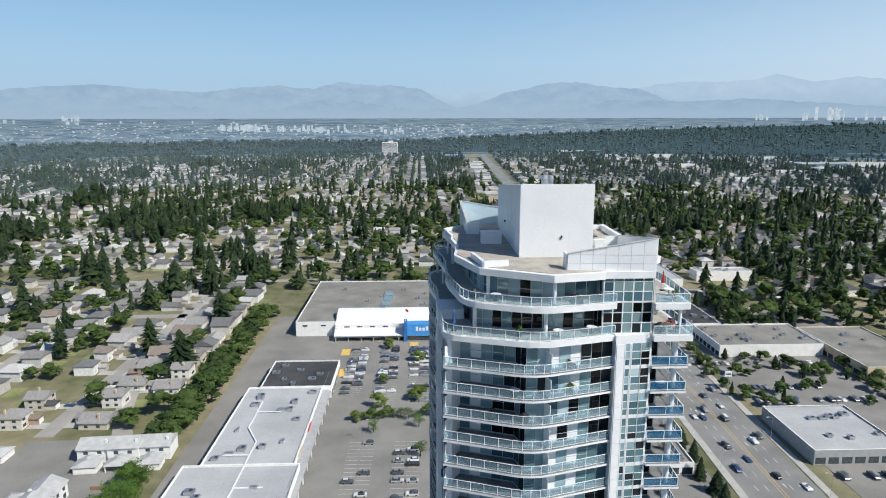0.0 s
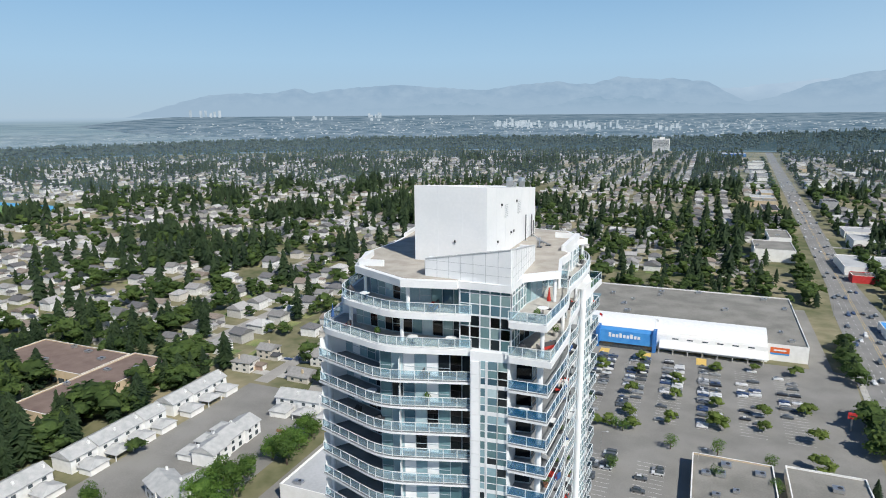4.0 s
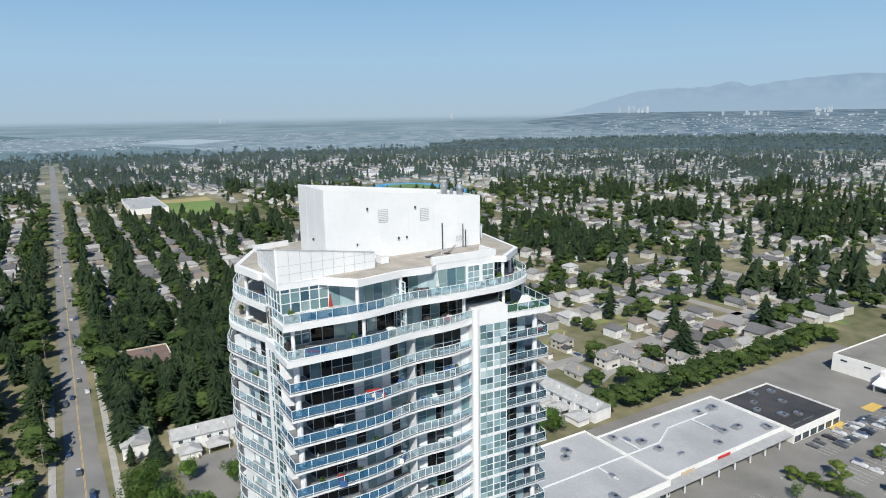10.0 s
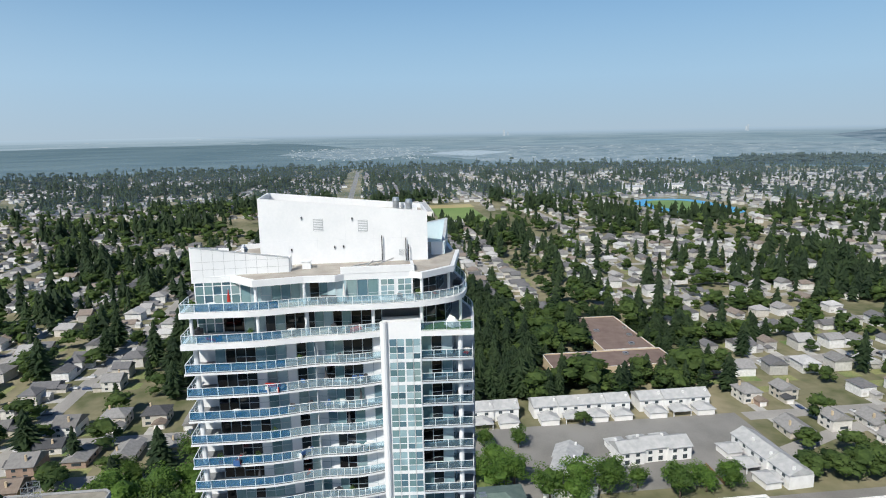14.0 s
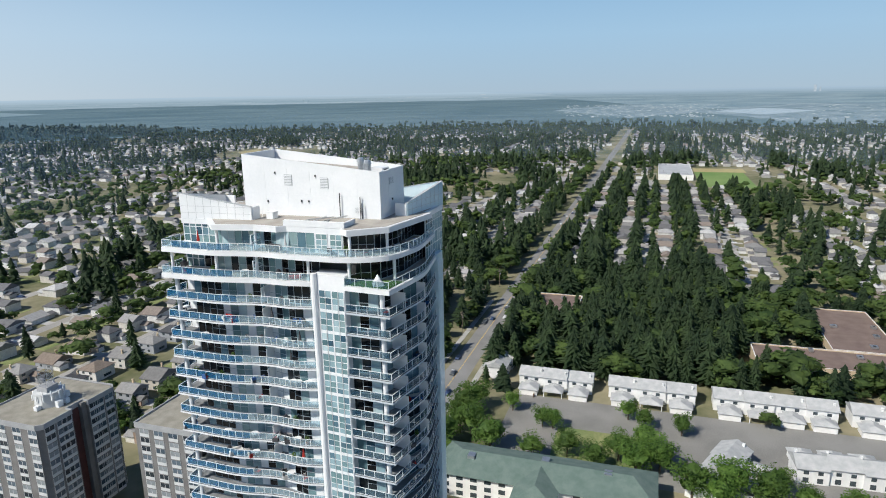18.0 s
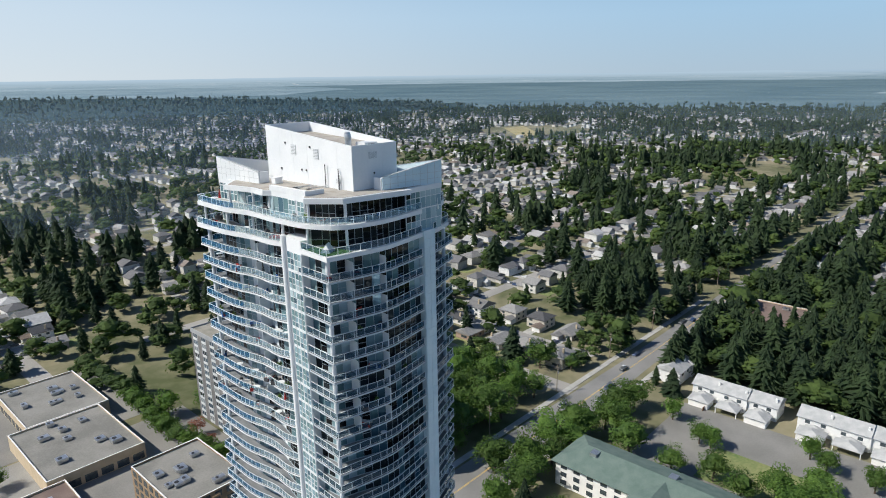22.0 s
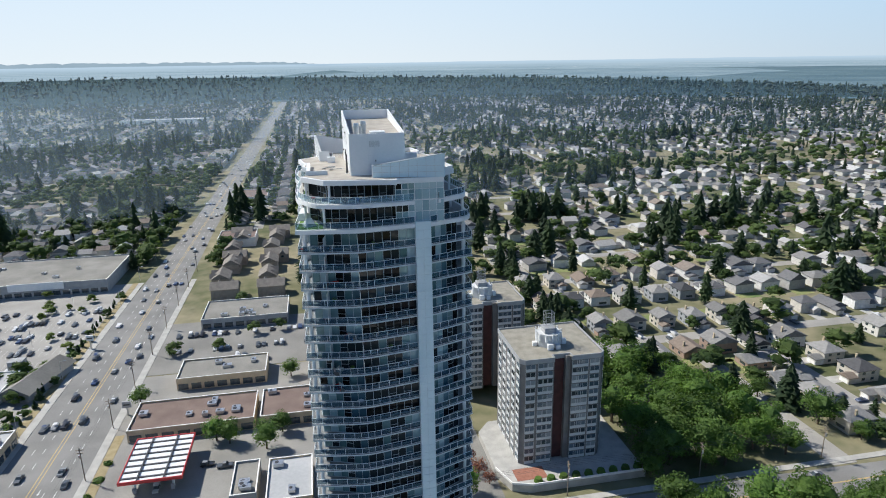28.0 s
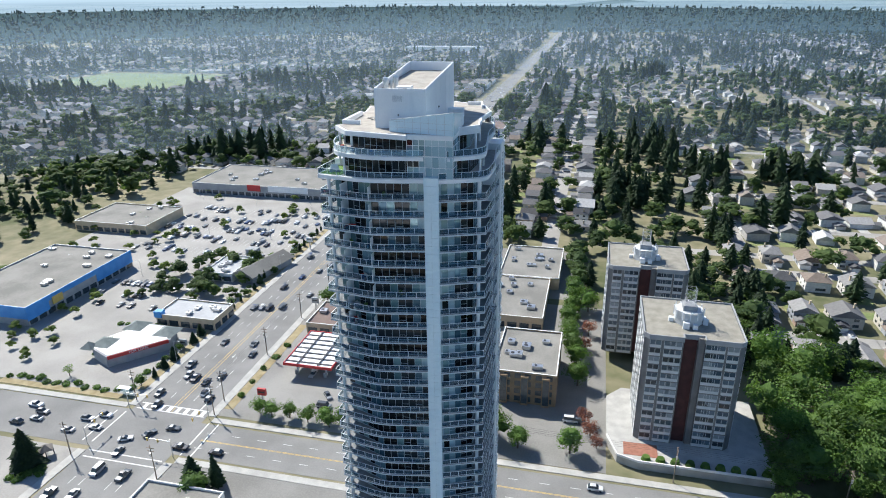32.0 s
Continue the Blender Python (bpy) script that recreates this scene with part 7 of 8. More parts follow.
# trees fill what stays open between the yards
CELL = 9.5
taken = set()
for _, x, y, _ in house_places:
    for i in (-1, 0, 1):
        for j in (-1, 0, 1):
            taken.add((int(x // CELL) + i, int(y // CELL) + j))
for _, x, y, _ in tree_places:
    taken.add((int(x // CELL), int(y // CELL)))
for a, b, c, d in STREETS:
    for i in range(int(a // CELL), int(c // CELL) + 1):
        for j in range(int(b // CELL), int(d // CELL) + 1):
            taken.add((i, j))
for i in range(-110, 90):
    for j in range(-120, 100):
        x, y = i * CELL + rng.uniform(1, 8), j * CELL + rng.uniform(1, 8)
        if (i, j) not in taken and math.hypot(x, y) < 1050 and not blocked(x, y, 2) and not unseen(x, y) and rng.random() < (0.30 if clump(x, y) > 0.5 else 0.12):
            tree_places.append((rng.choice(("fir", "broad", "broad")), x, y, rng.uniform(8, 16)))

FLATS = [(-315, 128, -247, 162), (-250, 92, -222, 164), (-304, -23, -264, 9), (-200, -14, -118, 168)]
for x0, y0, x1, y1, n, share in ((-330, 40, -200, 172, 150, 0.75), (-330, -26, -200, 60, 70, 0.8), (-205, -20, -190, 165, 34, 0.5)):
    for _ in range(n):
        x, y = rng.uniform(x0, x1), rng.uniform(y0, y1)
        if not any(a < x < c and b < y < d for a, b, c, d in FLATS):
            tree_places.append(("fir" if rng.random() < share else "broad", x, y, rng.uniform(11, 21)))
for x, y, h in ((-150, 12, 9), (-146, 47, 10), (-140, 48, 11), (-135, 52, 10), (-131, 49, 12), (-160, 46, 9), (-165, 40, 9), (-126, 30, 11), (-172, 92, 8), (-128, 88, 10), (-122, 96, 9), (-120, 130, 10), (76, -20, 11), (70, -22, 11), (73, -16, 9), (48, -54, 6), (56, -55, 6.5), (30, -54, 6), (22, -55, 6.5)):
    tree_places.append(("broad" if h != 11 or x < 0 else "fir", x, y, h))

for x, y, h in ((-6, -60, 12), (1, -64, 11), (-14, -57, 9), (10, -62, 9), (-31, -96, 10), (-30, -110, 9), (55, -247, 8), (33, -205, 7), (45, -203, 7), (60, -188, 6)):
    tree_places.append(("broad", x, y, h))
grove(256, -520, 560, -210, 220, 0.3, 9, 16)
# young bright green wood beside the main road in the south
for _ in range(230):
    tree_places.append(("broad", rng.uniform(128, 300), rng.uniform(-700, -565), rng.uniform(6, 11)))

# trees that stand out by themselves
for i in range(28):
    y = 92 + i * 8.8
    kind = ("purple" if i % 9 == 5 else "broad")
    if y < 106 or 128 < y < 162:
        continue
    tree_places.append((kind, -115.5 + rng.uniform(-2.5, 2.0), y + rng.uniform(-2, 2), rng.uniform(9, 14)))
    if i % 3 != 1:
        tree_places.append(("broad", -122 + rng.uniform(-3, 3), y, rng.uniform(9, 13)))
for x, y, h in ((-98, -118, 16), (-108, -112, 15), (-116, -118, 14), (-124, -84, 16), (-112, -72, 16), (-92, -88, 14), (-134, -74, 15), (-128, -92, 15), (-140, -66, 13), (-88, -36, 12), (-96, -28, 13), (-112, -30, 13), (-124, -28, 13), (-92, -60, 13), (-101, -66, 14), (-112, -60, 15), (-122, -70, 14), (-108, -80, 15), (-118, -90, 13), (-131, -61, 12), (-140, -56, 10), (-96, -76, 13), (-104, -98, 13), (-95, -107, 12), (-127, -102, 12), (-146, -88, 9),
                (-74, -24, 10), (-84, -22, 11), (-93, -25, 11), (-104, -24, 10), (-115, -23, 11), (-126, -25, 12), (-137, -22, 11), (-148, -24, 12), (-158, -21, 11), (-128, -8, 12), (-126, 8, 9), (-118, 62, 12), (-126, 44, 12), (-130, 52, 11), (-134, 38, 10),
                (-131, 20, 10), (-150, 8, 8), (-122, 74, 12), (-113, 70, 11), (-119, 84, 12), (-30, -58, 9), (-158, 60, 8), (-160, -6, 8)):
    tree_places.append(("broad", x, y, h * 1.15))
for x, y, h in ((-34, -74, 6), (-36, -68, 6), (-38, -62, 5), (-33, -122, 6), (-34, -134, 7)):
    tree_places.append(("rust", x, y, h))
for i in range(16):
    tree_places.append(("broad", -27 + rng.uniform(-1.5, 1.5), -118 - i * 7.2, rng.uniform(8, 11)))
for x, y, h in ((51, -107, 10), (46, -104, 9), (33, -98, 11), (28, -108, 9), (26, -152, 8), (84, -140, 8), (80, -186, 7)):
    tree_places.append(("broad", x, y, h))
for x, y in ((74, -56), (69, -55), (63, -56), (50, -56), (44, -56), (72, 6), (78, 14)):
    tree_places.append(("broad", x, y, 6.5))
for x, y in ((82, 2), (86, 110), (87, 118), (85, 127), (88, 140), (87, 150), (86, 160)):
    tree_places.append(("fir", x, y, 9))
for x in range(-44, 66, 18):
    for y in (150, 172, 196, 220, 244, 268):
        if rng.random() < 0.8:
            tree_places.append(("small", x + 9 + rng.uniform(-1, 1), y + rng.uniform(-6, 6), rng.uniform(5, 8)))
for i in range(16):
    tree_places.append(("small", -44 + i * 3.2, 180 + rng.uniform(-2, 2) + (i > 9) * 3, rng.uniform(4, 6)))
for i in range(30):
    if not (190 < 150 + i * 6 < 232 or 268 < 150 + i * 6 < 346):
        continue
    tree_places.append(("broad" if i % 3 else "fir", scott_x(150 + i * 6) - 17.5 + rng.uniform(-1.5, 0.5), 150 + i * 6 + rng.uniform(-2, 2), rng.uniform(8, 13)))
    tree_places.append(("broad", scott_x(180 + i * 6) + 19 + rng.uniform(-1, 2), 180 + i * 6, rng.uniform(4, 7)))
for _ in range(80):
    x, y = rng.uniform(124, 262), rng.uniform(-290, -56)
    if not ((200 < x < 255 and -165 < y < -92) or (112 < x < 152 and -125 < y < -60)):
        tree_places.append(("small", x, y, rng.uniform(3.5, 6)))
for i in range(34):
    tree_places.append(("fir" if i % 4 else "broad", 124.5 + rng.uniform(-0.8, 2), -62 - i * 6.5, rng.uniform(3, 6)))
for _ in range(40):
    tree_places.append(("broad", rng.uniform(130, 175), rng.uniform(-185, -128), rng.uniform(4, 9)))
for _ in range(70):
    tree_places.append(("broad" if rng.random() < 0.6 else "fir", rng.uniform(122, 262), rng.uniform(-480, -346), rng.uniform(7, 13)))
for _ in range(70):
    tree_places.append((rng.choice(("broad", "broad", "fir")), rng.uniform(128, 258), rng.uniform(176, 244), rng.uniform(3.5, 8)))
for _ in range(70):
    tree_places.append((rng.choice(("broad", "fir")), rng.uniform(172, 330), rng.uniform(286, 345), rng.uniform(7, 15)))

tree_places.sort(key=lambda p: math.hypot(p[1], p[2]))
house_places.sort(key=lambda p: math.hypot(p[1], p[2]))
NEAR_TREES, NEAR_HOUSES = 222, 48
made = {}
LABELS = {"broad": "leafy green broad-leaved tree in full summer leaf", "small": "small green street tree in a planted island", "fir": "tall dark green conifer with drooping boughs", "purple": "dark purple-leaved tree beside a street", "rust": "rust-red ornamental tree beside a drive"}
for kind, x, y, h in tree_places[:NEAR_TREES]:
    n = {"broad": 4, "fir": 4}.get(kind, 2)
    key = (kind, rng.randrange(n))
    m = pose(x, y, 0, 0, 0, rng.uniform(0, 360)) @ Matrix.Diagonal((h / 10 * rng.uniform(1.1, 1.4), h / 10 * rng.uniform(1.1, 1.4), h / 10, 1))
    if key not in made:
        t = thing("conifer" if kind == "fir" else "tree", LABELS[kind], "tree", "trees round the tower")
        part("trunk", TREES[key][0], None, t)
        part("crown", TREES[key][1], None, t)
        made[key] = t
        t.matrix_basis = m
    else:
        made_one = copy_thing(made[key], Matrix.Identity(4))
        made_one.matrix_basis = m
low_arrays = {k: arrays(s) for k, s in LOW.items()}
rest, rest_broad, rest_far, rest_hazy, rest_young = [], [], [], [], []
for kind, x, y, h in tree_places[NEAR_TREES:]:
    base = "fir" if kind == "fir" else "broad"
    key = (base + ("" if math.hypot(x, y) < 380 else "_mid" if math.hypot(x, y) < 800 else "_far"), rng.randrange(4))
    d = math.hypot(x, y)
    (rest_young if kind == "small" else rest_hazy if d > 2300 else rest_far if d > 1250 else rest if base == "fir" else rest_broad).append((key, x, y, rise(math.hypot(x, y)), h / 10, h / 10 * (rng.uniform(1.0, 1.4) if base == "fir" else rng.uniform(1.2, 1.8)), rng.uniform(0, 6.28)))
joined("woodland", low_arrays, rest, wood_stuff, "dark green conifers of the suburb", "trees")
joined("broadleaf_woodland", low_arrays, rest_broad, broad_stuff, "green broad-leaved trees of the suburb", "trees")
joined("car_park_trees", low_arrays, rest_young, young_leaves, "small bright green trees of the car parks", "trees")
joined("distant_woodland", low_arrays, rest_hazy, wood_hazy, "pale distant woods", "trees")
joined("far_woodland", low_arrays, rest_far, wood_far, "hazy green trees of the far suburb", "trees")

first = {}
for kind, x, y, turn in house_places[:NEAR_HOUSES]:
    m = pose(x, y, 0, 0, 0, turn + rng.uniform(-2, 2))
    if kind not in first:
        h = thing("house", "detached suburban house with a shingle roof and a garage", "house", "houses of the suburb")
        wing = None
        for k, me in HOUSES[kind].items():
            if k in ("garage_roof", "garage_door"):
                part(k, me, None, wing)
            else:
                ob = part("window" if k.endswith("window") else k, me, None, h)
                wing = ob if k == "garage" else wing
        first[kind] = h
        h.matrix_basis = m
    else:
        copy_thing(first[kind], m)
far_places = [(2 * k + (math.hypot(x, y) > 800), x, y, rise(math.hypot(x, y)), rng.uniform(0.85, 1.1), rng.uniform(0.8, 1.15), math.radians(turn + rng.choice((0, 0, 0, 90)) + rng.uniform(-7, 7))) for k, x, y, turn in house_places[NEAR_HOUSES:]]
joined("far_houses", dict(enumerate(FAR_WALLS)), far_places, far_walls, "rows of detached suburban houses with pale walls", "houses")
joined("far_house_roofs", dict(enumerate(FAR_TOPS)), far_places, far_shingles, "grey and brown shingle roofs of suburban houses", "roofs")
for k, x, y, turn in house_places[:1400]:
    a = math.radians(turn)
    c, s = math.cos(a), math.sin(a)
    q = [(-2.2, -14), (3.2, -14), (3.2, -6), (-2.2, -6)] if k % 2 else [(-3.2, -14), (2.2, -14), (2.2, -6), (-3.2, -6)]
    drive_shape.prism([(x + c * u - s * v, y + s * u + c * v) for u, v in q], -0.1, 0.052)
    if k % 3 != 1:
        g = rng.uniform(4.0, 7.5)
        lawn_shape.prism([(x + c * u - s * v, y + s * u + c * v) for u, v in ((-g, 6), (g, 6), (g, 13), (-g, 13))], -0.1, 0.035)
setting("residential_streets", street_shape, pale_lot, "grey asphalt residential streets", "road")
setting("driveways", drive_shape, concrete, "pale concrete driveways", "driveway")
setting("back_lawns", lawn_shape, lawn, "green and dry back lawns", "lawn")

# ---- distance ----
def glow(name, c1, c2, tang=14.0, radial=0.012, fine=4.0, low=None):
    """An unlit backdrop that glows: the far haze is put into its tone, streaked round the horizon; low: the tone and
    the two heights between which a mountain's foot sinks into haze.
    """
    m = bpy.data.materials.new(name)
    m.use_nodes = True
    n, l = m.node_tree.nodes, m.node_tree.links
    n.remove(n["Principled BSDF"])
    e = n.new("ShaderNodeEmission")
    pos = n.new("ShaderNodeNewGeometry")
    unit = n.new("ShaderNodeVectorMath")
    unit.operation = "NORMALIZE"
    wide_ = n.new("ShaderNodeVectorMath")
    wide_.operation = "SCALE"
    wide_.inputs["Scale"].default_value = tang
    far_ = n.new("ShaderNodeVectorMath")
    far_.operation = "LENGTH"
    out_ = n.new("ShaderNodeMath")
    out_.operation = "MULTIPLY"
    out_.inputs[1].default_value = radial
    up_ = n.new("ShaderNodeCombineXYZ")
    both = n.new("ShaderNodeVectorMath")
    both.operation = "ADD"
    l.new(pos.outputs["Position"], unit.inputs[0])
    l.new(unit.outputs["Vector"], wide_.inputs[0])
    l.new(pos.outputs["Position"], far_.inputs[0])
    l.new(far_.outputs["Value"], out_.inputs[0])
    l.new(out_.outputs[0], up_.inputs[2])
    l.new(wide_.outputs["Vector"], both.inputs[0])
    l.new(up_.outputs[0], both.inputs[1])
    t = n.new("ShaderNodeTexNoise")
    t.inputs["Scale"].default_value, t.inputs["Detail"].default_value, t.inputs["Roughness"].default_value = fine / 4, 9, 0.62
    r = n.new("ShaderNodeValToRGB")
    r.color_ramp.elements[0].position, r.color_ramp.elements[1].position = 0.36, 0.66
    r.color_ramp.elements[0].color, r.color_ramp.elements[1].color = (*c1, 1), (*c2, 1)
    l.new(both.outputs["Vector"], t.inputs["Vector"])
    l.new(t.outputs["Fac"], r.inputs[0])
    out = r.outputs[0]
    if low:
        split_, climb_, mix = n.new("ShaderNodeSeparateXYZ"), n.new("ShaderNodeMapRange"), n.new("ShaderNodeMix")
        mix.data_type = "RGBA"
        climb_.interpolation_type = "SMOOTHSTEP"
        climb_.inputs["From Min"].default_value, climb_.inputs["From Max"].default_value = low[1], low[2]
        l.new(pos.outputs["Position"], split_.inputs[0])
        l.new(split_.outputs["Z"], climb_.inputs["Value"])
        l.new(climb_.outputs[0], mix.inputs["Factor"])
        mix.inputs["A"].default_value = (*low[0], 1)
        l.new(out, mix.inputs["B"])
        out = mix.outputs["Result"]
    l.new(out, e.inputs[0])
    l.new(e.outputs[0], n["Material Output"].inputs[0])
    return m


def polar(bearing, r, z=None):
    """bearing: degrees west of north."""
    a = math.radians(bearing)
    return (-r * math.sin(a), r * math.cos(a), (rise(r) + 0.6) if z is None else z)


def band(name, b0, b1, r0, r1, material, label, lift=1.0, wobble=0.0, seed=0):
    """A strip of far land lying on the ground between two bearings and two distances."""
    s = Shape()
    n = max(4, int(abs(b1 - b0) / 0.8))
    cols = 14
    for j in range(n + 1):
        b = b0 + (b1 - b0) * j / n
        w = wobble * (0.5 * math.sin(0.31 * b + seed) + 0.35 * math.sin(1.13 * b + 2 * seed) + 0.25 * math.sin(2.9 * b + seed))
        near_end = min(1.0, abs(b - b0) / 7.0 + 0.02, abs(b1 - b) / 7.0 + 0.02)
        for i in range(cols + 1):
            r = (r0 + w) + (r1 - r0) * (1 - near_end) * 0.45 + (r1 - r0) * near_end * (i / cols) ** 2.2
            s.v.append(polar(b, r, rise(r) + lift))
    for j in range(n):
        for i in range(cols):
            a = j * (cols + 1) + i
            s.f.append((a, a + 1, a + cols + 2, a + cols + 1))
    return tagged(part(name, s, material), label, "backdrop", kind="structure")


def ridge(name, profile, r, foot, material, label):
    """A mountain silhouette: profile of (bearing, height)."""
    s = Shape()
    r_ = random.Random(3)
    fine = []
    for (a, ha), (b, hb) in zip(profile, profile[1:]):
        n = max(1, int(abs(b - a) / 0.35))
        fine += [(a + (b - a) * i / n, ha + (hb - ha) * i / n + (r_.uniform(-5, 5) if i else 0)) for i in range(n)]
    fine.append(profile[-1])
    for b, h in fine:
        s.v += [polar(b, r, foot), polar(b, r + 60, h)]
    s.f = [(2 * i, 2 * i + 2, 2 * i + 3, 2 * i + 1) for i in range(len(fine) - 1)]
    return tagged(part(name, s, material), label, "mountains", kind="structure")


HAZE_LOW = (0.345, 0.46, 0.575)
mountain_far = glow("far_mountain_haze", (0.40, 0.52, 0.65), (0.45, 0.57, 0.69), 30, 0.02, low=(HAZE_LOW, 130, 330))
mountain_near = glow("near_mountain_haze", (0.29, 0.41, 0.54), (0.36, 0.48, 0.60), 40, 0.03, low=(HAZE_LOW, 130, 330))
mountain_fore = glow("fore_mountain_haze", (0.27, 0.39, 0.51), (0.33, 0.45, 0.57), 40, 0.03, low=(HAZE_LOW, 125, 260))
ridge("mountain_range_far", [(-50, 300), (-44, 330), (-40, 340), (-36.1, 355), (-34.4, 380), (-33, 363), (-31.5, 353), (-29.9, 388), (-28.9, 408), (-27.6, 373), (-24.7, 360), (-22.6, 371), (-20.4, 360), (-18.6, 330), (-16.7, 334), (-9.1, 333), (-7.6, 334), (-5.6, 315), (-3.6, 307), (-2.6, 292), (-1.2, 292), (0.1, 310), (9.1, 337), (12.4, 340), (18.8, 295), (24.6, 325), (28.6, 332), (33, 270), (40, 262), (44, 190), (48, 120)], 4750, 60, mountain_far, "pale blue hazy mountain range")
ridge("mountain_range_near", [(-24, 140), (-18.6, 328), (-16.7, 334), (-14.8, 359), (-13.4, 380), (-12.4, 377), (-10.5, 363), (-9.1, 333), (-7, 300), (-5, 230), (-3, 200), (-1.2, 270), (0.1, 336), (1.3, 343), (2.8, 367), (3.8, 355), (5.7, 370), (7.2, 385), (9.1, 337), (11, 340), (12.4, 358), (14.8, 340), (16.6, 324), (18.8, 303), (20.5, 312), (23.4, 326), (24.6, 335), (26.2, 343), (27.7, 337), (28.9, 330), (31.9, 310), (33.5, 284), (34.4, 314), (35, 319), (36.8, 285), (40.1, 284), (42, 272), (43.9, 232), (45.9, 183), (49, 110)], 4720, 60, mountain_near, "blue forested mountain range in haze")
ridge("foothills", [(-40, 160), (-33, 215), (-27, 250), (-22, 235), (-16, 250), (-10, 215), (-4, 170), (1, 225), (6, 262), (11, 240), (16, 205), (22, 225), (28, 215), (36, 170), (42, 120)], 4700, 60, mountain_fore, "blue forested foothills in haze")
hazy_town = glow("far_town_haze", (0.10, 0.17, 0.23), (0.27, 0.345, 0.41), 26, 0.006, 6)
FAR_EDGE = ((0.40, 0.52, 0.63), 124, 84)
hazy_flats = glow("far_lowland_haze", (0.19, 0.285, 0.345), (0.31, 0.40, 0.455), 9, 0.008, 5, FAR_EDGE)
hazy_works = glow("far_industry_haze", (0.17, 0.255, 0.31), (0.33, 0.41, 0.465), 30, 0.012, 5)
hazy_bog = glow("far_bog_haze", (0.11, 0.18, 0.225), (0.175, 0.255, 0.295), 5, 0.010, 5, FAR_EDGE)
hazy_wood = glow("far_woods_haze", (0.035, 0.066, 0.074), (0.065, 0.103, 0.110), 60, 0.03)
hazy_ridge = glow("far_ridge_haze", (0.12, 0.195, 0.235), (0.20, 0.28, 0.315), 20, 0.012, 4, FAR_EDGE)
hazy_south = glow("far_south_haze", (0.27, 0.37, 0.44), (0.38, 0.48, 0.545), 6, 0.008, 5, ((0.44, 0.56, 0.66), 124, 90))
hazy_water = glow("far_water_haze", (0.40, 0.50, 0.585), (0.45, 0.55, 0.63), 6, 0.01)


def wooded_land(b0, b1):
    """Woods that climb behind the edge of the plateau, as far as the trees on them reach."""
    s = Shape()
    n, cols = int((b1 - b0) / 0.8), 8
    for j in range(n + 1):
        b = b0 + (b1 - b0) * j / n
        for i in range(cols + 1):
            r = 2295 + (woods_end(b) - 2295) * i / cols
            s.v.append(polar(b, r, rise(r) + 5.5))
    for j in range(n):
        for i in range(cols):
            a = j * (cols + 1) + i
            s.f.append((a, a + 1, a + cols + 2, a + cols + 1))
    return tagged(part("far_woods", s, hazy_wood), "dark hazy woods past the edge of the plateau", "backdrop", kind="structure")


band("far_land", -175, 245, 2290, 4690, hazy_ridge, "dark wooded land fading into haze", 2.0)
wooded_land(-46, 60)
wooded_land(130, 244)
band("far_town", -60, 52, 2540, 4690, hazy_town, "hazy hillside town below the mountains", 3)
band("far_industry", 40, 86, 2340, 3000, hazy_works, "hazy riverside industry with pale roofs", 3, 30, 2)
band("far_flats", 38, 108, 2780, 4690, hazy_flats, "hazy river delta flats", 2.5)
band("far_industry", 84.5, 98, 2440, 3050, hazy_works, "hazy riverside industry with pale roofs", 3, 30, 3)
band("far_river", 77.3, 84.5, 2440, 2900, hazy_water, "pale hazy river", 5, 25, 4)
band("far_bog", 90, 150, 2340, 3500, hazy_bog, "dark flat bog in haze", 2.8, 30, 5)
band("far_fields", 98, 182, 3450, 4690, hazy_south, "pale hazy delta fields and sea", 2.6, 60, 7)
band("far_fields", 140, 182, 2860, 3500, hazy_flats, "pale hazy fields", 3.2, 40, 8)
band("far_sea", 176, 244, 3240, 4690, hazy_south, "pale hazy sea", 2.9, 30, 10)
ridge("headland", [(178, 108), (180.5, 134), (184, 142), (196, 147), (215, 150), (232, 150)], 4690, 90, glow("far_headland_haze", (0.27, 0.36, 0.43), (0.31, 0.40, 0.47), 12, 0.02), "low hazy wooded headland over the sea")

# far roofs and towers glow; daylight and haze are put into their colours
far_pale = glow("far_pale_wall_glow", (0.38, 0.44, 0.48), (0.70, 0.74, 0.76), 300, 0.2)
far_roofs = Shape()
rr = random.Random(9)
for _ in range(2300):
    lo, hi, r0, r1, most = rr.choice([(45, 80, 2380, 2950, 12), (84, 97, 2480, 3000, 12), (-6, 45, 2600, 3700, 11), (-6, 40, 2600, 3700, 11), (-36, 0, 2700, 3700, 10), (98, 176, 3500, 4300, 34)])
    if most == 34 and rr.random() < 0.72:
        continue
    b, r = rr.uniform(lo, hi), rr.uniform(r0, r1)
    if r < woods_end(b) + 60 and not 60 < b < 130:
        continue
    x, y, z = polar(b, r)
    w, d = rr.uniform(0.3, 1) ** 2 * most + 3, rr.uniform(3, 6)
    q = math.radians(b)
    c_, s_ = math.cos(q), math.sin(q)
    far_roofs.prism([(x + c_ * u - s_ * v, y + s_ * u + c_ * v) for u, v in ((-w / 2, -d), (w / 2, -d), (w / 2, d), (-w / 2, d))], z, z + rr.uniform(3.0, 5.5) * (0.6 if most in (12, 34) else 1))
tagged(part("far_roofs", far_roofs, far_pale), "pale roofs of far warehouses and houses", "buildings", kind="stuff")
towers = Shape()
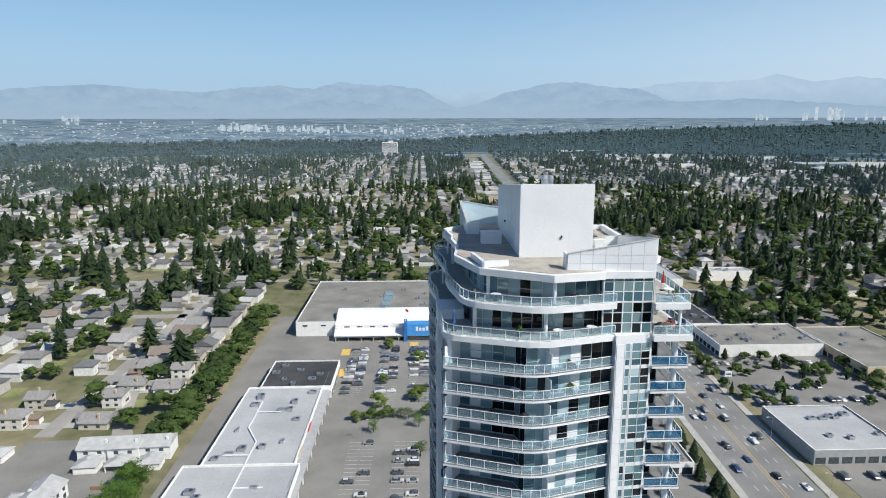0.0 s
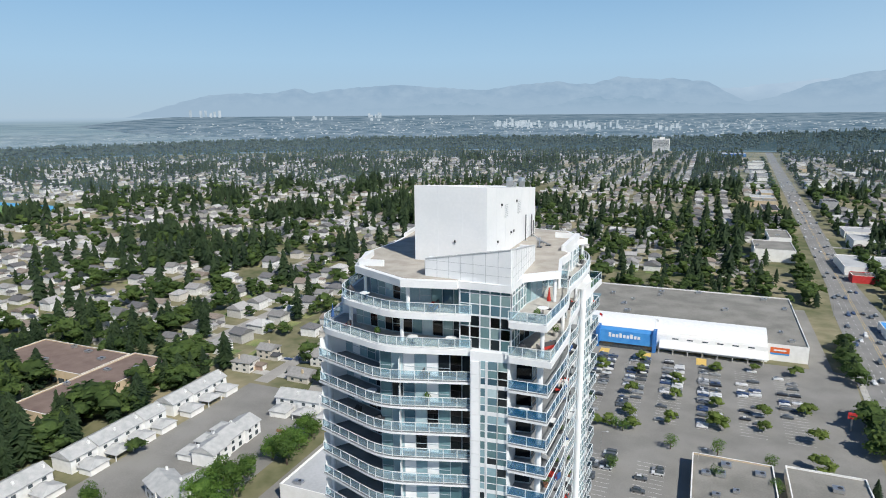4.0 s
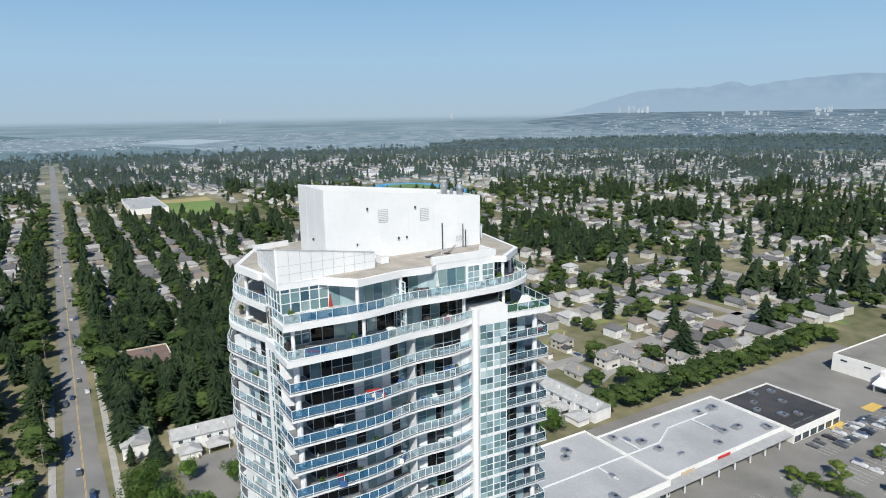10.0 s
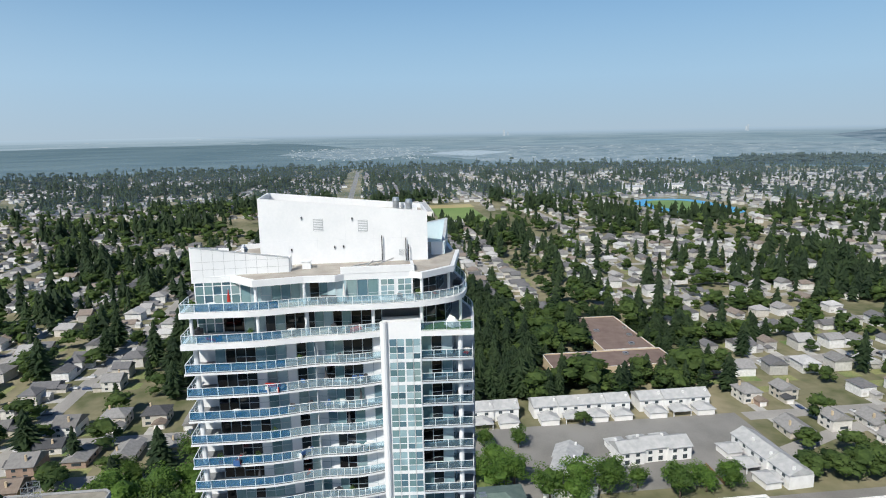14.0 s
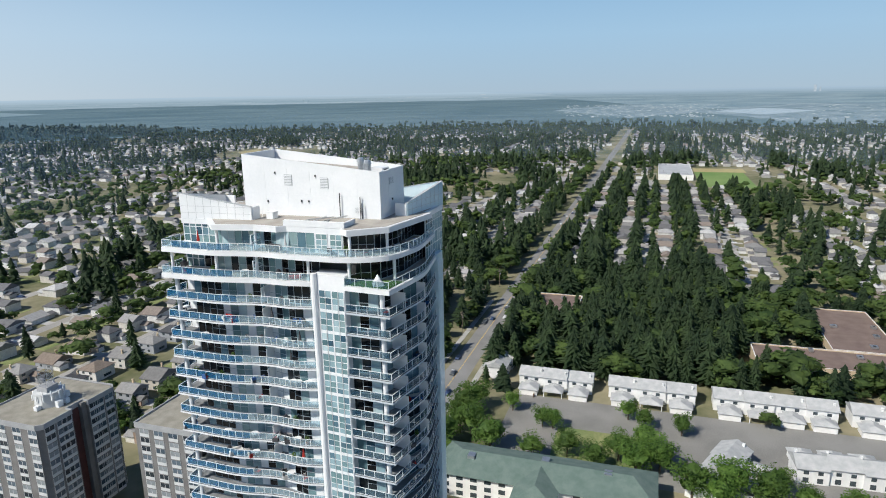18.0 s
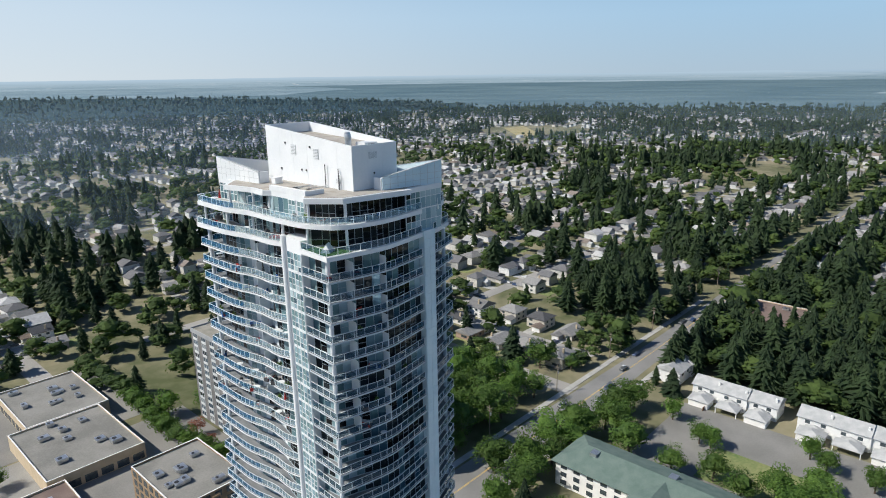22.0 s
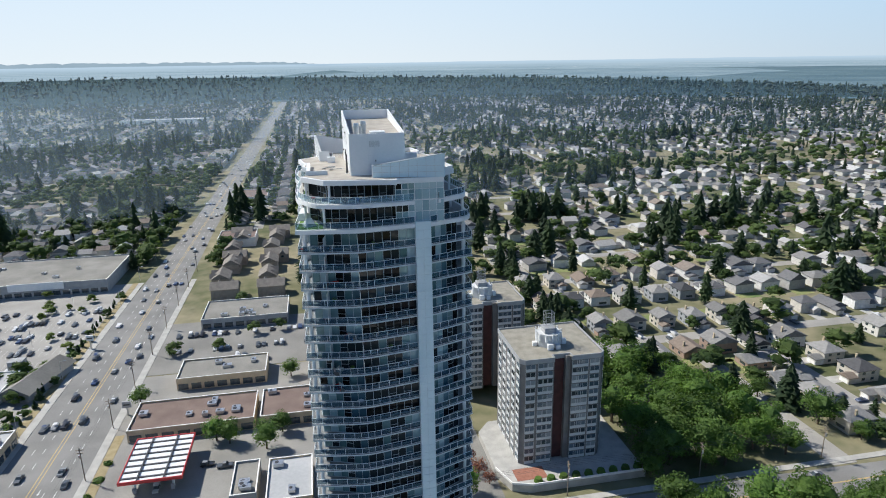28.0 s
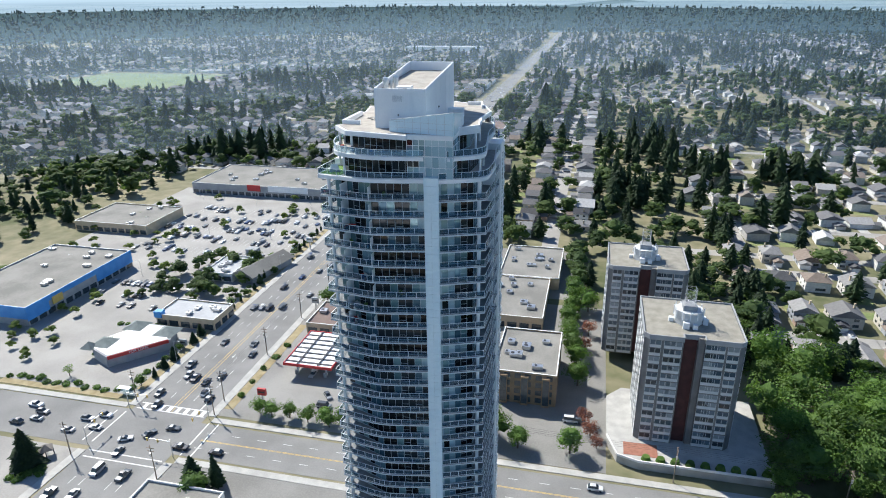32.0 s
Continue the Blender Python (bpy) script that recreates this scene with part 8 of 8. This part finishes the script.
for c, spread, n, r, hh in ((12.5, 5.5, 34, 3150, 34), (15.5, 2.4, 22, 3250, 38), (9, 3.5, 22, 3050, 26), (4, 4, 14, 3000, 26), (-2, 3, 8, 3100, 20), (23, 8, 14, 3900, 18), (28, 0.9, 6, 4350, 40), (42.2, 1.2, 9, 4600, 50), (-33, 1.8, 14, 4300, 84), (-28, 1.0, 5, 4300, 40), (-36, 1.5, 5, 4300, 60), (35, 3, 8, 4000, 26), (77.5, 0.3, 2, 4000, 60), (58, 0.3, 2, 4100, 40)):
    for _ in range(n):
        b = rr.gauss(c, spread / 2)
        x, y, z = polar(b, r + rr.uniform(-80, 80))
        w = rr.uniform(2.5, 6.5)
        towers.box(x - w, y - w, z - 5, x + w, y + w, z + hh * rr.uniform(0.3, 1.0))
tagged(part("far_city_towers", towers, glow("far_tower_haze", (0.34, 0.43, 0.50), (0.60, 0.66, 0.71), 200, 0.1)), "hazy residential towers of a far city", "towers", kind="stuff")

# added glowing ring standing in for haze and low sky: thins out upwards, painted brighter towards the sun
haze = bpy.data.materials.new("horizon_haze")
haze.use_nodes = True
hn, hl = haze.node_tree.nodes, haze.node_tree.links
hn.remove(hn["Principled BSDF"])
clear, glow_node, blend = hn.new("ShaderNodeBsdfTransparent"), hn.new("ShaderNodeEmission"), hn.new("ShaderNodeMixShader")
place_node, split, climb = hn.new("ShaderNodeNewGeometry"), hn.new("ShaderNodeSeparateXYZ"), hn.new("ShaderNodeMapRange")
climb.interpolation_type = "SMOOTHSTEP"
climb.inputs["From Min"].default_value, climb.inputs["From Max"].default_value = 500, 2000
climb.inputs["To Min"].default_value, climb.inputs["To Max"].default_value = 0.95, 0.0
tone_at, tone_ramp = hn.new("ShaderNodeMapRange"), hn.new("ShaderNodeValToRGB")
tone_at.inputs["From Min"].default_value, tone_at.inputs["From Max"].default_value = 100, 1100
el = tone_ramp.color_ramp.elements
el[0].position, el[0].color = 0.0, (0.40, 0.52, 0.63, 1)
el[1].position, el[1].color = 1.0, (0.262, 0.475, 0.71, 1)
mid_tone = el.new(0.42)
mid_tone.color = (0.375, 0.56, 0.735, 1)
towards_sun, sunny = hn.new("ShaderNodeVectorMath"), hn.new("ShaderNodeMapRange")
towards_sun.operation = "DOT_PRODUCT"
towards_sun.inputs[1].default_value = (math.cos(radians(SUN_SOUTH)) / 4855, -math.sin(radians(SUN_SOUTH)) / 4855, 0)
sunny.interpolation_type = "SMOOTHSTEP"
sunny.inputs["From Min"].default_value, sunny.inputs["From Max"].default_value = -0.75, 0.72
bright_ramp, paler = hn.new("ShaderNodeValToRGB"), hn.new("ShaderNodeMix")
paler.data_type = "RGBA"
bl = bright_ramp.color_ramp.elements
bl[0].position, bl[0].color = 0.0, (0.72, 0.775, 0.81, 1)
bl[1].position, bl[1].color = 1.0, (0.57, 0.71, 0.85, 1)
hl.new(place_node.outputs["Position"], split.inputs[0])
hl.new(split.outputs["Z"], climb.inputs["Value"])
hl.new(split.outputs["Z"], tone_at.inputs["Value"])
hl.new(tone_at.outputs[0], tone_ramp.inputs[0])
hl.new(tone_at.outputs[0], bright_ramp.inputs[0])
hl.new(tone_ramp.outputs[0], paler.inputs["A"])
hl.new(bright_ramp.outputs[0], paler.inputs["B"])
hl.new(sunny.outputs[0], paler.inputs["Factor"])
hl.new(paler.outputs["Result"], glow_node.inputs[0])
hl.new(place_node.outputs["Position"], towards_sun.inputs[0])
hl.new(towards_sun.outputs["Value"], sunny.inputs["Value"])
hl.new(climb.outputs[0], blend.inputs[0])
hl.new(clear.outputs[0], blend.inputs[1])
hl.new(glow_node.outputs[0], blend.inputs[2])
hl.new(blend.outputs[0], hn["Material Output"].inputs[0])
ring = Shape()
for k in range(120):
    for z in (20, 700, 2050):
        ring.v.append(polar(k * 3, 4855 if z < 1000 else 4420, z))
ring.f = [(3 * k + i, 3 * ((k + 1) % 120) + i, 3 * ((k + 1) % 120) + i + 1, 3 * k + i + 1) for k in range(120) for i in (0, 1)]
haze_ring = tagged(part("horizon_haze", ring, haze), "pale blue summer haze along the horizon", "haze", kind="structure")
haze_ring.visible_shadow = False

far_road = Shape()
for j in range(14):
    y0, y1 = -2290 - j * 60, -2350 - j * 60
    far_road.add([(96, y0, rise(-y0) + 3.4), (115, y0, rise(-y0) + 3.4), (115, y1, rise(-y1) + 3.4), (96, y1, rise(-y1) + 3.4)], [(3, 2, 1, 0)])
tagged(part("main_road_far", far_road, asphalt), "pale road climbing straight into the haze", "road", kind="structure")

# added see-through sheets standing in for summer haze, lit by the sun, far out over the suburb
def haze_veil(name, southward):
    """A pale see-through skin standing in for sunlit haze, thinner upwards; the flag makes it denser round towards the
    south.
    """
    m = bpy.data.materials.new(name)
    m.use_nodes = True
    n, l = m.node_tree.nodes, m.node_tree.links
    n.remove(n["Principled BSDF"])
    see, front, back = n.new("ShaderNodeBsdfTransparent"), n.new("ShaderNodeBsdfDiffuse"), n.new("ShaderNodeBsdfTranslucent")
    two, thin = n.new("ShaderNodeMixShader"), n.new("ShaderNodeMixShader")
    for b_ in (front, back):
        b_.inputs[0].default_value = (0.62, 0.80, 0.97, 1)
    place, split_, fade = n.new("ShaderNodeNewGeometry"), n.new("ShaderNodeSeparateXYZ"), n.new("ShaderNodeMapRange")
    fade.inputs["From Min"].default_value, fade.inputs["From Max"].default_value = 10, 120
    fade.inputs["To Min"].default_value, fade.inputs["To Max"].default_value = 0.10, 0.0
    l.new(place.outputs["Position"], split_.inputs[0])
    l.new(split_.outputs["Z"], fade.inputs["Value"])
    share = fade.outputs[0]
    if southward:
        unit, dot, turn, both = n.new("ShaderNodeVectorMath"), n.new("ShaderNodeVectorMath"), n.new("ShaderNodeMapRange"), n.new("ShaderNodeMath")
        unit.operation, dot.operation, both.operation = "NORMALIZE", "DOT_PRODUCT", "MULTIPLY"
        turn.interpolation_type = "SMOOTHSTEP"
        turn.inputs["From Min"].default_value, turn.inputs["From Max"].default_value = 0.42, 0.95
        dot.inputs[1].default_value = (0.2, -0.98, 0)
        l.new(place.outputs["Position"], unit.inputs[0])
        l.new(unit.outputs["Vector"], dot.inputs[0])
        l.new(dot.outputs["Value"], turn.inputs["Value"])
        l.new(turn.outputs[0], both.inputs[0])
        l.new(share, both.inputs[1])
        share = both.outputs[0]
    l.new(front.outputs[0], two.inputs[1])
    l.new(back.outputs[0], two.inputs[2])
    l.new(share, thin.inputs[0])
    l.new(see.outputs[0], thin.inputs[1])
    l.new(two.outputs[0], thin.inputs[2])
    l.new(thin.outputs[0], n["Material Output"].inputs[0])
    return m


veil, south_veil = haze_veil("summer_haze", False), haze_veil("south_haze_sheet", True)
for r, b0, b1, skin in [(r, 0, 360, veil) for r in (1150, 1800)] + [(r, 118, 244, south_veil) for r in (500, 750, 1050, 1500)]:
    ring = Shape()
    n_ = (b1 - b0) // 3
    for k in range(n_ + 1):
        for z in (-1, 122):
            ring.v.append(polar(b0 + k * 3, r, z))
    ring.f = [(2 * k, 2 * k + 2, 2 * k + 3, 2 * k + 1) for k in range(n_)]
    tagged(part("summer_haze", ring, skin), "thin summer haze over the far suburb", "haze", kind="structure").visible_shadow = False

# ---- cars ----
def car_parts(kind):
    """Body, glass house and wheels of a car that faces +y. kind: 0 saloon, 1 tall hatch, 2 pickup, 3 van."""
    L, W = (4.6, 1.82) if kind < 2 else (5.3, 1.95)
    h0, h1 = (0.88, 1.45) if kind == 0 else (1.0, 1.72) if kind == 1 else (1.05, 1.85) if kind == 2 else (1.15, 2.2)
    body = Shape()
    x, y = W / 2, L / 2
    prof = [(-y, 0.32), (y, 0.32), (y, 0.70), (y - 0.25, h0 - 0.08), (y - 1.2, h0), (-y + 0.2, h0), (-y, h0 - 0.2)]
    n = len(prof)
    body.add([(-x, a, b) for a, b in prof] + [(x, a, b) for a, b in prof], [tuple(range(n)), tuple(range(2 * n - 1, n - 1, -1))] + [(i, n + i, n + (i + 1) % n, (i + 1) % n) for i in range(n)])
    f, b = {0: (0.85, -1.55), 1: (1.0, -2.1), 2: (1.1, -0.9), 3: (1.7, -2.5)}[kind]
    glass, roof = Shape(), Shape()
    q = x - 0.08
    t = x - 0.26
    s0, s1 = (0.75, 0.65) if kind < 2 else (0.6, 0.25)
    glass.add([(-q, f, h0), (q, f, h0), (q, b, h0), (-q, b, h0), (-t, f - s0, h1), (t, f - s0, h1), (t, b + s1, h1), (-t, b + s1, h1)], [(0, 1, 5, 4), (1, 2, 6, 5), (2, 3, 7, 6), (3, 0, 4, 7), (4, 5, 6, 7)])
    roof.add([(-t - 0.02, f - s0 - 0.05, h1 + 0.01), (t + 0.02, f - s0 - 0.05, h1 + 0.01), (t + 0.02, b + s1, h1 + 0.01), (-t - 0.02, b + s1, h1 + 0.01), (-t + 0.1, f - s0 - 0.2, h1 + 0.07), (t - 0.1, f - s0 - 0.2, h1 + 0.07), (t - 0.1, b + s1 + 0.1, h1 + 0.07), (-t + 0.1, b + s1 + 0.1, h1 + 0.07)],
             [(0, 1, 5, 4), (1, 2, 6, 5), (2, 3, 7, 6), (3, 0, 4, 7), (4, 5, 6, 7)])
    wheel = Shape()
    ring = [(0.33 * math.cos(2 * math.pi * i / 10), 0.33 * math.sin(2 * math.pi * i / 10)) for i in range(10)]
    wheel.add([(-0.11, a, c) for a, c in ring] + [(0.11, a, c) for a, c in ring], [tuple(range(10)), tuple(range(19, 9, -1))] + [(i, 10 + i, 10 + (i + 1) % 10, (i + 1) % 10) for i in range(10)])
    return body, glass, roof, wheel, x, y


car_models, far_cars = [], []
for k in range(4):
    body, glass, roof, wheel, x, y = car_parts(k)
    car_models.append((body.mesh("body", car_paint), glass.mesh("window_glass", window_dark), roof.mesh("car_roof", car_paint), wheel.mesh("wheel", tyre), x, y))
    far = Shape()
    far.add(body.v, body.f).add(roof.v, roof.f)
    far_cars.append(arrays(far))
spots = []
rc = random.Random(21)
line_shape = Shape()
# rows of stalls in the food store's car park; cars stand across the rows
for row, x in enumerate((-50, -33, -17, 0, 17, 34, 51, 68)):
    for i in range(27):
        y = 196 + i * 2.75 if row > 0 else 206 + i * 2.4
        if y > 268:
            continue
        for s in (-1, 1):
            line_shape.box(x + s * 2.7 - 2.4, y - 1.38, 0.06, x + s * 2.7 + 2.4, y - 1.28, 0.098)
            if rc.random() < (0.62 if y > 225 else 0.3) * (1.0 if row < 6 else 0.5):
                spots.append((x + s * 2.7, y, 90 * s))
for row, x in enumerate((-40, -22, -4, 14, 40)):
    for i in range(16):
        y = 118 + i * 2.8
        for s in (-1, 1):
            line_shape.box(x + s * 2.7 - 2.4, y - 1.45, 0.06, x + s * 2.7 + 2.4, y - 1.35, 0.098)
            if rc.random() < 0.22:
                spots.append((x + s * 2.7, y, 90 * s))
for y in (-255, -238, -221, -204, -187):
    for i in range(34):
        x = 130 + i * 2.8
        if x > 224 and y > -245:
            continue
        for s in (-1, 1):
            line_shape.box(x - 1.45, y + s * 2.7 - 2.4, 0.06, x - 1.35, y + s * 2.7 + 2.4, 0.098)
            if rc.random() < 0.3:
                spots.append((x, y + s * 2.7, 0 if s > 0 else 180))
for x0, x1, y, p, turn in ((150, 200, -140, 0.6, 0), (160, 200, -128, 0.5, 180), (158, 198, -118, 0.35, 0), (35, 80, -172, 0.5, 0), (20, 84, -188, 0.5, 180), (20, 84, -206, 0.45, 0), (60, 84, -218, 0.4, 180), (138, 200, 236, 0.5, 0), (140, 230, 205, 0.45, 180), (140, 230, 190, 0.4, 0), (132, 170, 126, 0.6, 0),
                           (-150, -135, 50, 0.6, 90), (-30, -10, -122, 0.3, 0), (-38, -28, -74, 0.5, 90), (40, 84, -64, 0.12, 90), (-20, 20, 80, 0.3, 0)):
    x = x0
    while x < x1:
        if rc.random() < p:
            spots.append((x, y, turn))
        x += 2.8
for lane, turn in ((-9.5, 180), (-6, 180), (-2.4, 180), (3, 0), (6.5, 0), (10, 0)):
    y = -900
    while y < 1200:
        y += rc.uniform(9, 55) if -110 < y < 120 else rc.uniform(14, 70) * (1 + abs(y) / 900)
        if not -49 < y < -29:
            spots.append((scott_x(y) + lane, y, turn))
for lane, turn in ((-43.5, 90), (-40.6, 90), (-37, -90), (-34, -90)):
    x = -900
    while x < 230:
        x += rc.uniform(8, 30) if x > 20 else rc.uniform(40, 120)
        if not 92 < x < 118:
            spots.append((x, lane, turn))
spots += [(66, -82, 0), (52, -92, 90), (46, -90, 90), (55, -70, 40), (48, -178, 0), (51, -178, 0), (104, -38, 150), (110, -34, 120), (98, -42, 100), (66.5, -86, 0), (69, -96, 0)]
for k, x, y, turn in house_places[:900]:
    if rc.random() < 0.55:
        a = math.radians(turn)
        v = rc.uniform(-14.5, -12.2)
        u = 0.6 if k % 2 else -0.6
        spots.append((x + math.cos(a) * u - math.sin(a) * v, y + math.sin(a) * u + math.cos(a) * v, turn))
spots.sort(key=lambda p: math.hypot(p[0], p[1]))
NEAR_CARS = 118
proto = {}
kinds = ["silver-grey parked car on asphalt", "tall hatchback car standing on asphalt", "pickup truck on the asphalt road", "tall delivery van on asphalt"]
for x, y, turn in spots[:NEAR_CARS]:
    k = rc.choice((0, 0, 0, 1, 1, 1, 2, 3))
    m = pose(x, y, 0.095, 0, 0, turn + rc.uniform(-2, 2))
    if k not in proto:
        body, glass, roof, wheel, wx, wy = car_models[k]
        car = thing(("car", "car", "pickup_truck", "van")[k], kinds[k] if k else "saloon car with dark windows standing on asphalt", "car", "cars on roads and car parks")
        b = part("body", body, None, car)
        part("window_glass", glass, None, car)
        part("car_roof", roof, None, car)
        for sx in (-1, 1):
            for sy in (-1, 1):
                part("wheel", wheel, None, car, at=Matrix.Translation((sx * (wx - 0.1), sy * (wy - 0.85), 0.33)))
        proto[k] = car
        car.matrix_basis = m
    else:
        copy_thing(proto[k], m)
far_paint = palette("far_car_paint", [(0.75, 0.75, 0.75), (0.03, 0.03, 0.035), (0.30, 0.31, 0.32), (0.70, 0.71, 0.72), (0.10, 0.11, 0.12), (0.35, 0.02, 0.02), (0.04, 0.07, 0.16), (0.50, 0.51, 0.52)], 0.3, True, spec=0.6)
joined("far_cars", dict(enumerate(far_cars)), [(rc.choice((0, 0, 1, 1, 2, 3)), x, y, 0.09, 1, 1, math.radians(t)) for x, y, t in spots[NEAR_CARS:]], far_paint, "parked and driving cars further off", "cars")
setting("stall_lines", line_shape, line_white, "worn white parking stall lines", "marking")

# ---- road markings ----
marks, yellow = Shape(), Shape()
for y in range(-700, 1000, 9):
    for lane in (-7.8, -4.2, 4.8, 8.3):
        if not -56 < y < -22:
            marks.box(scott_x(y) + lane - 0.08, y, 0.05, scott_x(y) + lane + 0.08, y + 3.2, 0.075)
for y0 in range(-700, 1000, 50):
    if not -60 < y0 < 0:
        for d in (-0.45, 0.75):
            yellow.prism([(scott_x(y0) + d - 0.09, y0), (scott_x(y0) + d + 0.09, y0), (scott_x(y0 + 50) + d + 0.09, y0 + 50), (scott_x(y0 + 50) + d - 0.09, y0 + 50)], 0.05, 0.073)
for d in (-0.25, 0.1):
    yellow.box(-700, -39 + d - 0.07, 0.04, 86, -39 + d + 0.07, 0.07)
for x in range(-700, 84, 9):
    for lane in (-42.8, -35.2):
        if x > -60:
            marks.box(x, lane - 0.07, 0.04, x + 3, lane + 0.07, 0.07)
for y in (-53.5, -50.3, -27.5, -24.6):
    marks.box(92, y, 0.05, 118, y + 0.45, 0.078)
for x in (84.5, 88, 120, 123.5):
    marks.box(x, -47.5, 0.04, x + 0.45, -31, 0.08)
for i in range(8):
    marks.box(92.5 + i * 3.2, -53, 0.05, 94 + i * 3.2, -50.4, 0.0785)
for y, lane in ((120, 3), (150, 3), (180, -6), (-90, -2.4), (-70, 3), (210, 6.5)):
    marks.prism([(scott_x(y) + lane - 0.1, y), (scott_x(y) + lane + 0.1, y), (scott_x(y) + lane + 0.1, y + 2), (scott_x(y) + lane + 0.5, y + 2), (scott_x(y) + lane, y + 3), (scott_x(y) + lane - 0.5, y + 2), (scott_x(y) + lane - 0.1, y + 2)], 0.05, 0.077)
setting("road_markings", marks, line_white, "white lane lines, stop bars and arrows", "marking")
setting("centre_lines", yellow, line_yellow, "yellow road centre lines", "marking")
hatch = Shape()
for x, y in ((-58, 262), (-57, 232), (-20, 272), (2, 272), (30, 274)):
    hatch.box(x - 2.5, y - 5, 0.06, x + 2.5, y + 5, 0.1)
setting("kerb_hatching", hatch, line_yellow, "yellow painted hatching", "marking")

# ---- poles, signals, signs ----
wood_pole = surf("weathered_pole", (0.20, 0.16, 0.12), (0.29, 0.24, 0.19), 2.0, 0.9)
pole_model = thing("utility_pole", "weathered wooden utility pole with crossarms beside the road", "pole", "utility poles")
part("pole", Shape().post(0, 0, 0, 12.5, 0.19, 8, 0.13), wood_pole, pole_model)
part("crossarm", Shape().box(-1.3, -0.07, 11.4, 1.3, 0.07, 11.6), wood_pole, pole_model)
part("crossarm", Shape().box(-1.1, -0.07, 10.3, 1.1, 0.07, 10.5), wood_pole, pole_model)
part("transformer", Shape().post(0.45, 0, 8.6, 9.7, 0.28, 10), steel, pole_model)
pole_spots = [(90, -60 - 32 * i) for i in range(9)]
pole_model.matrix_basis = pose(*pole_spots[0], 0)
for x, y in pole_spots[1:] + [(89, -52), (121, -54), (122, -24), (88.5, -20)] + [(-60 - 45 * i, -51.5) for i in range(7)]:
    copy_thing(pole_model, pose(x, y, 0, 0, 0, 90 if y < -51 and x < 80 else 0))
wires = Shape()
for d in (-1.2, -0.4, 0.5, 1.2):
    for (x0, y0), (x1, y1) in zip(pole_spots, pole_spots[1:]):
        for i in range(6):
            t0, t1 = i / 6, (i + 1) / 6
            sag = lambda t: 11.6 - 1.2 * 4 * t * (1 - t)
            wires.bar((x0 + d, y0 + (y1 - y0) * t0, sag(t0)), (x1 + d, y0 + (y1 - y0) * t1, sag(t1)), 0.03, 0.03)
    for i in range(8):
        x0 = -60 - 45 * i
        wires.bar((x0 + 45, -51.5 + d, 11.6), (x0 + 22, -51.5 + d, 10.8), 0.03, 0.03)
        wires.bar((x0 + 22, -51.5 + d, 10.8), (x0, -51.5 + d, 11.6), 0.03, 0.03)
tagged(part("overhead_wires", wires, dark_steel), "black overhead wires between utility poles", "wires", kind="stuff")
signal = thing("traffic_signal", "traffic signal on a long mast arm at the junction", "traffic signal", "traffic signals")
part("mast", Shape().post(0, 0, 0, 7, 0.14, 8, 0.1), steel, signal)
part("mast_arm", Shape().box(0, -0.07, 6.2, 8.5, 0.07, 6.35), steel, signal)
for x in (4.5, 8.2):
    part("signal_head", Shape().box(x - 0.2, -0.22, 5.2, x + 0.2, 0.12, 6.4), line_yellow, signal, "yellow signal head")
signal.matrix_basis = pose(89.5, -29.5, 0)
for x, y, turn in ((120.5, -49.5, 180), (89.5, -49.5, 90), (120.5, -29.5, -90)):
    copy_thing(signal, pose(x, y, 0, 0, 0, turn))
lamp_ = thing("street_lamp", "grey street lamp with a curved arm beside the road", "street lamp", "street lamps")
part("lamp_post", Shape().post(0, 0, 0, 9, 0.1, 8, 0.07), steel, lamp_)
part("lamp_arm", Shape().bar((0, 0, 8.8), (2.2, 0, 9.3), 0.08, 0.08), steel, lamp_)
part("lamp_head", Shape().box(1.8, -0.15, 9.25, 2.7, 0.15, 9.4), aluminium, lamp_)
lamp_.matrix_basis = pose(90.5, 10, 0)
for x, y, turn in [(scott_x(y) - 15, y, 0) for y in range(50, 420, 42)] + [(scott_x(y) + 15, y, 180) for y in range(30, 420, 42)] + [(x, y, 0) for x in (-40, -5, 30) for y in (160, 235)] + [(x, y, 90) for x in (150, 190, 230) for y in (-270, -212, -150)] + [(122.5, -80 - 45 * i, 180) for i in range(8)]:
    copy_thing(lamp_, pose(x, y, 0, 0, 0, turn))
for x, y, h, c, lab in ((120.5, -202, 7, stucco_white, "tall white pylon sign beside the road"), (126, -90, 4, stucco_grey, "low grey sign beside the road"), (132, 205, 9, white_paint, "tall white pylon sign of the mall"), (88, 215, 8, red_paint, "tall pylon sign of the food store"), (87, -133, 6, stucco_grey, "pylon sign of small shops"), (76, -62, 6, red_paint, "price sign of the filling station")):
    s_ = thing("pylon_sign", lab, "sign")
    part("sign_post", Shape().box(x - 0.3, y - 0.3, 0, x + 0.3, y + 0.3, h - 2.5), steel, s_)
    part("sign_panel", Shape().box(x - 1.6, y - 0.4, h - 2.6, x + 1.6, y + 0.4, h), c, s_)
    part("sign_bar", Shape().box(x - 1.2, y - 0.44, h - 1.6, x + 1.2, y + 0.44, h - 1.0), dark_steel, s_)
shelter = thing("bus_shelter", "small white bus shelter beside the junction", "shelter")
part("shelter_roof", Shape().box(125, -57.5, 2.6, 130, -55.5, 2.75), white_paint, shelter)
part("shelter_glass", Shape().box(125.1, -57.4, 0.2, 129.9, -57.3, 2.6), rail_glass, shelter)
for x in (125.2, 129.8):
    part("shelter_post", Shape().box(x - 0.06, -55.7, 0.1, x + 0.06, -55.6, 2.6), steel, shelter)
